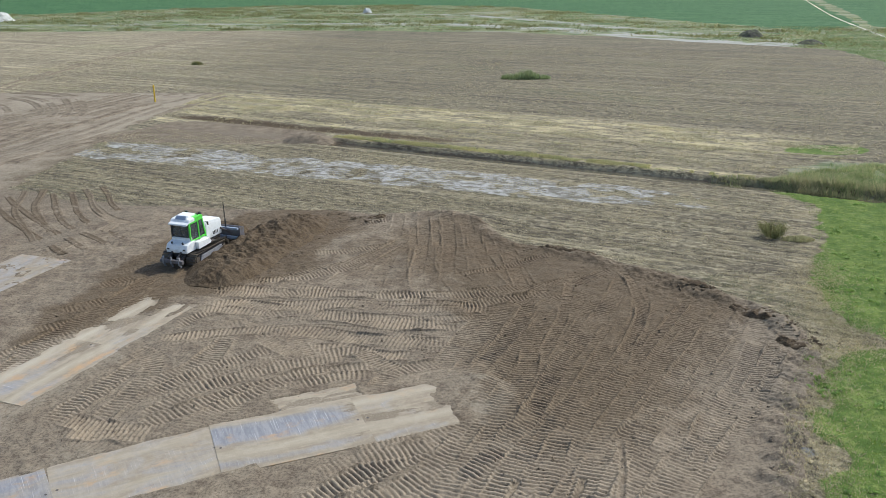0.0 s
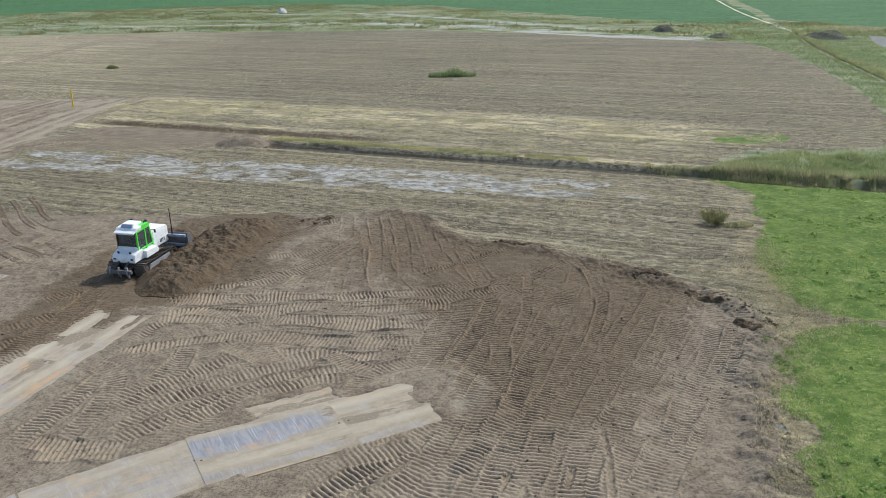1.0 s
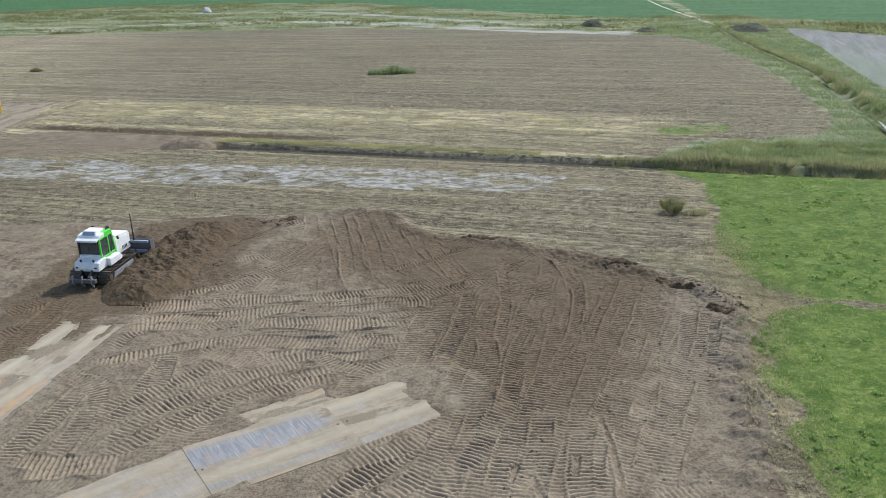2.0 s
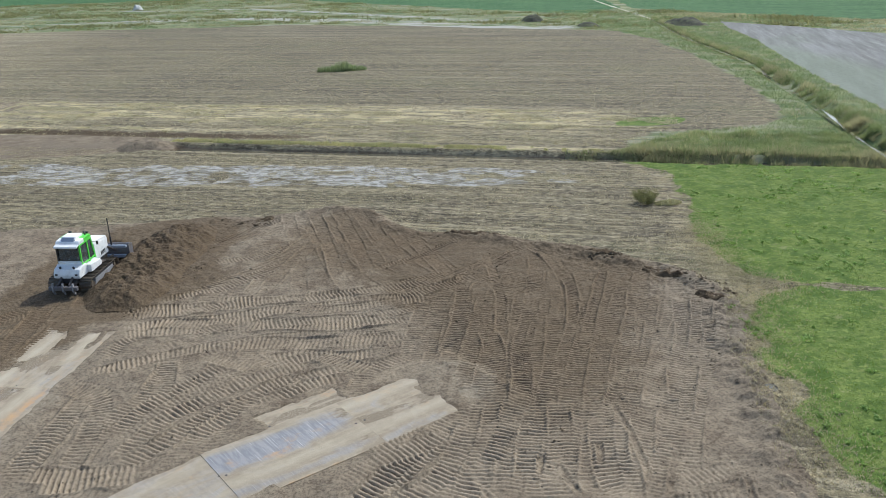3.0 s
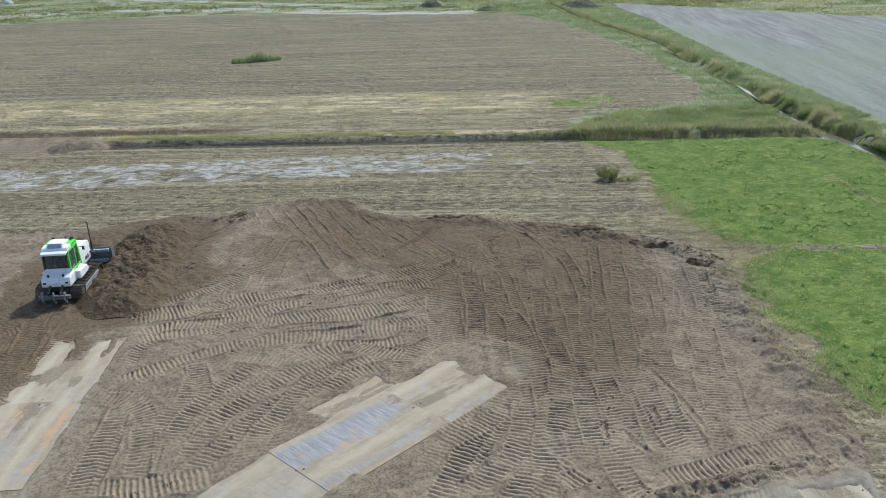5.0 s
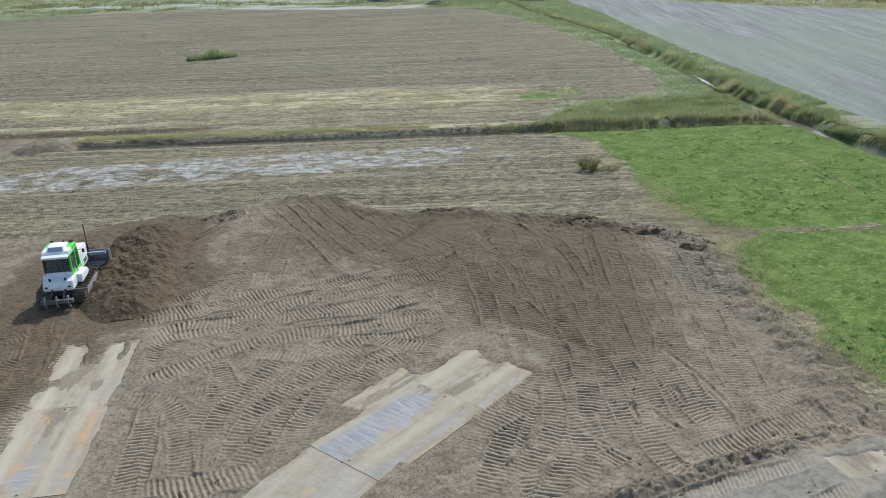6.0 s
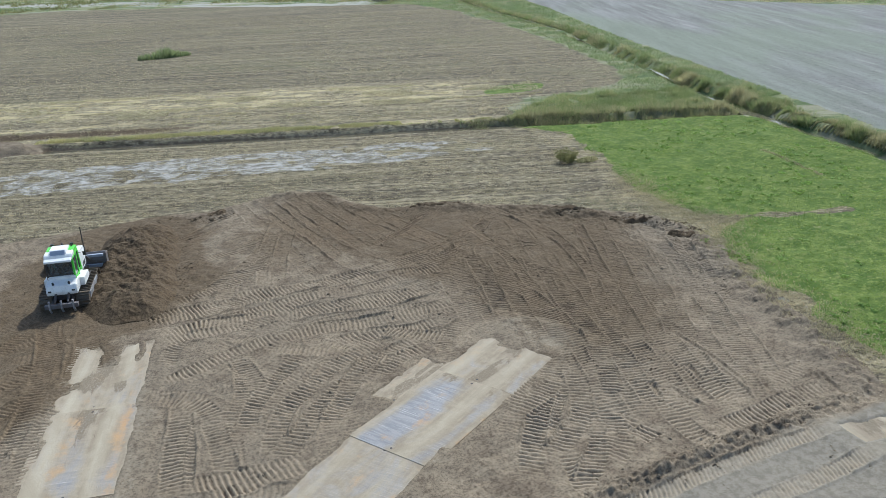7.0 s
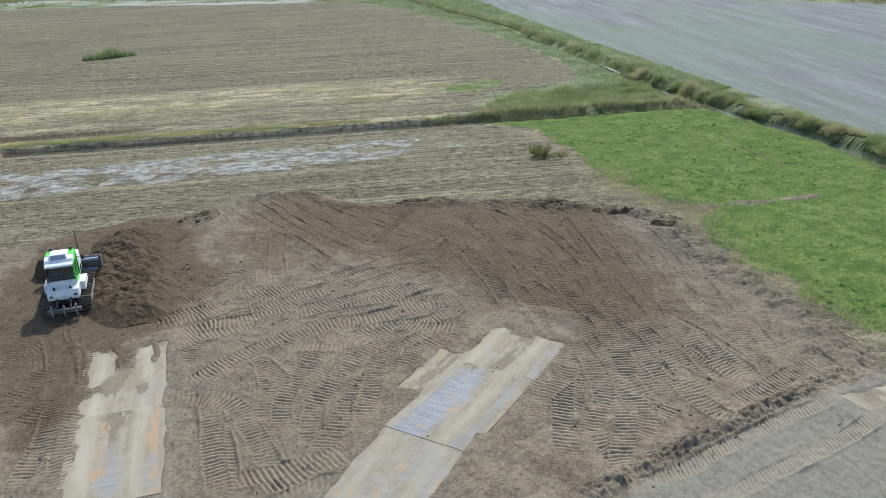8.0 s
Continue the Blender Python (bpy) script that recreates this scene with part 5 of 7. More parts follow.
# ---- steel road plates ----
def road_plate(cx, cy, turn, length, width, z, surface, label, seed=0):
    """A rolled steel plate, slightly dished, with a lifting hole at each end."""
    nx, ny = 20, 24
    gx, gy = np.linspace(-width / 2, width / 2, nx + 1), np.linspace(-length / 2, length / 2, ny + 1)
    X, Y = np.meshgrid(gx, gy)
    x, y = X.ravel(), Y.ravel()
    warp = 0.012 * vnoise(x, y, 2.5, 2, seed * 3.1)
    i = np.arange((nx + 1) * (ny + 1)).reshape(ny + 1, nx + 1)
    top = np.stack([i[:-1, :-1], i[:-1, 1:], i[1:, 1:], i[1:, :-1]], -1).reshape(-1, 4)
    n = x.size
    loop = np.concatenate([i[0, :-1], i[:-1, -1], i[-1, :0:-1], i[:0:-1, 0]])
    nxt = np.roll(loop, -1)
    sides = np.stack([loop, loop + n, nxt + n, nxt], -1)
    vs = np.concatenate([np.stack([x, y, warp + 0.015], 1), np.stack([x, y, warp - 0.015], 1)])
    ob = from_arrays("road_plate", vs, np.concatenate([top, top[:, ::-1] + n, sides]), PLATE)
    edge = np.minimum(width / 2 - np.abs(x), length / 2 - np.abs(y))
    drift = 0.22 * vnoise(y + seed * 7, x * 0 + seed, 7.0, 1) + 0.07 * vnoise(x + seed, y, 0.5, 2)
    mud, lane, crumbs, rust = surface(x + drift, y)
    lane = lane * np.clip(1 + 0.45 * vnoise(x, y * 0.4 + seed * 5, 1.0, 3), 0.4, 1.4)
    mud = mud + 0.15 * (1 - smooth(edge, 0.0, 0.4))
    for attr_name, values in (("muddy", mud), ("lane", lane), ("crumbs", crumbs), ("rusty", rust)):
        set_attr(ob, attr_name, np.concatenate([values, values]))
    for sy in (-1, 1):
        bm = bmesh.new()
        rod(bm, (0, sy * (length / 2 - 0.22), 0.012), (0, sy * (length / 2 - 0.22), 0.021), 0.055, 12)
        part("lifting_eye", bm, DARKSTEEL, ob)
    ob.matrix_world = pose(cx, cy, z - 0.018, 0, 0, turn)
    tagged(ob, label, "road plate", "steel plates laid as a track")
    return ob


def film(amount, lanes=0.0, crumbs=0.0, slope=0.0):
    """Mud film, cream wheel lanes and crumbs by place on the plate."""
    def f(x, y):
        lane = lanes * np.exp(-(((np.abs(x) - 1.15) / 0.42) ** 2))
        return amount + slope * y, lane, crumbs * np.exp(-((x / 0.9) ** 2)), np.full(x.shape, 0.12)
    return f


def scraped(x, y):
    """Blue scale on the left lane, cream mud on the middle and right, rust between and along the edge."""
    left = np.exp(-(((x + 0.95) / 0.85) ** 4)) * (1 - 0.6 * smooth(y, 1.8, 3.4))
    right = np.exp(-(((x - 1.35) / 0.36) ** 2)) * 0.8
    mud = 0.34 - 0.9 * left - 0.62 * right + 0.04 * y
    lane = 0.52 * np.exp(-(((x - 0.55) / 0.42) ** 2)) + 0.35 * np.exp(-(((x + 1.85) / 0.2) ** 2))
    rust = 0.42 * np.exp(-(((x + 0.25) / 0.42) ** 2 + ((y + 0.6) / 1.3) ** 2)) + 0.55 * np.exp(-(((x - 1.9) / 0.16) ** 2))
    return mud, lane, 0.35 * smooth(y, 1.0, 3.0), rust


def trodden(x, y):
    """Cream lanes with dark crumbs between them and towards the far end."""
    lane = 0.55 * np.exp(-(((x - 0.8) / 0.40) ** 2)) + 0.50 * np.exp(-(((x + 1.5) / 0.4) ** 2))
    crumbs = 0.60 * np.exp(-(((x + 0.1) / 0.6) ** 2)) + 0.40 * smooth(y, 0.2, 2.2)
    return 0.30 + 0.03 * y - 0.4 * np.exp(-(((x - 1.7) / 0.3) ** 2)) * (y < 0.5), lane, crumbs, np.full(x.shape, 0.1)


def two_lanes(orange, crumbs):
    """Cream lanes near the left edge and right of the middle, rust beside them."""
    def f(x, y):
        lane = 0.66 * np.exp(-(((x + 1.15) / 0.46) ** 2)) + 0.62 * np.exp(-(((x - 0.95) / 0.36) ** 2))
        rust = orange * (np.exp(-(((x - 1.6) / 0.32) ** 2)) + 0.75 * np.exp(-(((x + 0.35) / 0.40) ** 2)))
        mud = 0.32 - 0.50 * orange * (np.exp(-(((x - 1.6) / 0.34) ** 2)) + 0.8 * np.exp(-(((x + 0.1) / 0.5) ** 2)))
        return mud, lane, crumbs * (np.exp(-(((x + 0.1) / 0.55) ** 2)) * smooth(y, -2.0, 0.6) + 0.6 * smooth(y, 1.8, 3.2)), rust
    return f


def clodded(x, y):
    """Two lanes with dark patches of wet soil between them."""
    mud, lane, crumbs, rust = two_lanes(0.25, 0.75)(x, y)
    spots = np.exp(-(((x + 0.68) / 0.5) ** 2 + ((y + 0.9) / 0.8) ** 2)) + 0.7 * np.exp(-(((x - 0.9) / 0.35) ** 2 + ((y + 1.5) / 0.6) ** 2))
    return mud, lane * (1 - np.clip(spots, 0, 1)), crumbs + 1.0 * spots, rust


road_plate(*east(3.15, 2.05), 22 - 90, 6.3, 4.1, 0.045, scraped, "steel road plate with blue mill scale, rust and mud streaks", seed=1)
road_plate(*east(9.3, 2.05), 22 - 90, 6.0, 4.1, 0.044, trodden, "steel road plate mostly covered with dried mud", seed=2)
road_plate(*east(5.0, 4.3), 25 - 90, 4.2, 2.4, 0.030, film(0.6, 0.0, 0.5), "steel road plate half buried under dry pale mud", seed=3)
road_plate(-12.05, 27.95, 29 - 90, 6.4, 4.0, 0.028, film(0.10, 0.38, 0.1), "steel road plate covered with pale dried mud", seed=4)
road_plate(-17.4, 24.6, 33 - 90, 6.3, 4.0, 0.045, film(-0.22, 0.30), "steel road plate with pale mud and bluish bare steel", seed=5)
road_plate(-22.8, 21.0, 35 - 90, 6.3, 4.0, 0.050, film(0.1, 0.34), "steel road plate with dried mud film", seed=6)
road_plate(-17.35, 42.6, 69 - 90, 6.52, 3.95, 0.036, clodded, "steel road plate under dry mud with dark wet clods", seed=7)
road_plate(-19.65, 36.55, 69 - 90, 6.46, 3.95, 0.042, two_lanes(0.62, 0.5), "rust-orange steel road plate with pale mud lanes", seed=8)
road_plate(-22.9, 30.6, 69 - 90, 6.4, 3.95, 0.028, two_lanes(0.5, 0.22), "steel road plate with rust edge and bluish scale", seed=9)
road_plate(-25.2, 24.6, 69 - 90, 6.4, 3.95, 0.042, two_lanes(0.3, 0.0), "steel road plate with dried mud film", seed=10)
road_plate(-28.5, 50.2, 72 - 90, 7.0, 4.2, 0.035, film(-0.02, 0.3), "pale bluish steel road plate beside the tracks", seed=11)
road_plate(7.5, 19.15, -15, 1.5, 2.6, 0.03, film(0.3, 0.5, 0.5), "short steel plate under grey dried mud", seed=12)


# ---- heaps of earth ----
def ridge_heap(name, line, half, height, material, label, category="soil heap", seed=0, step=0.13, lumpy=0.22):
    """A ridge of tipped earth along a line: gullied flanks, crumbled foot."""
    mid = curve_points(line, step)
    n = len(mid)
    d = np.gradient(mid, axis=0)
    d /= np.hypot(d[:, 0], d[:, 1])[:, None]
    side = np.stack([d[:, 1], -d[:, 0]], 1)
    t = np.linspace(0, 1, n)
    body = np.clip(np.sin(np.pi * np.clip(t, 0.0, 1)) * 1.9, 0, 1) ** 0.7
    m = int(2 * half / step) | 1
    a = np.linspace(-1.0, 1.0, m)
    wobble = 1 + 0.14 * vnoise(t * 20, t * 0 + seed, 3.0, 2)
    reach = half * (0.35 + 0.65 * body) * wobble
    px = mid[:, 0:1] + side[:, 0:1] * a[None] * reach[:, None]
    py = mid[:, 1:2] + side[:, 1:2] * a[None] * reach[:, None]
    prof = (1 - np.abs(a) ** 2.2)[None] * body[:, None] * height
    gully = vnoise(t[:, None] * n * step + 0 * a[None], np.abs(a)[None] * 1.2 + 0 * t[:, None], 0.7, 3, seed)
    lump = vnoise(px, py, 0.9, 4, seed + 2.0)
    top = np.clip(prof / height, 0, 1)
    z = prof * (1 + 0.15 * vnoise(px, py, 3.0, 2, seed)) + lumpy * (0.15 + top) * (0.6 * lump + 0.4 * gully)
    z += 0.16 * (0.3 + top) * vnoise(px, py, 0.45, 3, seed + 5)
    z = z * (1 - np.abs(a)[None] ** 8) - 0.05 * np.abs(a)[None] ** 6
    z[0], z[-1] = -0.08, -0.08
    z = z + ground_height(px.ravel(), py.ravel()).reshape(px.shape)
    i = np.arange(n * m).reshape(n, m)
    ob = from_arrays(name, np.stack([px.ravel(), py.ravel(), z.ravel()], 1),
                     np.stack([i[:-1, :-1], i[1:, :-1], i[1:, 1:], i[:-1, 1:]], -1).reshape(-1, 4)[:, ::-1], material)
    return tagged(ob, label, category)


ridge_heap("earth_ridge", HEAP_LINE, 2.9, 0.80, SOIL_HEAP, "long heap of freshly pushed dark brown soil", seed=1.0, step=0.085, lumpy=0.34)
ridge_heap("earth_roll", [(-17.8, 58.6), (-16.4, 58.3), (-14.4, 57.7)], 1.35, 1.15, SOIL_HEAP, "small roll of loose soil in front of the dozer blade", seed=4.0)


def soil_bank(line, half, height, seed):
    ridge_heap("soil_bank", line, half, height, SOIL_HEAP, "low bank of crumbled dark soil on the rim of the fill", "soil heap", seed=seed, step=0.07, lumpy=0.22)


soil_bank([(16.8, 44.3), (17.4, 43.4), (18.4, 41.9)], 0.50, 0.19, 2.0)
soil_bank([(14.6, 48.0), (15.3, 47.6), (16.4, 46.9)], 0.42, 0.15, 3.0)
soil_bank([(17.7, 39.8), (18.1, 39.2), (18.7, 38.2)], 0.40, 0.15, 6.0)
soil_bank([(6.7, 54.7), (8.8, 53.9), (10.9, 52.8)], 0.42, 0.15, 7.0)
soil_bank([(-6.0, 62.8), (-5.2, 62.8), (-4.4, 62.8)], 0.45, 0.16, 8.0)


def mound(cx, cy, rx, ry, h, material, label, seed):
    n, m = 40, 22
    th, rr = np.linspace(0, 2 * np.pi, n, endpoint=False), np.linspace(0, 1, m)
    R, T = np.meshgrid(rr, th, indexing="ij")
    wob = 1 + 0.18 * vnoise(np.cos(T) * 2, np.sin(T) * 2, 1.3, 2, seed)
    x, y = cx + rx * R * np.cos(T) * wob, cy + ry * R * np.sin(T) * wob
    z = h * (1 - smooth(R, 0.25, 1.02)) * (1 + 0.3 * vnoise(x, y, rx * 0.5, 3, seed)) + 0.12 * h * vnoise(x, y, rx * 0.16, 2, seed) - 0.3 * R**8
    i = np.arange(n * m).reshape(m, n)
    j = np.roll(i, -1, axis=1)
    ob = from_arrays("earth_mound", np.stack([x.ravel(), y.ravel(), z.ravel()], 1),
                     np.stack([i[:-1], i[1:], j[1:], j[:-1]], -1).reshape(-1, 4), material, smooth=True)
    tagged(ob, label, "mound")


mound(-15.9, 95.2, 3.2, 2.4, 0.7, SOIL_DRY, "low heap of grey earth at the end of the ditch", 6.0)
mound(93, 254, 4.0, 6, 1.9, SOIL_BLACK, "dark overgrown mound of earth behind the field", 1.0)
mound(99, 226, 4.0, 5, 1.0, SOIL_BLACK, "low dark mound of earth by the verge", 4.0)
mound(125, 217, 6.5, 8, 1.9, SOIL_BLACK, "broad black heap of dredged earth beside the ditch", 2.0)
mound(-36.5, 419, 2.9, 4, 2.3, PALEHEAP, "pale grey heap standing in the far verge", 3.0)
mound(-188, 363, 5.5, 6, 3.2, PALEHEAP, "pale grey heap beside the far verge", 5.0)


# ---- loose clods ----
OCTA_V = np.array([(1, 0, 0), (-1, 0, 0), (0, 1, 0), (0, -1, 0), (0, 0, 1), (0, 0, -1)], float)
OCTA_F = np.array([(0, 2, 4), (2, 1, 4), (1, 3, 4), (3, 0, 4), (2, 0, 5), (1, 2, 5), (3, 1, 5), (0, 3, 5)])


def clods(name, x, y, size, damp, material, label, rng, lift=None):
    n = len(x)
    ang = rng.random(n) * 6.28
    jit = 1 + 0.35 * rng.standard_normal((n, 6, 3))
    v = OCTA_V[None] * jit * size[:, None, None] * np.array([1, 0.8, 0.45])
    c, s = np.cos(ang)[:, None], np.sin(ang)[:, None]
    vx, vy = v[..., 0] * c - v[..., 1] * s, v[..., 0] * s + v[..., 1] * c
    z0 = ground_height(x, y) if lift is None else lift
    pts = np.stack([vx + x[:, None], vy + y[:, None], v[..., 2] + (z0 + size * 0.25)[:, None]], -1).reshape(-1, 3)
    fs = (OCTA_F[None] + (np.arange(n) * 6)[:, None, None]).reshape(-1, 3)
    ob = from_arrays(name, pts, fs, material)
    set_attr(ob, "damp", np.repeat(damp, 6))
    tagged(ob, label, "clods", kind="stuff")


def damp_at(x, y):
    d = smooth(signed(x, y, DAMP_AREA), -2.2, 2.2)
    return np.clip(0.2 + 0.85 * d + 0.6 * smooth(signed(x, y, FRESH_AREA), -1.6, 1.2), 0, 1)


def along(line, n, rng, wide):
    """n places scattered round a line of points."""
    p = curve_points(line, 0.25)
    k = rng.integers(0, len(p), n)
    return p[k, 0] + rng.normal(0, wide, n), p[k, 1] + rng.normal(0, wide, n)


def build_clods():
    rng = np.random.default_rng(8)
    rim = SOIL_EDGE[6:21]
    x1, y1 = along(rim, 700, rng, 0.5)
    x2, y2 = along(RIDGE, 800, rng, 0.4)
    x3, y3 = rng.uniform(-32, 19, 15000), rng.uniform(13, 65, 15000)
    keep = (signed(x3, y3, SOIL_EDGE) > 0.3) & (off_plates(x3, y3) > 0.0) & (dust_at(x3, y3) < 0.5) & (vnoise(x3, y3, 4.0, 3, 9.0) > -0.05)
    x3, y3 = x3[keep], y3[keep]
    x4, y4 = along([(13.5, 27), (16.8, 33.5), (19.6, 38.5)], 450, rng, 0.8)
    x5, y5 = along([(18.2, 43.2), (19.4, 41.0)], 170, rng, 0.5)
    x6, y6 = along([(14.5, 47.5), (16.6, 46.6)], 90, rng, 0.4)
    x7, y7 = along([(19.0, 39.4), (19.9, 38.2)], 60, rng, 0.25)
    x8, y8 = along([(-7, 62.4), (-4.4, 61.6)], 60, rng, 0.35)
    xf, yf = rng.uniform(-4, 20, 4000), rng.uniform(22, 60, 4000)
    keep = (signed(xf, yf, DAMP_AREA) > -1.0) & (vnoise(xf, yf, 1.4, 3, 19.0) > 0.12) & (off_plates(xf, yf) > 0)
    x3, y3 = np.concatenate([x3, xf[keep]]), np.concatenate([y3, yf[keep]])
    x = np.concatenate([x1, x2, x3, x4, x5, x6, x7, x8])
    y = np.concatenate([y1, y2, y3, y4, y5, y6, y7, y8])
    size = np.concatenate([rng.gamma(1.8, 0.017, len(x1)), rng.gamma(2.0, 0.016, len(x2)), rng.gamma(1.8, 0.013, len(x3)) * np.where(damp_at(x3, y3) > 0.5, 0.85, 1.0), rng.gamma(2.0, 0.017, len(x4)),
                           rng.gamma(2.2, 0.032, len(x5)), rng.gamma(2.2, 0.027, len(x6)), rng.gamma(2.2, 0.032, len(x7)), rng.gamma(2.2, 0.027, len(x8))]) + 0.012
    d = damp_at(x, y)
    d[len(x1) + len(x2) + len(x3) + len(x4):] = 0.9
    inside = signed(x, y, SOIL_EDGE) > -0.5
    x, y, size, d = x[inside], y[inside], size[inside], d[inside] * 0.8
    clods("soil_clods", x, y, size, d, SOIL_CLOD, "loose clods of brown soil scattered over the tracked ground", rng)
    s, w = rng.uniform(-75, 8, 20000), rng.uniform(34, 75.5, 20000)
    w = np.round(w / 0.75) * 0.75 + 0.37 + rng.normal(0, 0.16, len(w))
    x, y = s * RU[0] + w * RV[0], s * RU[1] + w * RV[1]
    keep = (signed(x, y, SOIL_EDGE) < -0.1) & (signed(x, y, GRASS_EDGE) < -0.3) & (signed(x, y, BARE_WEST) < 0) & (np.hypot(x, y) < 100)
    x, y = x[keep], y[keep]
    clods("field_clods", x, y, rng.gamma(1.8, 0.011, len(x)) + 0.01, rng.uniform(0.0, 0.4, len(x)), SOIL_CLOD, "crumbs of earth between the rows of stubble", rng)
    foot = [(-16.1, 47.6), (-13.6, 47.3), (-11.5, 50.5), (-9.9, 55.5), (-8.2, 61.5), (-9.4, 65.0)]
    x, y = along(foot, 620, rng, 0.6)
    clods("heap_clods", x, y, rng.gamma(1.8, 0.017, len(x)) + 0.010, np.full(len(x), 0.9), SOIL_CLOD, "dark clods rolled to the foot of the soil heap", rng)


build_clods()


# ---- plants ----
def blades(name, x, y, z, height, width, lean, material, rng, label="", category="", kind="stuff", parent=None, bent=True):
    """Many blades: bent ones have three triangles, plain ones a single one."""
    n = len(x)
    a = rng.random(n) * 6.283
    b = rng.random(n) * 6.283
    dx, dy = np.cos(a) * width / 2, np.sin(a) * width / 2
    lx, ly = np.cos(b) * lean * height, np.sin(b) * lean * height
    if not bent:
        v = np.stack([np.stack([x - dx, y - dy, z - 0.03], 1), np.stack([x + dx, y + dy, z - 0.03], 1), np.stack([x + lx, y + ly, z + height], 1)], 1)
        ob = from_arrays(name, v.reshape(-1, 3), np.arange(3 * n).reshape(-1, 3), material, parent)
        if label:
            tagged(ob, label, category, kind=kind)
        return ob
    v = np.zeros((n, 5, 3))
    v[:, 0] = np.stack([x - dx, y - dy, z - 0.03], 1)
    v[:, 1] = np.stack([x + dx, y + dy, z - 0.03], 1)
    v[:, 2] = np.stack([x - dx * 0.8 + lx * 0.35, y - dy * 0.8 + ly * 0.35, z + height * 0.6], 1)
    v[:, 3] = np.stack([x + dx * 0.8 + lx * 0.35, y + dy * 0.8 + ly * 0.35, z + height * 0.6], 1)
    v[:, 4] = np.stack([x + lx, y + ly, z + height], 1)
    k = (np.arange(n) * 5)[:, None, None]
    f = (np.array([(0, 1, 3), (0, 3, 2), (2, 3, 4)])[None] + k).reshape(-1, 3)
    ob = from_arrays(name, v.reshape(-1, 3), f, material, parent)
    if label:
        tagged(ob, label, category, kind=kind)
    return ob


def build_ditch_plants():
    rng = np.random.default_rng(21)
    # reed wedge where the two ditches meet: a brown-green wall at the water, paler growth behind
    n = 90000
    s, w = rng.uniform(-12, 24.5, n), rng.uniform(78.6, 92.0, n)
    keep = (vnoise(s, w, 2.4, 3, 1.0) > -0.55) & (w < 80.6 + 10.5 * smooth(s, -9, 3) + vnoise(s, w * 0, 4.0, 2))
    s, w = s[keep], w[keep]
    x, y = row_point(s, w)
    front = 1 - smooth(w, 79.8, 82.4)
    tall = (0.30 + 0.50 * front * smooth(s, -9, -2) + 0.65 * vnoise(x, y, 1.3, 3)) * rng.uniform(0.5, 1.25, len(x))
    tall = np.clip(tall, 0.08, 1.5)
    dry = rng.random(len(x)) < np.clip(0.22 + 0.35 * front + 0.7 * vnoise(x, y, 3.0, 3, 44.0), 0, 0.9)
    for sel, mat, nm, lb in ((~dry, REED, "reed_bed", "green reeds on the bank of the field ditch"), (dry, REED_DRY, "dry_reed_bed", "straw-brown reeds on the bank of the field ditch")):
        q = np.flatnonzero(sel)
        blades(nm, x[q], y[q], ground_height(x[q], y[q]), tall[q], rng.uniform(0.03, 0.08, len(q)), rng.uniform(0.2, 0.9, len(q)), mat, rng, lb, "reeds", bent=False)
    # tufts of yellow-green grass hanging over the far edge of the cut ditch
    n = 42000
    s, w = rng.uniform(-56, -3, n), 80.95 + rng.normal(0, 0.40, n)
    keep = (vnoise(s, w, 1.1, 3, 6.0) > -0.40 + 0.55 * smooth(s, -32, -14)) & (w > 80.05)
    s, w = s[keep], w[keep]
    x, y = row_point(s, w)
    tall = np.clip(0.20 + 0.26 * vnoise(x, y, 0.9, 3, 9.0), 0.04, 0.5) * rng.uniform(0.5, 1.2, len(x)) * (1 - 0.5 * smooth(s, -34, -14))
    green = rng.random(len(x)) < 0.06 + 0.2 * vnoise(x, y, 2.5, 2, 5.0)
    for sel, mat, nm, lb in ((~green, BANK, "bank_grass", "tufted straw-yellow grass along the edge of the ditch"), (green, VERGE, "green_bank_grass", "green tufts among the dry grass of the ditch edge")):
        q = np.flatnonzero(sel)
        blades(nm, x[q], y[q], ground_height(x[q], y[q]), tall[q], rng.uniform(0.04, 0.10, len(q)), rng.uniform(0.4, 1.3, len(q)), mat, rng, lb, "grass", bent=False)
    # both banks of the long ditch
    n = 190000
    line = curve_points(DITCH2[1:13], 0.5)
    run = len(line)
    k = np.where(rng.random(n) < 0.45, rng.random(n) * 150, rng.random(n) ** 1.5 * (run - 1)).astype(int)
    off = rng.choice([-1, 1, 1], n)
    off = off * (np.where(line[k, 1] < 74, np.where(off > 0, 1.25, 1.0), 0.4) + np.abs(rng.normal(0, 1.0, n)) * np.where(off > 0, 1.2, 0.5))
    d = np.gradient(line, axis=0)
    d /= np.hypot(d[:, 0], d[:, 1])[:, None]
    x, y = line[k, 0] + d[k, 1] * off, line[k, 1] - d[k, 0] * off
    keep = (vnoise(x, y, 3.0, 3, 3.0) > -0.55) & ((np.hypot(x - 51.6, y - 58.6) > 2.2) | (off > 0)) & (signed(x, y, TILLED) < -0.9)
    x, y, off = x[keep], y[keep], off[keep]
    tall = np.clip(0.46 + 1.25 * vnoise(x, y, 1.5, 3, 2.0), 0.05, 1.35) * (1 - 0.5 * smooth(off, 2.4, 4.2)) * rng.uniform(0.5, 1.2, len(x)) * np.where(off < 0, 0.32, 1.0)
    wide = rng.uniform(0.03, 0.07, len(x)) * np.clip(np.hypot(x, y) / 100, 1, 2.2)
    dry = rng.random(len(x)) < 0.42 + 0.08 * (off > 0) + 1.3 * vnoise(x, y, 2.2, 3, 8.0)
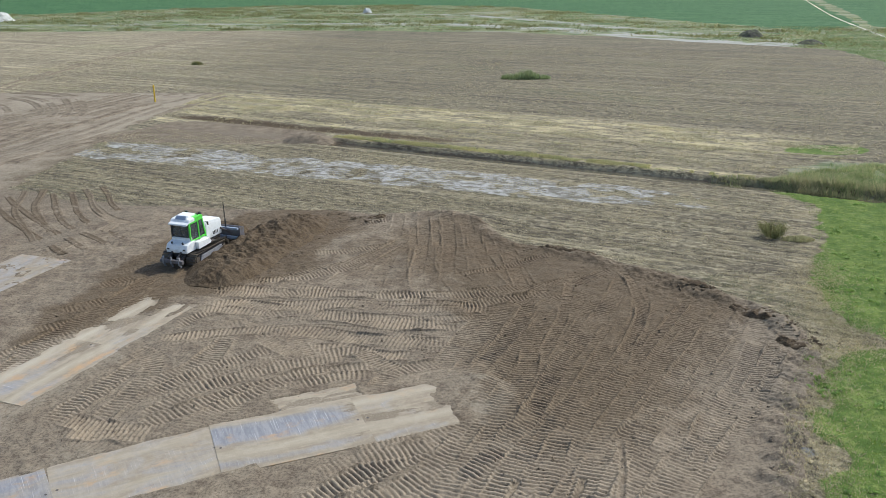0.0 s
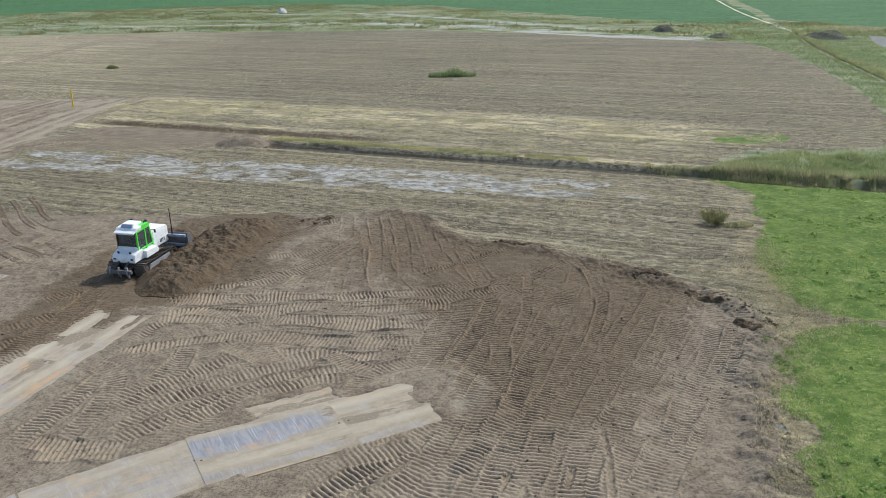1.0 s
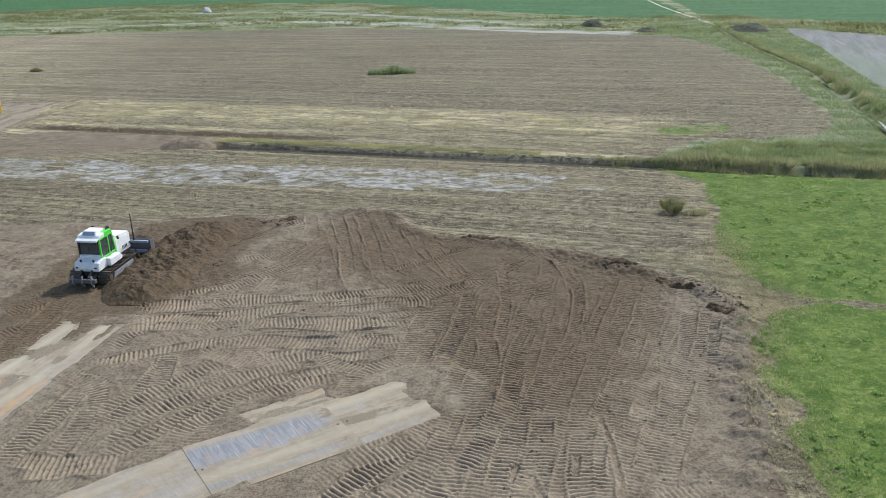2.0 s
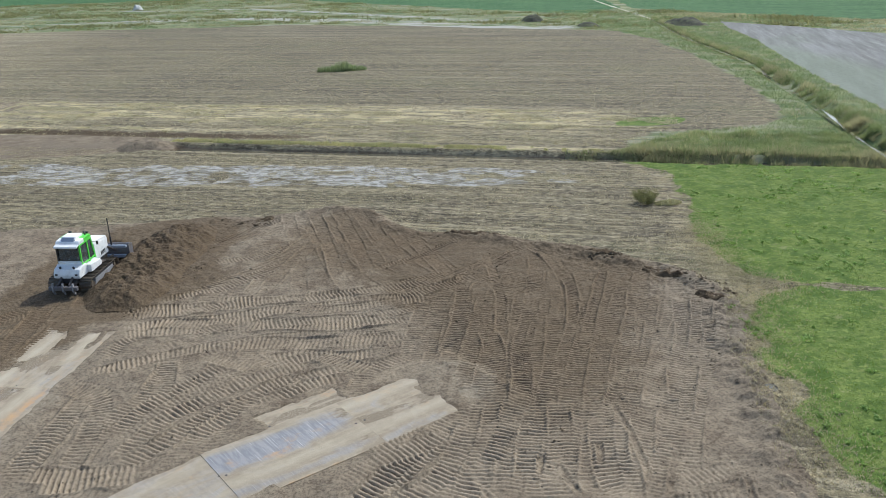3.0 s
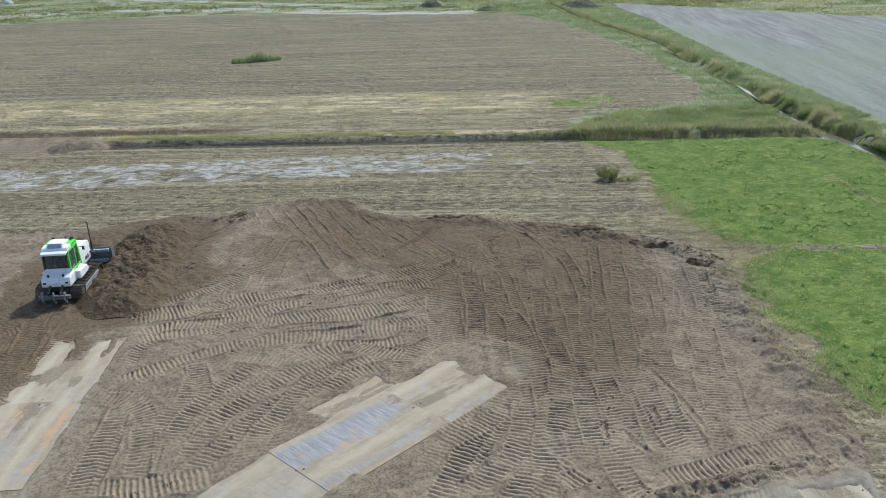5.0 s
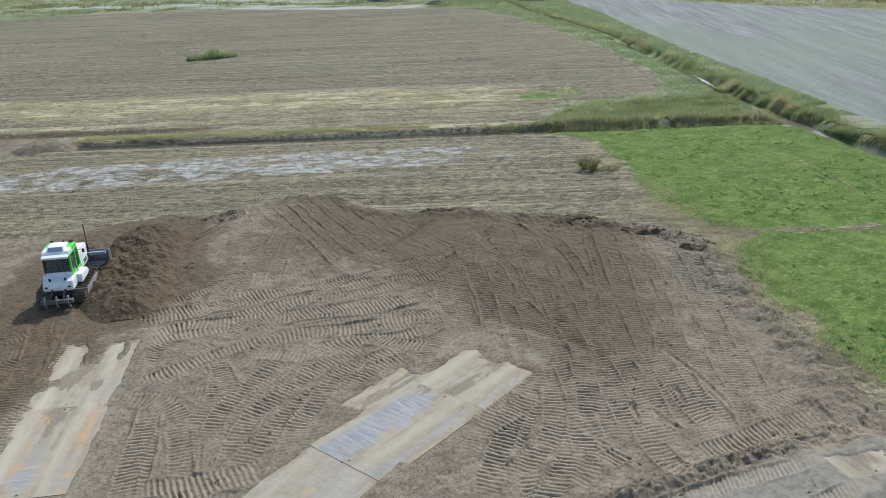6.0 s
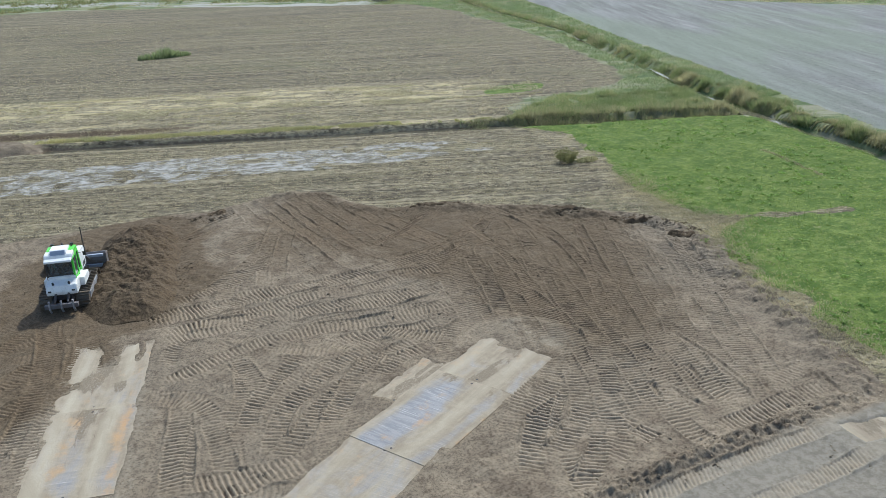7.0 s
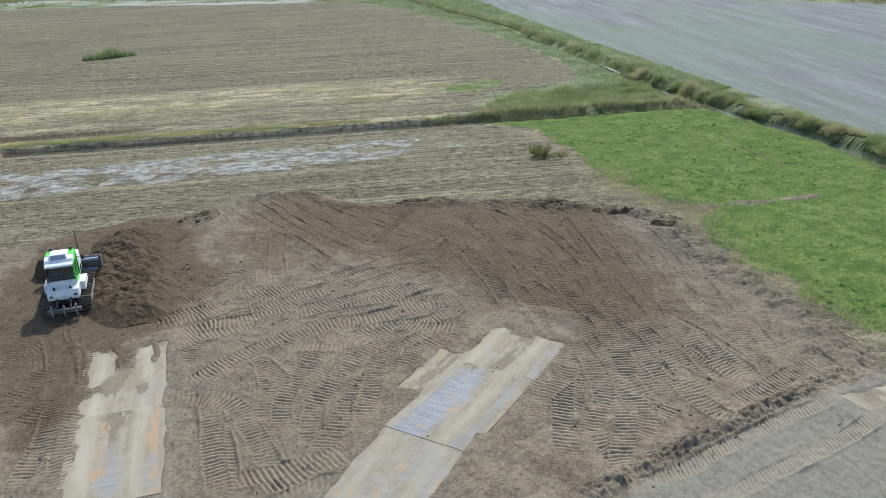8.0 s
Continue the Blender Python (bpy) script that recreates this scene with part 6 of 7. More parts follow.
    for sel, mat, nm, lb in ((~dry, REED, "ditch_reeds", "green reeds and rough grass along the boundary ditch"), (dry, REED_DRY, "ditch_dry_grass", "yellowed tall grass along the boundary ditch")):
        q = np.flatnonzero(sel)
        blades(nm, x[q], y[q], ground_height(x[q], y[q]), tall[q], wide[q], rng.uniform(0.2, 0.9, len(q)), mat, rng, lb, "reeds", bent=False)
    # low growth on the wide eastern verge
    n = 520000
    x, y = rng.uniform(30, 150, n), 64 + 236 * rng.random(n) ** 1.7
    d2, _ = to_line(x, y, DITCH2)
    keep = (signed(x, y, FIELD_NORTH) < -0.4 + vnoise(x, y, 3.0, 2, 40.0)) & (signed(x, y, TILLED) < 0) & (d2 > 0.8) & (d2 < 26 + 9 * vnoise(x, y, 6.0, 2)) & (vnoise(x, y, 3.0, 3, 12.0) > -0.45 + 1.3 * smooth(y, 200, 300) * rng.random(n)) & (across_row(x, y) > 82)
    x, y = x[keep], y[keep]
    dry = rng.random(len(x)) < np.clip(0.16 + 0.6 * vnoise(x, y, 5.0, 3, 61.0), 0, 0.8)
    tall = rng.uniform(0.08, 0.34, len(x)) * (1 + 0.9 * vnoise(x, y, 2.2, 3, 15.0))
    for sel, mat, nm, lb in ((~dry, VERGE, "verge_growth", "rough green growth on the verge"), (dry, REED_DRY, "dry_verge_growth", "bleached grass in the rough verge")):
        q = np.flatnonzero(sel)
        blades(nm, x[q], y[q], ground_height(x[q], y[q]), tall[q], rng.uniform(0.04, 0.09, len(q)) * np.clip(np.hypot(x[q], y[q]) / 90, 1, 2.2), rng.uniform(0.4, 1.3, len(q)), mat, rng, lb, "grass", bent=False)
    # northern verge, far off: clumps of scrub and weeds between bleached grass
    n = 9000
    cx, cy = rng.uniform(-330, 175, n), rng.uniform(215, 560, n)
    east_side = rng.random(n) < 0.25
    cx, cy = np.where(east_side, rng.uniform(138, 215, n), cx), np.where(east_side, rng.uniform(60, 300, n), cy)
    lines_d = np.minimum(to_line(cx, cy, SAND_LINE)[0], to_line(cx, cy, SAND_FAR)[0])
    keep = (signed(cx, cy, TILLED) < -1) & (signed(cx, cy, CROP_EAST) < -1) & (signed(cx, cy, FIELD_NORTH) < -3) & (signed(cx, cy, CROP_NORTH) < -2) & (vnoise(cx, cy, 14.0, 3, 5.0) > -0.35) & ((lines_d > 5) | (rng.random(n) < 0.15)) & (to_line(cx, cy, DITCH2)[0] > 5)
    cx, cy = cx[keep], cy[keep]
    kind = vnoise(cx, cy, 18.0, 3, 77.0) + rng.normal(0, 0.22, len(cx)) - 0.32 * (cx > 138)
    for low, high, mat, nm, lb, tall, per in ((0.12, 9, SHRUB, "far_scrub", "dark clumps of scrub and weeds in the far verge", 1.0, 42), (-0.2, 0.12, VERGE, "far_grass", "rough green grass in the far verge", 0.55, 34), (-9, -0.2, REED_DRY, "far_dry_grass", "bleached grass in the far verge", 0.5, 34)):
        q = np.flatnonzero((kind > low) & (kind <= high))
        size = rng.gamma(3.0, 0.55, len(q)) + 0.5
        px = np.repeat(cx[q], per) + rng.normal(0, 0.8, len(q) * per) * np.repeat(size, per) * 1.3
        py = np.repeat(cy[q], per) + rng.normal(0, 0.8, len(q) * per) * np.repeat(size, per) * 0.9
        ok = (signed(px, py, FIELD_NORTH) < -1.0) & (signed(px, py, CROP_NORTH) < 0) & (signed(px, py, CROP_EAST) < 0) & (signed(px, py, TILLED) < 0)
        px, py = px[ok], py[ok]
        hh = tall * rng.gamma(3.0, 0.15, len(px)) * (0.7 + 0.3 * np.repeat(size, per)[ok] / 2)
        blades(nm, px, py, ground_height(px, py), hh, rng.uniform(0.25, 0.7, len(px)), rng.uniform(0.5, 2.0, len(px)), mat, rng, lb, "scrub", bent=False)


build_ditch_plants()


def reed_clump(cx, cy, rx, ry, n, tall, label, seed, material=REED):
    rng = np.random.default_rng(seed)
    r, a = np.sqrt(rng.random(n)), rng.random(n) * 6.283
    x, y = cx + rx * r * np.cos(a), cy + ry * r * np.sin(a)
    h = tall * (1 - 0.6 * r**2) * rng.uniform(0.35, 1.1, n) * (1 + 0.8 * vnoise(x, y, 2.2, 2, seed))
    blades("reed_clump", x, y, ground_height(x, y), np.clip(h, 0.15, 9), rng.uniform(0.08, 0.2, n), rng.uniform(0.05, 0.45, n), material, rng, label, "reeds", "thing")


reed_clump(15.4, 153, 4.6, 1.6, 900, 1.35, "clump of tall green reeds standing alone in the stubble", 31, CLUMP)
reed_clump(-53, 181, 1.3, 1.0, 260, 1.1, "small dark weedy tuft in the stubble field", 32, SHRUB)


def bush(cx, cy):
    """A leggy shrub: stems that fork, and loose leaves round their ends."""
    rng = np.random.default_rng(40)
    root = new("bush")
    root.location = (cx, cy, float(ground_height(np.array([cx]), np.array([cy]))[0]))
    bm = bmesh.new()
    tips = []
    for _ in range(22):
        a, r = rng.random() * 6.283, rng.uniform(0.35, 0.95)
        base = Vector((0.30 * math.cos(a), 0.30 * math.sin(a), -0.05))
        fork = base + Vector((r * 0.45 * math.cos(a), r * 0.45 * math.sin(a), rng.uniform(0.20, 0.55)))
        rod(bm, base, fork, 0.020, 6, 0.014)
        for _ in range(3):
            b = a + rng.uniform(-0.8, 0.8)
            tip = fork + Vector((r * 0.45 * math.cos(b), r * 0.45 * math.sin(b), rng.uniform(0.15, 0.75)))
            rod(bm, fork, tip, 0.011, 5, 0.004)
            tips.append((fork, tip))
    part("stems", bm, TWIG, root)
    pts = []
    for fork, tip in tips:
        for t in rng.uniform(-0.3, 1.05, 30):
            pts.append(fork.lerp(tip, t) + Vector(rng.normal(0, 0.12, 3)))
    p = np.array([tuple(v) for v in pts])
    p[:, 2] = np.clip(p[:, 2], 0.03, 9)
    blades("crown", p[:, 0], p[:, 1], p[:, 2], rng.uniform(0.06, 0.13, len(p)), rng.uniform(0.03, 0.06, len(p)), rng.uniform(0.2, 1.2, len(p)), SHRUB, rng, parent=root)
    root.scale = (0.95, 0.95, 0.95)
    tagged(root, "leggy brown-green shrub at the edge of the stubble", "bush")


bush(24.2, 57.4)
reed_clump(25.8, 56.6, 1.2, 0.6, 420, 0.32, "low heap of dry straw-brown weeds beside the shrub", 33, REED_DRY)


def build_grass():
    rng = np.random.default_rng(51)
    n = 160000
    x, y = rng.uniform(12, 54, n), rng.uniform(14, 72, n)
    keep = (signed(x, y, GRASS_EDGE) > -0.4 + 0.6 * vnoise(x, y, 2.0, 2)) & (vnoise(x, y, 1.2, 3, 4.0) > -0.3)
    x, y = x[keep], y[keep]
    blades("grass_blades", x, y, ground_height(x, y), rng.uniform(0.03, 0.09, len(x)), rng.uniform(0.02, 0.06, len(x)), rng.uniform(0.4, 1.2, len(x)), GRASSBLADE, rng,
           "short young green grass on the meadow", "grass", bent=False)
    # broad-leaved weeds
    n = 1500
    x, y = rng.uniform(14, 50, n), rng.uniform(16, 66, n)
    keep = (signed(x, y, GRASS_EDGE) > 0.2) & (vnoise(x, y, 5.0, 3, 14.0) + 0.4 * vnoise(x, y, 1.2, 2, 3.0) > 0.15)
    x, y = x[keep], y[keep]
    ex, ey = along([(17.2, 33.2), (18.8, 36.6)], 12, rng, 0.9)
    x, y = np.concatenate([x, ex]), np.concatenate([y, ey])
    k = 14
    cx, cy = np.repeat(x, k), np.repeat(y, k)
    spread_r = np.repeat(rng.uniform(0.06, 0.32, len(x)), k)
    a = rng.random(len(cx)) * 6.283
    r = np.sqrt(rng.random(len(cx))) * spread_r
    px, py = cx + r * np.cos(a), cy + r * np.sin(a)
    blades("weeds", px, py, ground_height(px, py) + 0.03, rng.uniform(0.04, 0.11, len(px)), rng.uniform(0.06, 0.14, len(px)), rng.uniform(0.9, 2.4, len(px)), WEED, rng,
           "dark broad-leaved weeds in the grass", "weeds")


def build_straw():
    rng = np.random.default_rng(61)
    # stubs stand in rows; loose straw lies between
    n = 170000
    s, w = rng.uniform(-80, 10, n), rng.uniform(36, 76, n)
    w = np.round(w / 0.75) * 0.75 + rng.normal(0, 0.10, n)
    x, y = s * RU[0] + w * RV[0], s * RU[1] + w * RV[1]
    keep = (signed(x, y, SOIL_EDGE) < -0.2) & (signed(x, y, GRASS_EDGE) < 0.4) & (signed(x, y, BARE_WEST) < 0) & (vnoise(x, y, 2.0, 3, 2.0) > -0.25) & (np.hypot(x, y) < 110)
    x, y = x[keep], y[keep]
    blades("stubble", x, y, ground_height(x, y), rng.uniform(0.03, 0.12, len(x)), rng.uniform(0.03, 0.07, len(x)), rng.uniform(0.8, 3.5, len(x)), STRAW, rng,
           "cut maize stubble and loose straw in rows", "stubble", bent=False)
    # tufts and stubs all over the northern field
    n = 120000
    s, w = -160 + 178 * rng.random(n), 83 + 130 * rng.random(n) ** 1.4
    w = np.round(w / 0.75) * 0.75 + rng.normal(0, 0.16, n)
    x, y = s * RU[0] + w * RV[0], s * RU[1] + w * RV[1]
    keep = (signed(x, y, FIELD_NORTH) > 0.5) & (signed(x, y, FILLED) < 0) & (signed(x, y, BARE_WEST) < 0) & (vnoise(x, y, 3.0, 3, 22.0) > -0.3) & (np.hypot((x - 41.8) / 5.2, (y - 88.4) / 3.4) > 1)
    x, y = x[keep], y[keep]
    live = rng.random(len(x)) < 0.15
    for sel, mat, nm, lb in ((~live, STRAW, "far_stubble", "cut stubble in rows on the northern field"), (live, SHRUB, "field_weeds", "small drab weeds between the rows of stubble")):
        q = np.flatnonzero(sel)
        blades(nm, x[q], y[q], ground_height(x[q], y[q]), rng.uniform(0.05, 0.17, len(q)), rng.uniform(0.05, 0.16, len(q)), rng.uniform(0.5, 2.5, len(q)), mat, rng, lb, "stubble", bent=False)
    n = 150000
    s, w = rng.uniform(-95, 0, n), rng.uniform(85, 106, n)
    x, y = s * RU[0] + w * RV[0], s * RU[1] + w * RV[1]
    keep = (vnoise(s * 0.28, w, 1.7, 4, 7.0) + 0.25 * vnoise(s, w, 0.8, 2, 3.0) + 0.22 * smooth(w, 90, 94) > 0.34) & (w < 105 + 1.5 * vnoise(s, w * 0, 9.0, 2)) & (signed(x, y, FILLED) < 0) & (signed(x, y, BARE_WEST) < 0)
    x, y = x[keep], y[keep]
    blades("straw_litter", x, y, ground_height(x, y), rng.uniform(0.04, 0.14, len(x)), rng.uniform(0.06, 0.18, len(x)), rng.uniform(1.5, 5.0, len(x)), LITTER, rng,
           "bright straw litter in streaks across the field", "straw", bent=False)
    n = 15000
    x, y = along([(13.0, 21.5), (13.2, 24), (14.4, 27), (15.2, 29.6), (15.6, 31.6), (17.6, 34.6), (19.8, 38), (22.8, 39), (21.4, 42), (22.6, 46), (25, 51)], n, rng, 1.1)
    keep = signed(x, y, SOIL_EDGE) < 0.9
    sx, sy = along([(39.8, 49.3), (38.5, 45.6), (36.9, 41.5)], 900, rng, 0.14)
    x, y = np.concatenate([x[keep], sx]), np.concatenate([y[keep], sy])
    blades("edge_straw", x, y, ground_height(x, y), rng.uniform(0.03, 0.12, len(x)), rng.uniform(0.02, 0.05, len(x)), rng.uniform(0.6, 2.6, len(x)), STRAW, rng,
           "dry chaff between the soil and the grass", "straw")


build_grass()
build_straw()


# ---- marker post ----
def marker_post(cx, cy):
    root = new("marker_post")
    root.location = (cx, cy, 0)
    bm = bmesh.new()
    rod(bm, (0, 0, -0.2), (0, 0, 2.3), 0.12, 10, 0.10)
    part("pole", bm, YELLOW, root)
    bm = bmesh.new()
    rod(bm, (0, 0, 2.3), (0, 0, 2.44), 0.17, 10, 0.15)
    rod(bm, (0, 0, 2.44), (0, 0, 2.62), 0.08, 10, 0.05)
    part("cap", bm, YELLOW, root)
    tagged(root, "yellow marker post standing in the bare field", "post")


marker_post(-44, 126.3)


# ---- bulldozer ----
def side_pair(make):
    for sx in (-1, 1):
        make(sx)


def bulldozer(m):
    root = new("bulldozer")

    def p(name, bm, mat, label="", parent=None):
        return part(name, bm, mat, parent or root, label)

    # crawler tracks
    ya, yb, zc, r = -1.55, 1.50, 0.46, 0.40
    straight = yb - ya
    length = 2 * straight + 2 * math.pi * r
    shoes = 40
    bm = bmesh.new()
    box(bm, 0, 0, 0, 0.72, 0.185, 0.03)
    box(bm, 0, 0.06, 0.045, 0.72, 0.025, 0.07)
    box(bm, 0, -0.02, -0.04, 0.20, 0.15, 0.05)
    shoe_mesh = bpy.data.meshes.new("track_shoe")
    bm.to_mesh(shoe_mesh)
    bm.free()
    shoe_mesh.materials.append(TRACKSTEEL)

    def crawler(sx):
        tx = sx * 0.97
        bm = bmesh.new()
        outline = [(ya - 0.05, zc - 0.26), (yb + 0.05, zc - 0.26), (yb + 0.2, zc), (yb, zc + 0.20), (ya, zc + 0.20), (ya - 0.2, zc)]
        prism(bm, outline, tx - 0.20, tx + 0.20, 0.03)
        frame_ob = p("track_frame", bm, DARKSTEEL, "muddy dark steel track frame")
        bm = bmesh.new()
        prism(bm, [(ya + 0.25, 0.28), (yb - 0.15, 0.28), (yb - 0.3, 0.62), (ya + 0.45, 0.62)], tx + sx * 0.205, tx + sx * 0.30, 0.02)
        p("roller_guard", bm, WORNSTEEL, "worn grey roller guard", frame_ob)
        for k in range(6):
            bm = bmesh.new()
            yk = ya + 0.35 + k * (straight - 0.7) / 5
            rod(bm, (tx - 0.26, yk, 0.19), (tx + 0.26, yk, 0.19), 0.12, 14)
            p("track_roller", bm, TRACKSTEEL, "", frame_ob)
        bm = bmesh.new()
        rod(bm, (tx - 0.14, ya, zc), (tx + 0.14, ya, zc), r - 0.06, 22)
        rod(bm, (tx - 0.30, ya, zc), (tx + 0.30, ya, zc), 0.20, 16)
        p("sprocket", bm, TRACKSTEEL, "", frame_ob)
        bm = bmesh.new()
        rod(bm, (tx - 0.11, yb, zc), (tx + 0.11, yb, zc), r - 0.05, 22)
        rod(bm, (tx - 0.28, yb, zc), (tx + 0.28, yb, zc), 0.13, 14)
        p("idler", bm, TRACKSTEEL, "", frame_ob)
        for k in range(shoes):
            d = k * length / shoes
            if d < straight:
                y, z, a = ya + d, zc + r, 0.0
            elif d < straight + math.pi * r:
                t = (d - straight) / r
                y, z, a = yb + r * math.sin(t), zc + r * math.cos(t), -t
            elif d < 2 * straight + math.pi * r:
                y, z, a = yb - (d - straight - math.pi * r), zc - r, math.pi
            else:
                t = (d - 2 * straight - math.pi * r) / r
                y, z, a = ya - r * math.sin(t), zc - r * math.cos(t), math.pi - t
            ob = new("track_shoe", shoe_mesh)
            ob.parent = root
            ob.matrix_local = Matrix.Translation((tx, y, z)) @ Matrix.Rotation(a, 4, "X")

    side_pair(crawler)
    # hull and platform
    bm = bmesh.new()
    prism(bm, [(-1.75, 0.55), (2.1, 0.5), (2.25, 0.8), (2.1, 1.12), (-1.75, 1.12)], -0.50, 0.50, 0.05)
    p("hull", bm, DARKSTEEL, "mud-caked dark steel hull")

    def fender(sx):
        bm = bmesh.new()
        prism(bm, [(-1.05, 1.02), (0.25, 1.02), (0.40, 1.16), (0.18, 1.44), (-1.05, 1.52)], sx * 0.50, sx * 1.08, 0.05)
        p("fender", bm, WHITE, "white side tank over the track")
        bm = bmesh.new()
        box(bm, sx * 0.86, 0.62, 1.04, 0.42, 0.42, 0.05, 0.01)
        p("step", bm, DARKSTEEL)

    side_pair(fender)
    # rear tank
    bm = bmesh.new()
    prism(bm, [(-2.02, 0.98), (-1.0, 0.98), (-1.0, 1.62), (-1.42, 1.66), (-1.92, 1.52), (-2.06, 1.20)], -0.82, 0.82, 0.07)
    tank = p("rear_tank", bm, WHITE, "white rear fuel tank")
    for sx in (-1, 1):
        bm = bmesh.new()
        rod(bm, (sx * 0.42, -1.82, 1.56), (sx * 0.42, -1.86, 1.68), 0.06, 12)
        p("filler_cap", bm, BLACK, "", tank)
        bm = bmesh.new()
        box(bm, sx * 0.62, -2.06, 1.25, 0.16, 0.04, 0.10, 0.015)
        p("rear_light", bm, BLACK, "", tank)
    # bonnet
    bm = bmesh.new()
    prism(bm, [(0.30, 1.08), (2.28, 1.02), (2.34, 2.02), (2.18, 2.20), (0.30, 2.46)], -0.60, 0.60, 0.06)
    hood = p("bonnet", bm, WHITE, "white sloping engine bonnet")
    for sx in (-1, 1):
        bm = bmesh.new()
        prism(bm, [(0.55, 1.22), (2.08, 1.16), (2.12, 1.90), (2.04, 2.02), (0.55, 2.24)], sx * 0.60, sx * 0.63, 0.012)
        p("side_panel", bm, WHITE, "", hood)
        for k in range(4):
            bm = bmesh.new()
            box(bm, sx * 0.635, 1.25 + k * 0.16, 1.36, 0.015, 0.09, 0.24)
            p("vent", bm, BLACK, "", hood)
    bm = bmesh.new()
    box(bm, 0, 2.34, 1.46, 0.98, 0.05, 0.74, 0.02)
    p("grille", bm, BLACK, "black radiator grille", hood)
    for k in range(6):
        bm = bmesh.new()
        box(bm, 0, 2.375, 1.17 + k * 0.115, 0.84, 0.02, 0.024)
        p("grille_bar", bm, DARKSTEEL, "", hood)
    bm = bmesh.new()
    rod(bm, (-0.30, 1.35, 2.2), (-0.30, 1.35, 2.66), 0.055, 14)
    rod(bm, (-0.30, 1.35, 2.64), (-0.30, 1.28, 2.78), 0.055, 14)
    p("exhaust_pipe", bm, BLACK, "black exhaust pipe")
    # cab
    cab = new("cab")
    cab.parent = root
    cab["label"] = "white and green operator cab with dark windows"
    z0, z1 = 1.45, 2.86
    bm = bmesh.new()
    box(bm, 0, -0.48, 1.36, 1.46, 1.70, 0.26, 0.04)
    part("cab_floor", bm, WHITE, cab)
    bm = bmesh.new()
    prism(bm, [(-1.40, 1.49), (-1.20, 1.49), (-1.20, 1.90), (-1.40, 1.84)], -0.74, 0.74, 0.03)
    part("rear_wall", bm, WHITE, cab)
    posts = [(-1.34, -1.30), (-0.42, -0.42), (0.30, 0.08)]
    for sx in (-1, 1):
        for k, (yl, yh) in enumerate(posts):
            bm = bmesh.new()
            prism(bm, [(yl - 0.06, z0), (yl + 0.06, z0), (yh + 0.06, z1), (yh - 0.06, z1)], sx * 0.66, sx * 0.76, 0.015)
            part("pillar", bm, GREEN if sx > 0 or k == 2 else BLACK, cab, "bright green cab pillar" if sx > 0 or k == 2 else "black cab pillar")
        bm = bmesh.new()
        box(bm, sx * 0.71, -0.50, 1.62, 0.09, 1.62, 0.10, 0.02)
        part("door_sill", bm, GREEN if sx > 0 else BLACK, cab)
        bm = bmesh.new()
        box(bm, sx * 0.71, -0.62, z1 - 0.03, 0.09, 1.42, 0.10, 0.02)
        part("roof_rail", bm, GREEN if sx > 0 else WHITE, cab)
        bm = bmesh.new()
        prism(bm, [(-1.27, 1.66), (-0.48, 1.66), (-0.48, z1 - 0.06), (-1.24, z1 - 0.06)], sx * 0.705, sx * 0.715)
        part("side_window", bm, GLASS, cab, "dark tinted side window")
        bm = bmesh.new()
        prism(bm, [(-0.36, 1.66), (0.22, 1.66), (0.04, z1 - 0.06), (-0.36, z1 - 0.06)], sx * 0.705, sx * 0.715)
        part("door_window", bm, GLASS, cab, "dark tinted door window")
        bm = bmesh.new()
        rod(bm, (sx * 0.80, -0.30, 1.7), (sx * 0.80, -0.30, 2.35), 0.018, 8)
        part("grab_rail", bm, BLACK, cab)
        bm = bmesh.new()
        rod(bm, (sx * 0.76, 0.12, 2.55), (sx * 1.02, 0.22, 2.55), 0.014, 6)
        box(bm, sx * 1.04, 0.22, 2.45, 0.14, 0.03, 0.24, 0.01)
        part("mirror", bm, BLACK, cab)
    bm = bmesh.new()
    prism(bm, [(-1.33, 1.92), (-1.32, 1.92), (-1.285, z1 - 0.10), (-1.295, z1 - 0.10)], -0.64, 0.64)
    part("rear_window", bm, GLASS, cab, "dark tinted rear window")
    for yy, zz, tall in ((-1.31, z1 - 0.06, 0.09), (-1.33, 1.90, 0.06)):
        bm = bmesh.new()
        box(bm, 0, yy, zz, 1.36, 0.07, tall, 0.015)
        part("rear_window_rail", bm, BLACK, cab)
    bm = bmesh.new()
    prism(bm, [(0.30, 1.60), (0.31, 1.60), (0.09, z1 - 0.06), (0.08, z1 - 0.06)], -0.66, 0.66)
    part("windscreen", bm, GLASS, cab, "dark tinted windscreen")
    bm = bmesh.new()
    rod(bm, (0.1, -1.36, 2.0), (-0.25, -1.34, 2.6), 0.012, 6)
    part("wiper", bm, BLACK, cab)
    # seat and console behind the glass
    bm = bmesh.new()
    box(bm, 0, -0.58, 1.72, 0.52, 0.50, 0.16, 0.05)
    part("seat", bm, SEAT, cab)
    bm = bmesh.new()
    box(bm, 0, -0.84, 2.08, 0.50, 0.14, 0.66, 0.06)
    part("seat_back", bm, SEAT, cab)
    bm = bmesh.new()
    box(bm, 0, 0.02, 1.75, 0.8, 0.22, 0.42, 0.04)
    part("console", bm, SEAT, cab)
    # roof
    bm = bmesh.new()
    prism(bm, [(-0.70, z1), (0.20, z1), (0.24, z1 + 0.08), (0.08, z1 + 0.24), (-0.70, z1 + 0.26)], -0.74, 0.74, 0.05)
    part("roof_front", bm, GREEN, cab, "bright green front half of the roof")
    bm = bmesh.new()
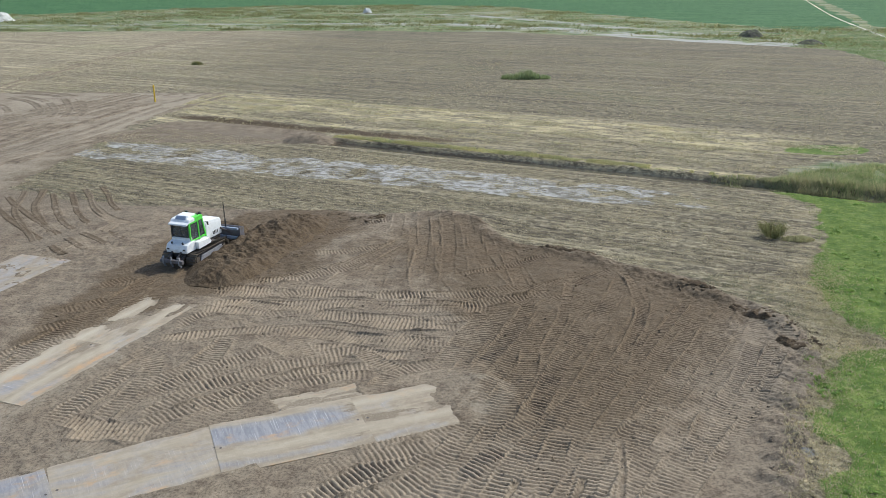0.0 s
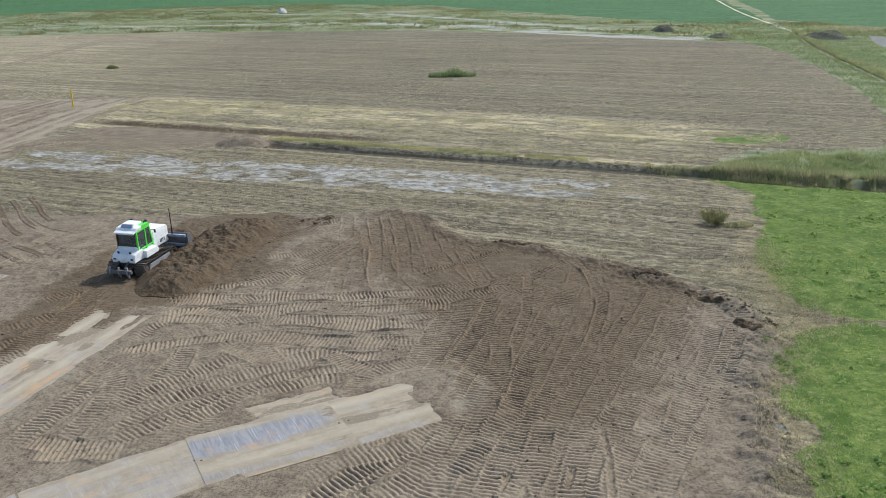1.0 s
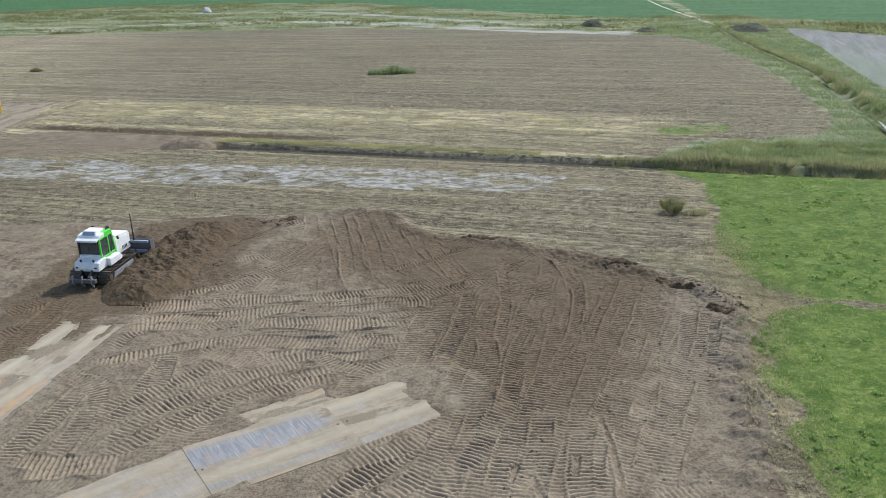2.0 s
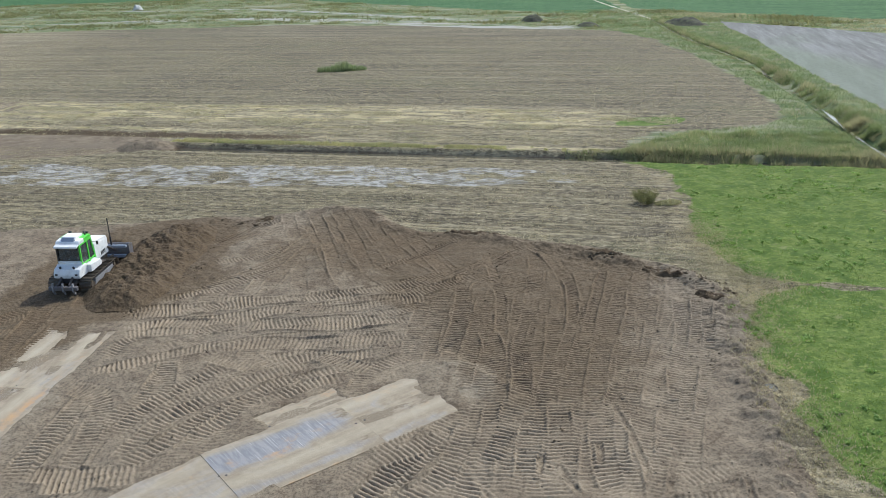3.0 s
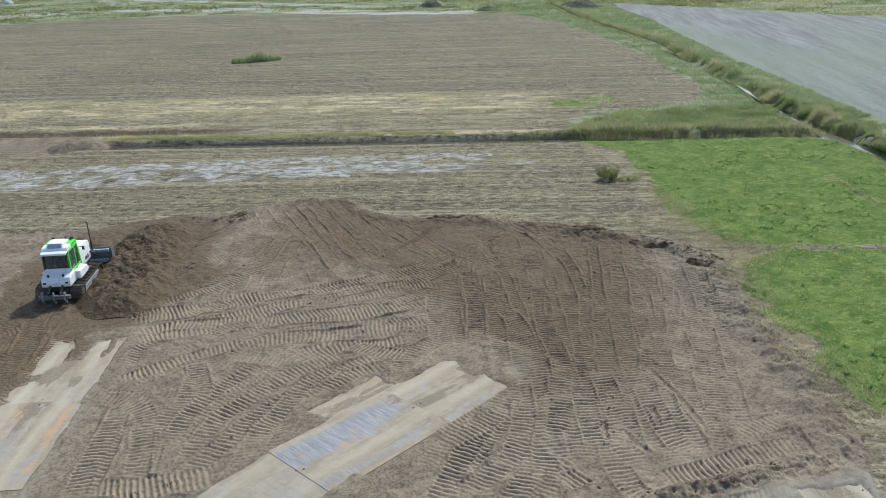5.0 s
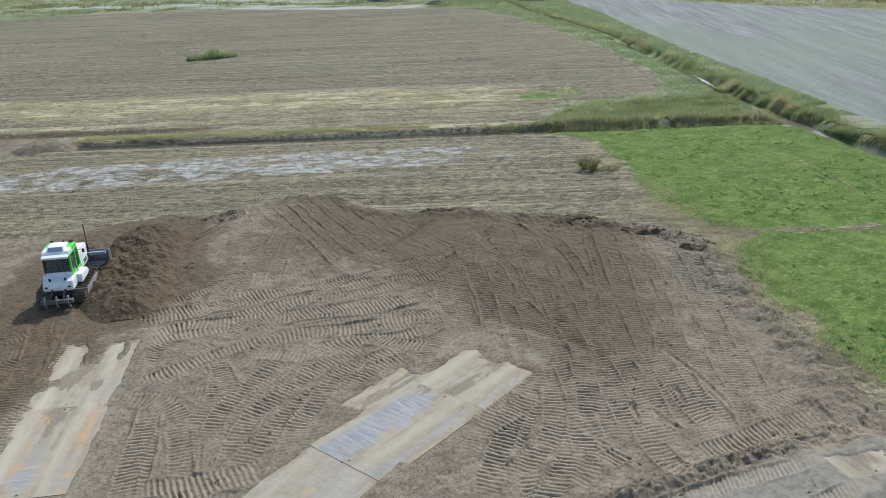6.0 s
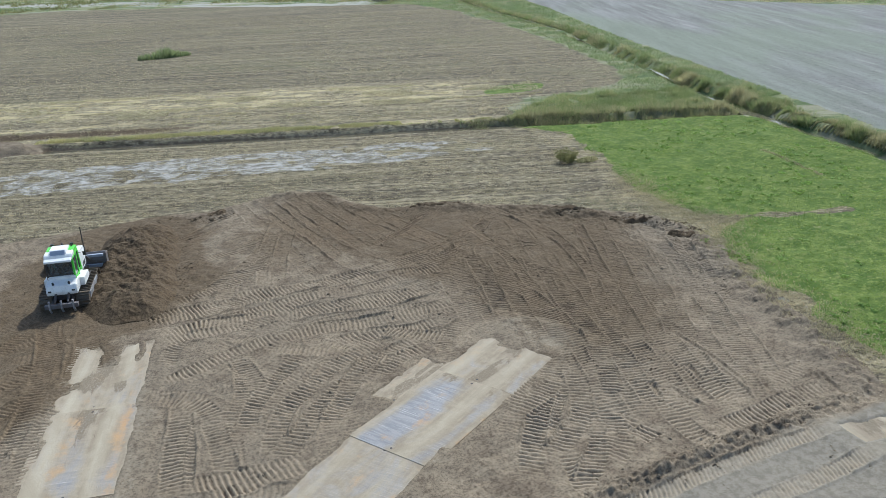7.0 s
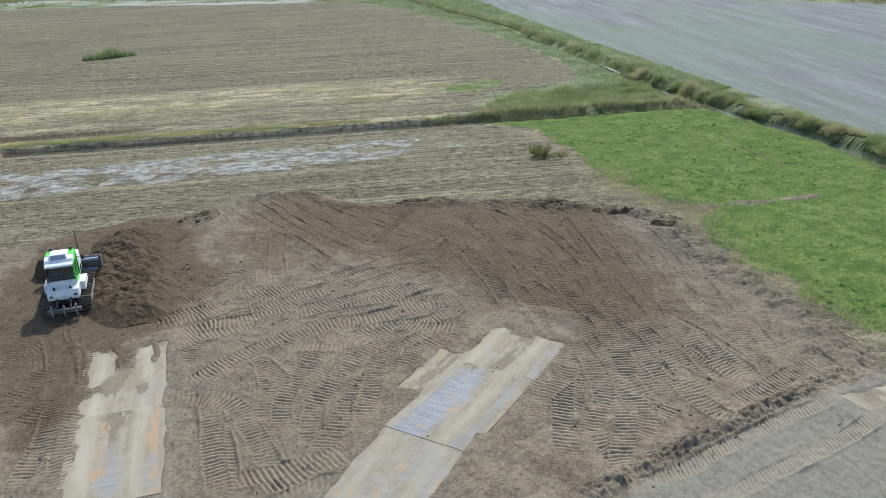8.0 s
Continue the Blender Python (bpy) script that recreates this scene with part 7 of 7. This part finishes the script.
    prism(bm, [(-1.34, z1), (-0.69, z1), (-0.69, z1 + 0.262), (-1.20, z1 + 0.22), (-1.34, z1 + 0.10)], -0.745, 0.745, 0.05)
    part("roof_rear", bm, WHITE, cab, "white rear half of the roof")
    bm = bmesh.new()
    prism(bm, [(-1.64, z1 - 0.10), (-1.30, z1 - 0.02), (-1.30, z1 + 0.09), (-1.62, z1 + 0.01)], -0.72, 0.72, 0.03)
    part("rear_visor", bm, WHITE, cab, "white visor over the rear window")
    bm = bmesh.new()
    prism(bm, [(-1.16, z1 + 0.20), (-0.18, z1 + 0.22), (-0.22, z1 + 0.40), (-0.95, z1 + 0.42), (-1.16, z1 + 0.30)], -0.46, 0.46, 0.06)
    part("air_conditioner", bm, WHITE, cab, "white air-conditioning box on the roof")
    bm = bmesh.new()
    prism(bm, [(-1.24, z1 + 0.21), (-1.17, z1 + 0.21), (-1.00, z1 + 0.41), (-1.08, z1 + 0.42)], -0.38, 0.38, 0.01)
    part("intake_grille", bm, BLUEGREY, cab, "blue-grey intake grille")
    for sx in (-1, 1):
        bm = bmesh.new()
        box(bm, sx * 0.52, 0.16, z1 + 0.29, 0.18, 0.12, 0.13, 0.02)
        part("work_light", bm, BLACK, cab)
    bm = bmesh.new()
    rod(bm, (0.55, -0.1, z1 + 0.22), (0.55, -0.1, z1 + 0.36), 0.05, 12)
    part("beacon", bm, DARKSTEEL, cab)
    # ripper at the back
    rip = new("ripper")
    rip.parent = root
    rip["label"] = "dark rear ripper with worn grey shanks"
    bm = bmesh.new()
    box(bm, 0, -2.62, 0.62, 1.75, 0.22, 0.24, 0.03)
    part("tool_bar", bm, BLADESTEEL, rip)
    for sx in (-1, 1):
        bm = bmesh.new()
        prism(bm, [(-2.62, 0.52), (-1.80, 0.66), (-1.80, 0.80), (-2.62, 0.72)], sx * 0.44, sx * 0.56, 0.02)
        part("lower_link", bm, DARKSTEEL, rip)
        bm = bmesh.new()
        rod(bm, (sx * 0.34, -1.9, 1.12), (sx * 0.34, -2.55, 0.78), 0.065, 12)
        rod(bm, (sx * 0.34, -2.2, 0.96), (sx * 0.34, -2.6, 0.74), 0.04, 12)
        part("lift_cylinder", bm, DARKSTEEL, rip)
    for x in (-0.62, 0.0, 0.62):
        bm = bmesh.new()
        prism(bm, [(-2.74, 0.95), (-2.60, 0.95), (-2.62, 0.50), (-2.50, 0.24), (-2.56, 0.18), (-2.76, 0.46)], x - 0.045, x + 0.045, 0.012)
        part("shank", bm, WORNSTEEL, rip, "worn grey ripper shank")
    # blade
    blade = new("blade")
    blade.parent = root
    blade["label"] = "dark curved dozer blade with a mast"
    bm = bmesh.new()
    outer = [(3.10 + 0.34 * (2 * t - 1) ** 2, 0.10 + 1.10 * t) for t in np.linspace(0, 1, 9)]
    inner = [(y - 0.06, z) for y, z in reversed(outer)]
    prism(bm, outer + inner, -1.58, 1.58)
    part("mouldboard", bm, BLADESTEEL, blade)
    bm = bmesh.new()
    box(bm, 0, 3.45, 0.12, 3.16, 0.05, 0.20, 0.01)
    part("cutting_edge", bm, WORNSTEEL, blade)
    bm = bmesh.new()
    box(bm, 0, 2.98, 1.12, 2.9, 0.16, 0.16, 0.02)
    box(bm, 0, 2.96, 0.45, 2.7, 0.18, 0.20, 0.02)
    part("stiffener", bm, BLUEGREY, blade, "dusty grey-blue blade stiffeners")
    for sx in (-1, 1):
        bm = bmesh.new()
        prism(bm, [(2.95, 0.10), (3.52, 0.06), (3.50, 1.18), (2.98, 1.26)], sx * 1.56, sx * 1.62, 0.01)
        part("end_plate", bm, BLADESTEEL, blade)
        bm = bmesh.new()
        prism(bm, [(0.3, 0.42), (2.95, 0.36), (2.95, 0.56), (0.3, 0.60)], sx * 0.40, sx * 0.54, 0.02)
        part("push_arm", bm, DARKSTEEL, blade)
        bm = bmesh.new()
        rod(bm, (sx * 0.68, 2.05, 1.45), (sx * 0.68, 2.5, 1.18), 0.065, 12)
        rod(bm, (sx * 0.68, 2.4, 1.24), (sx * 0.68, 2.98, 0.9), 0.035, 12)
        part("lift_cylinder", bm, DARKSTEEL, blade)
    bm = bmesh.new()
    rod(bm, (0.45, 3.02, 1.15), (0.45, 3.02, 1.75), 0.055, 12)
    rod(bm, (0.45, 3.02, 1.7), (0.45, 3.02, 3.05), 0.03, 10)
    part("mast", bm, BLACK, blade, "thin black receiver mast")
    bm = bmesh.new()
    rod(bm, (0.45, 3.02, 2.0), (0.45, 3.02, 2.35), 0.05, 10)
    part("mast_clamp", bm, TRACKSTEEL, blade)
    root.matrix_world = m
    tagged(root, "white and green crawler bulldozer with muddy tracks and dark blade", "bulldozer")


bulldozer(pose(-16.95, 53.4, 0.09, 2.5, 0, -20))
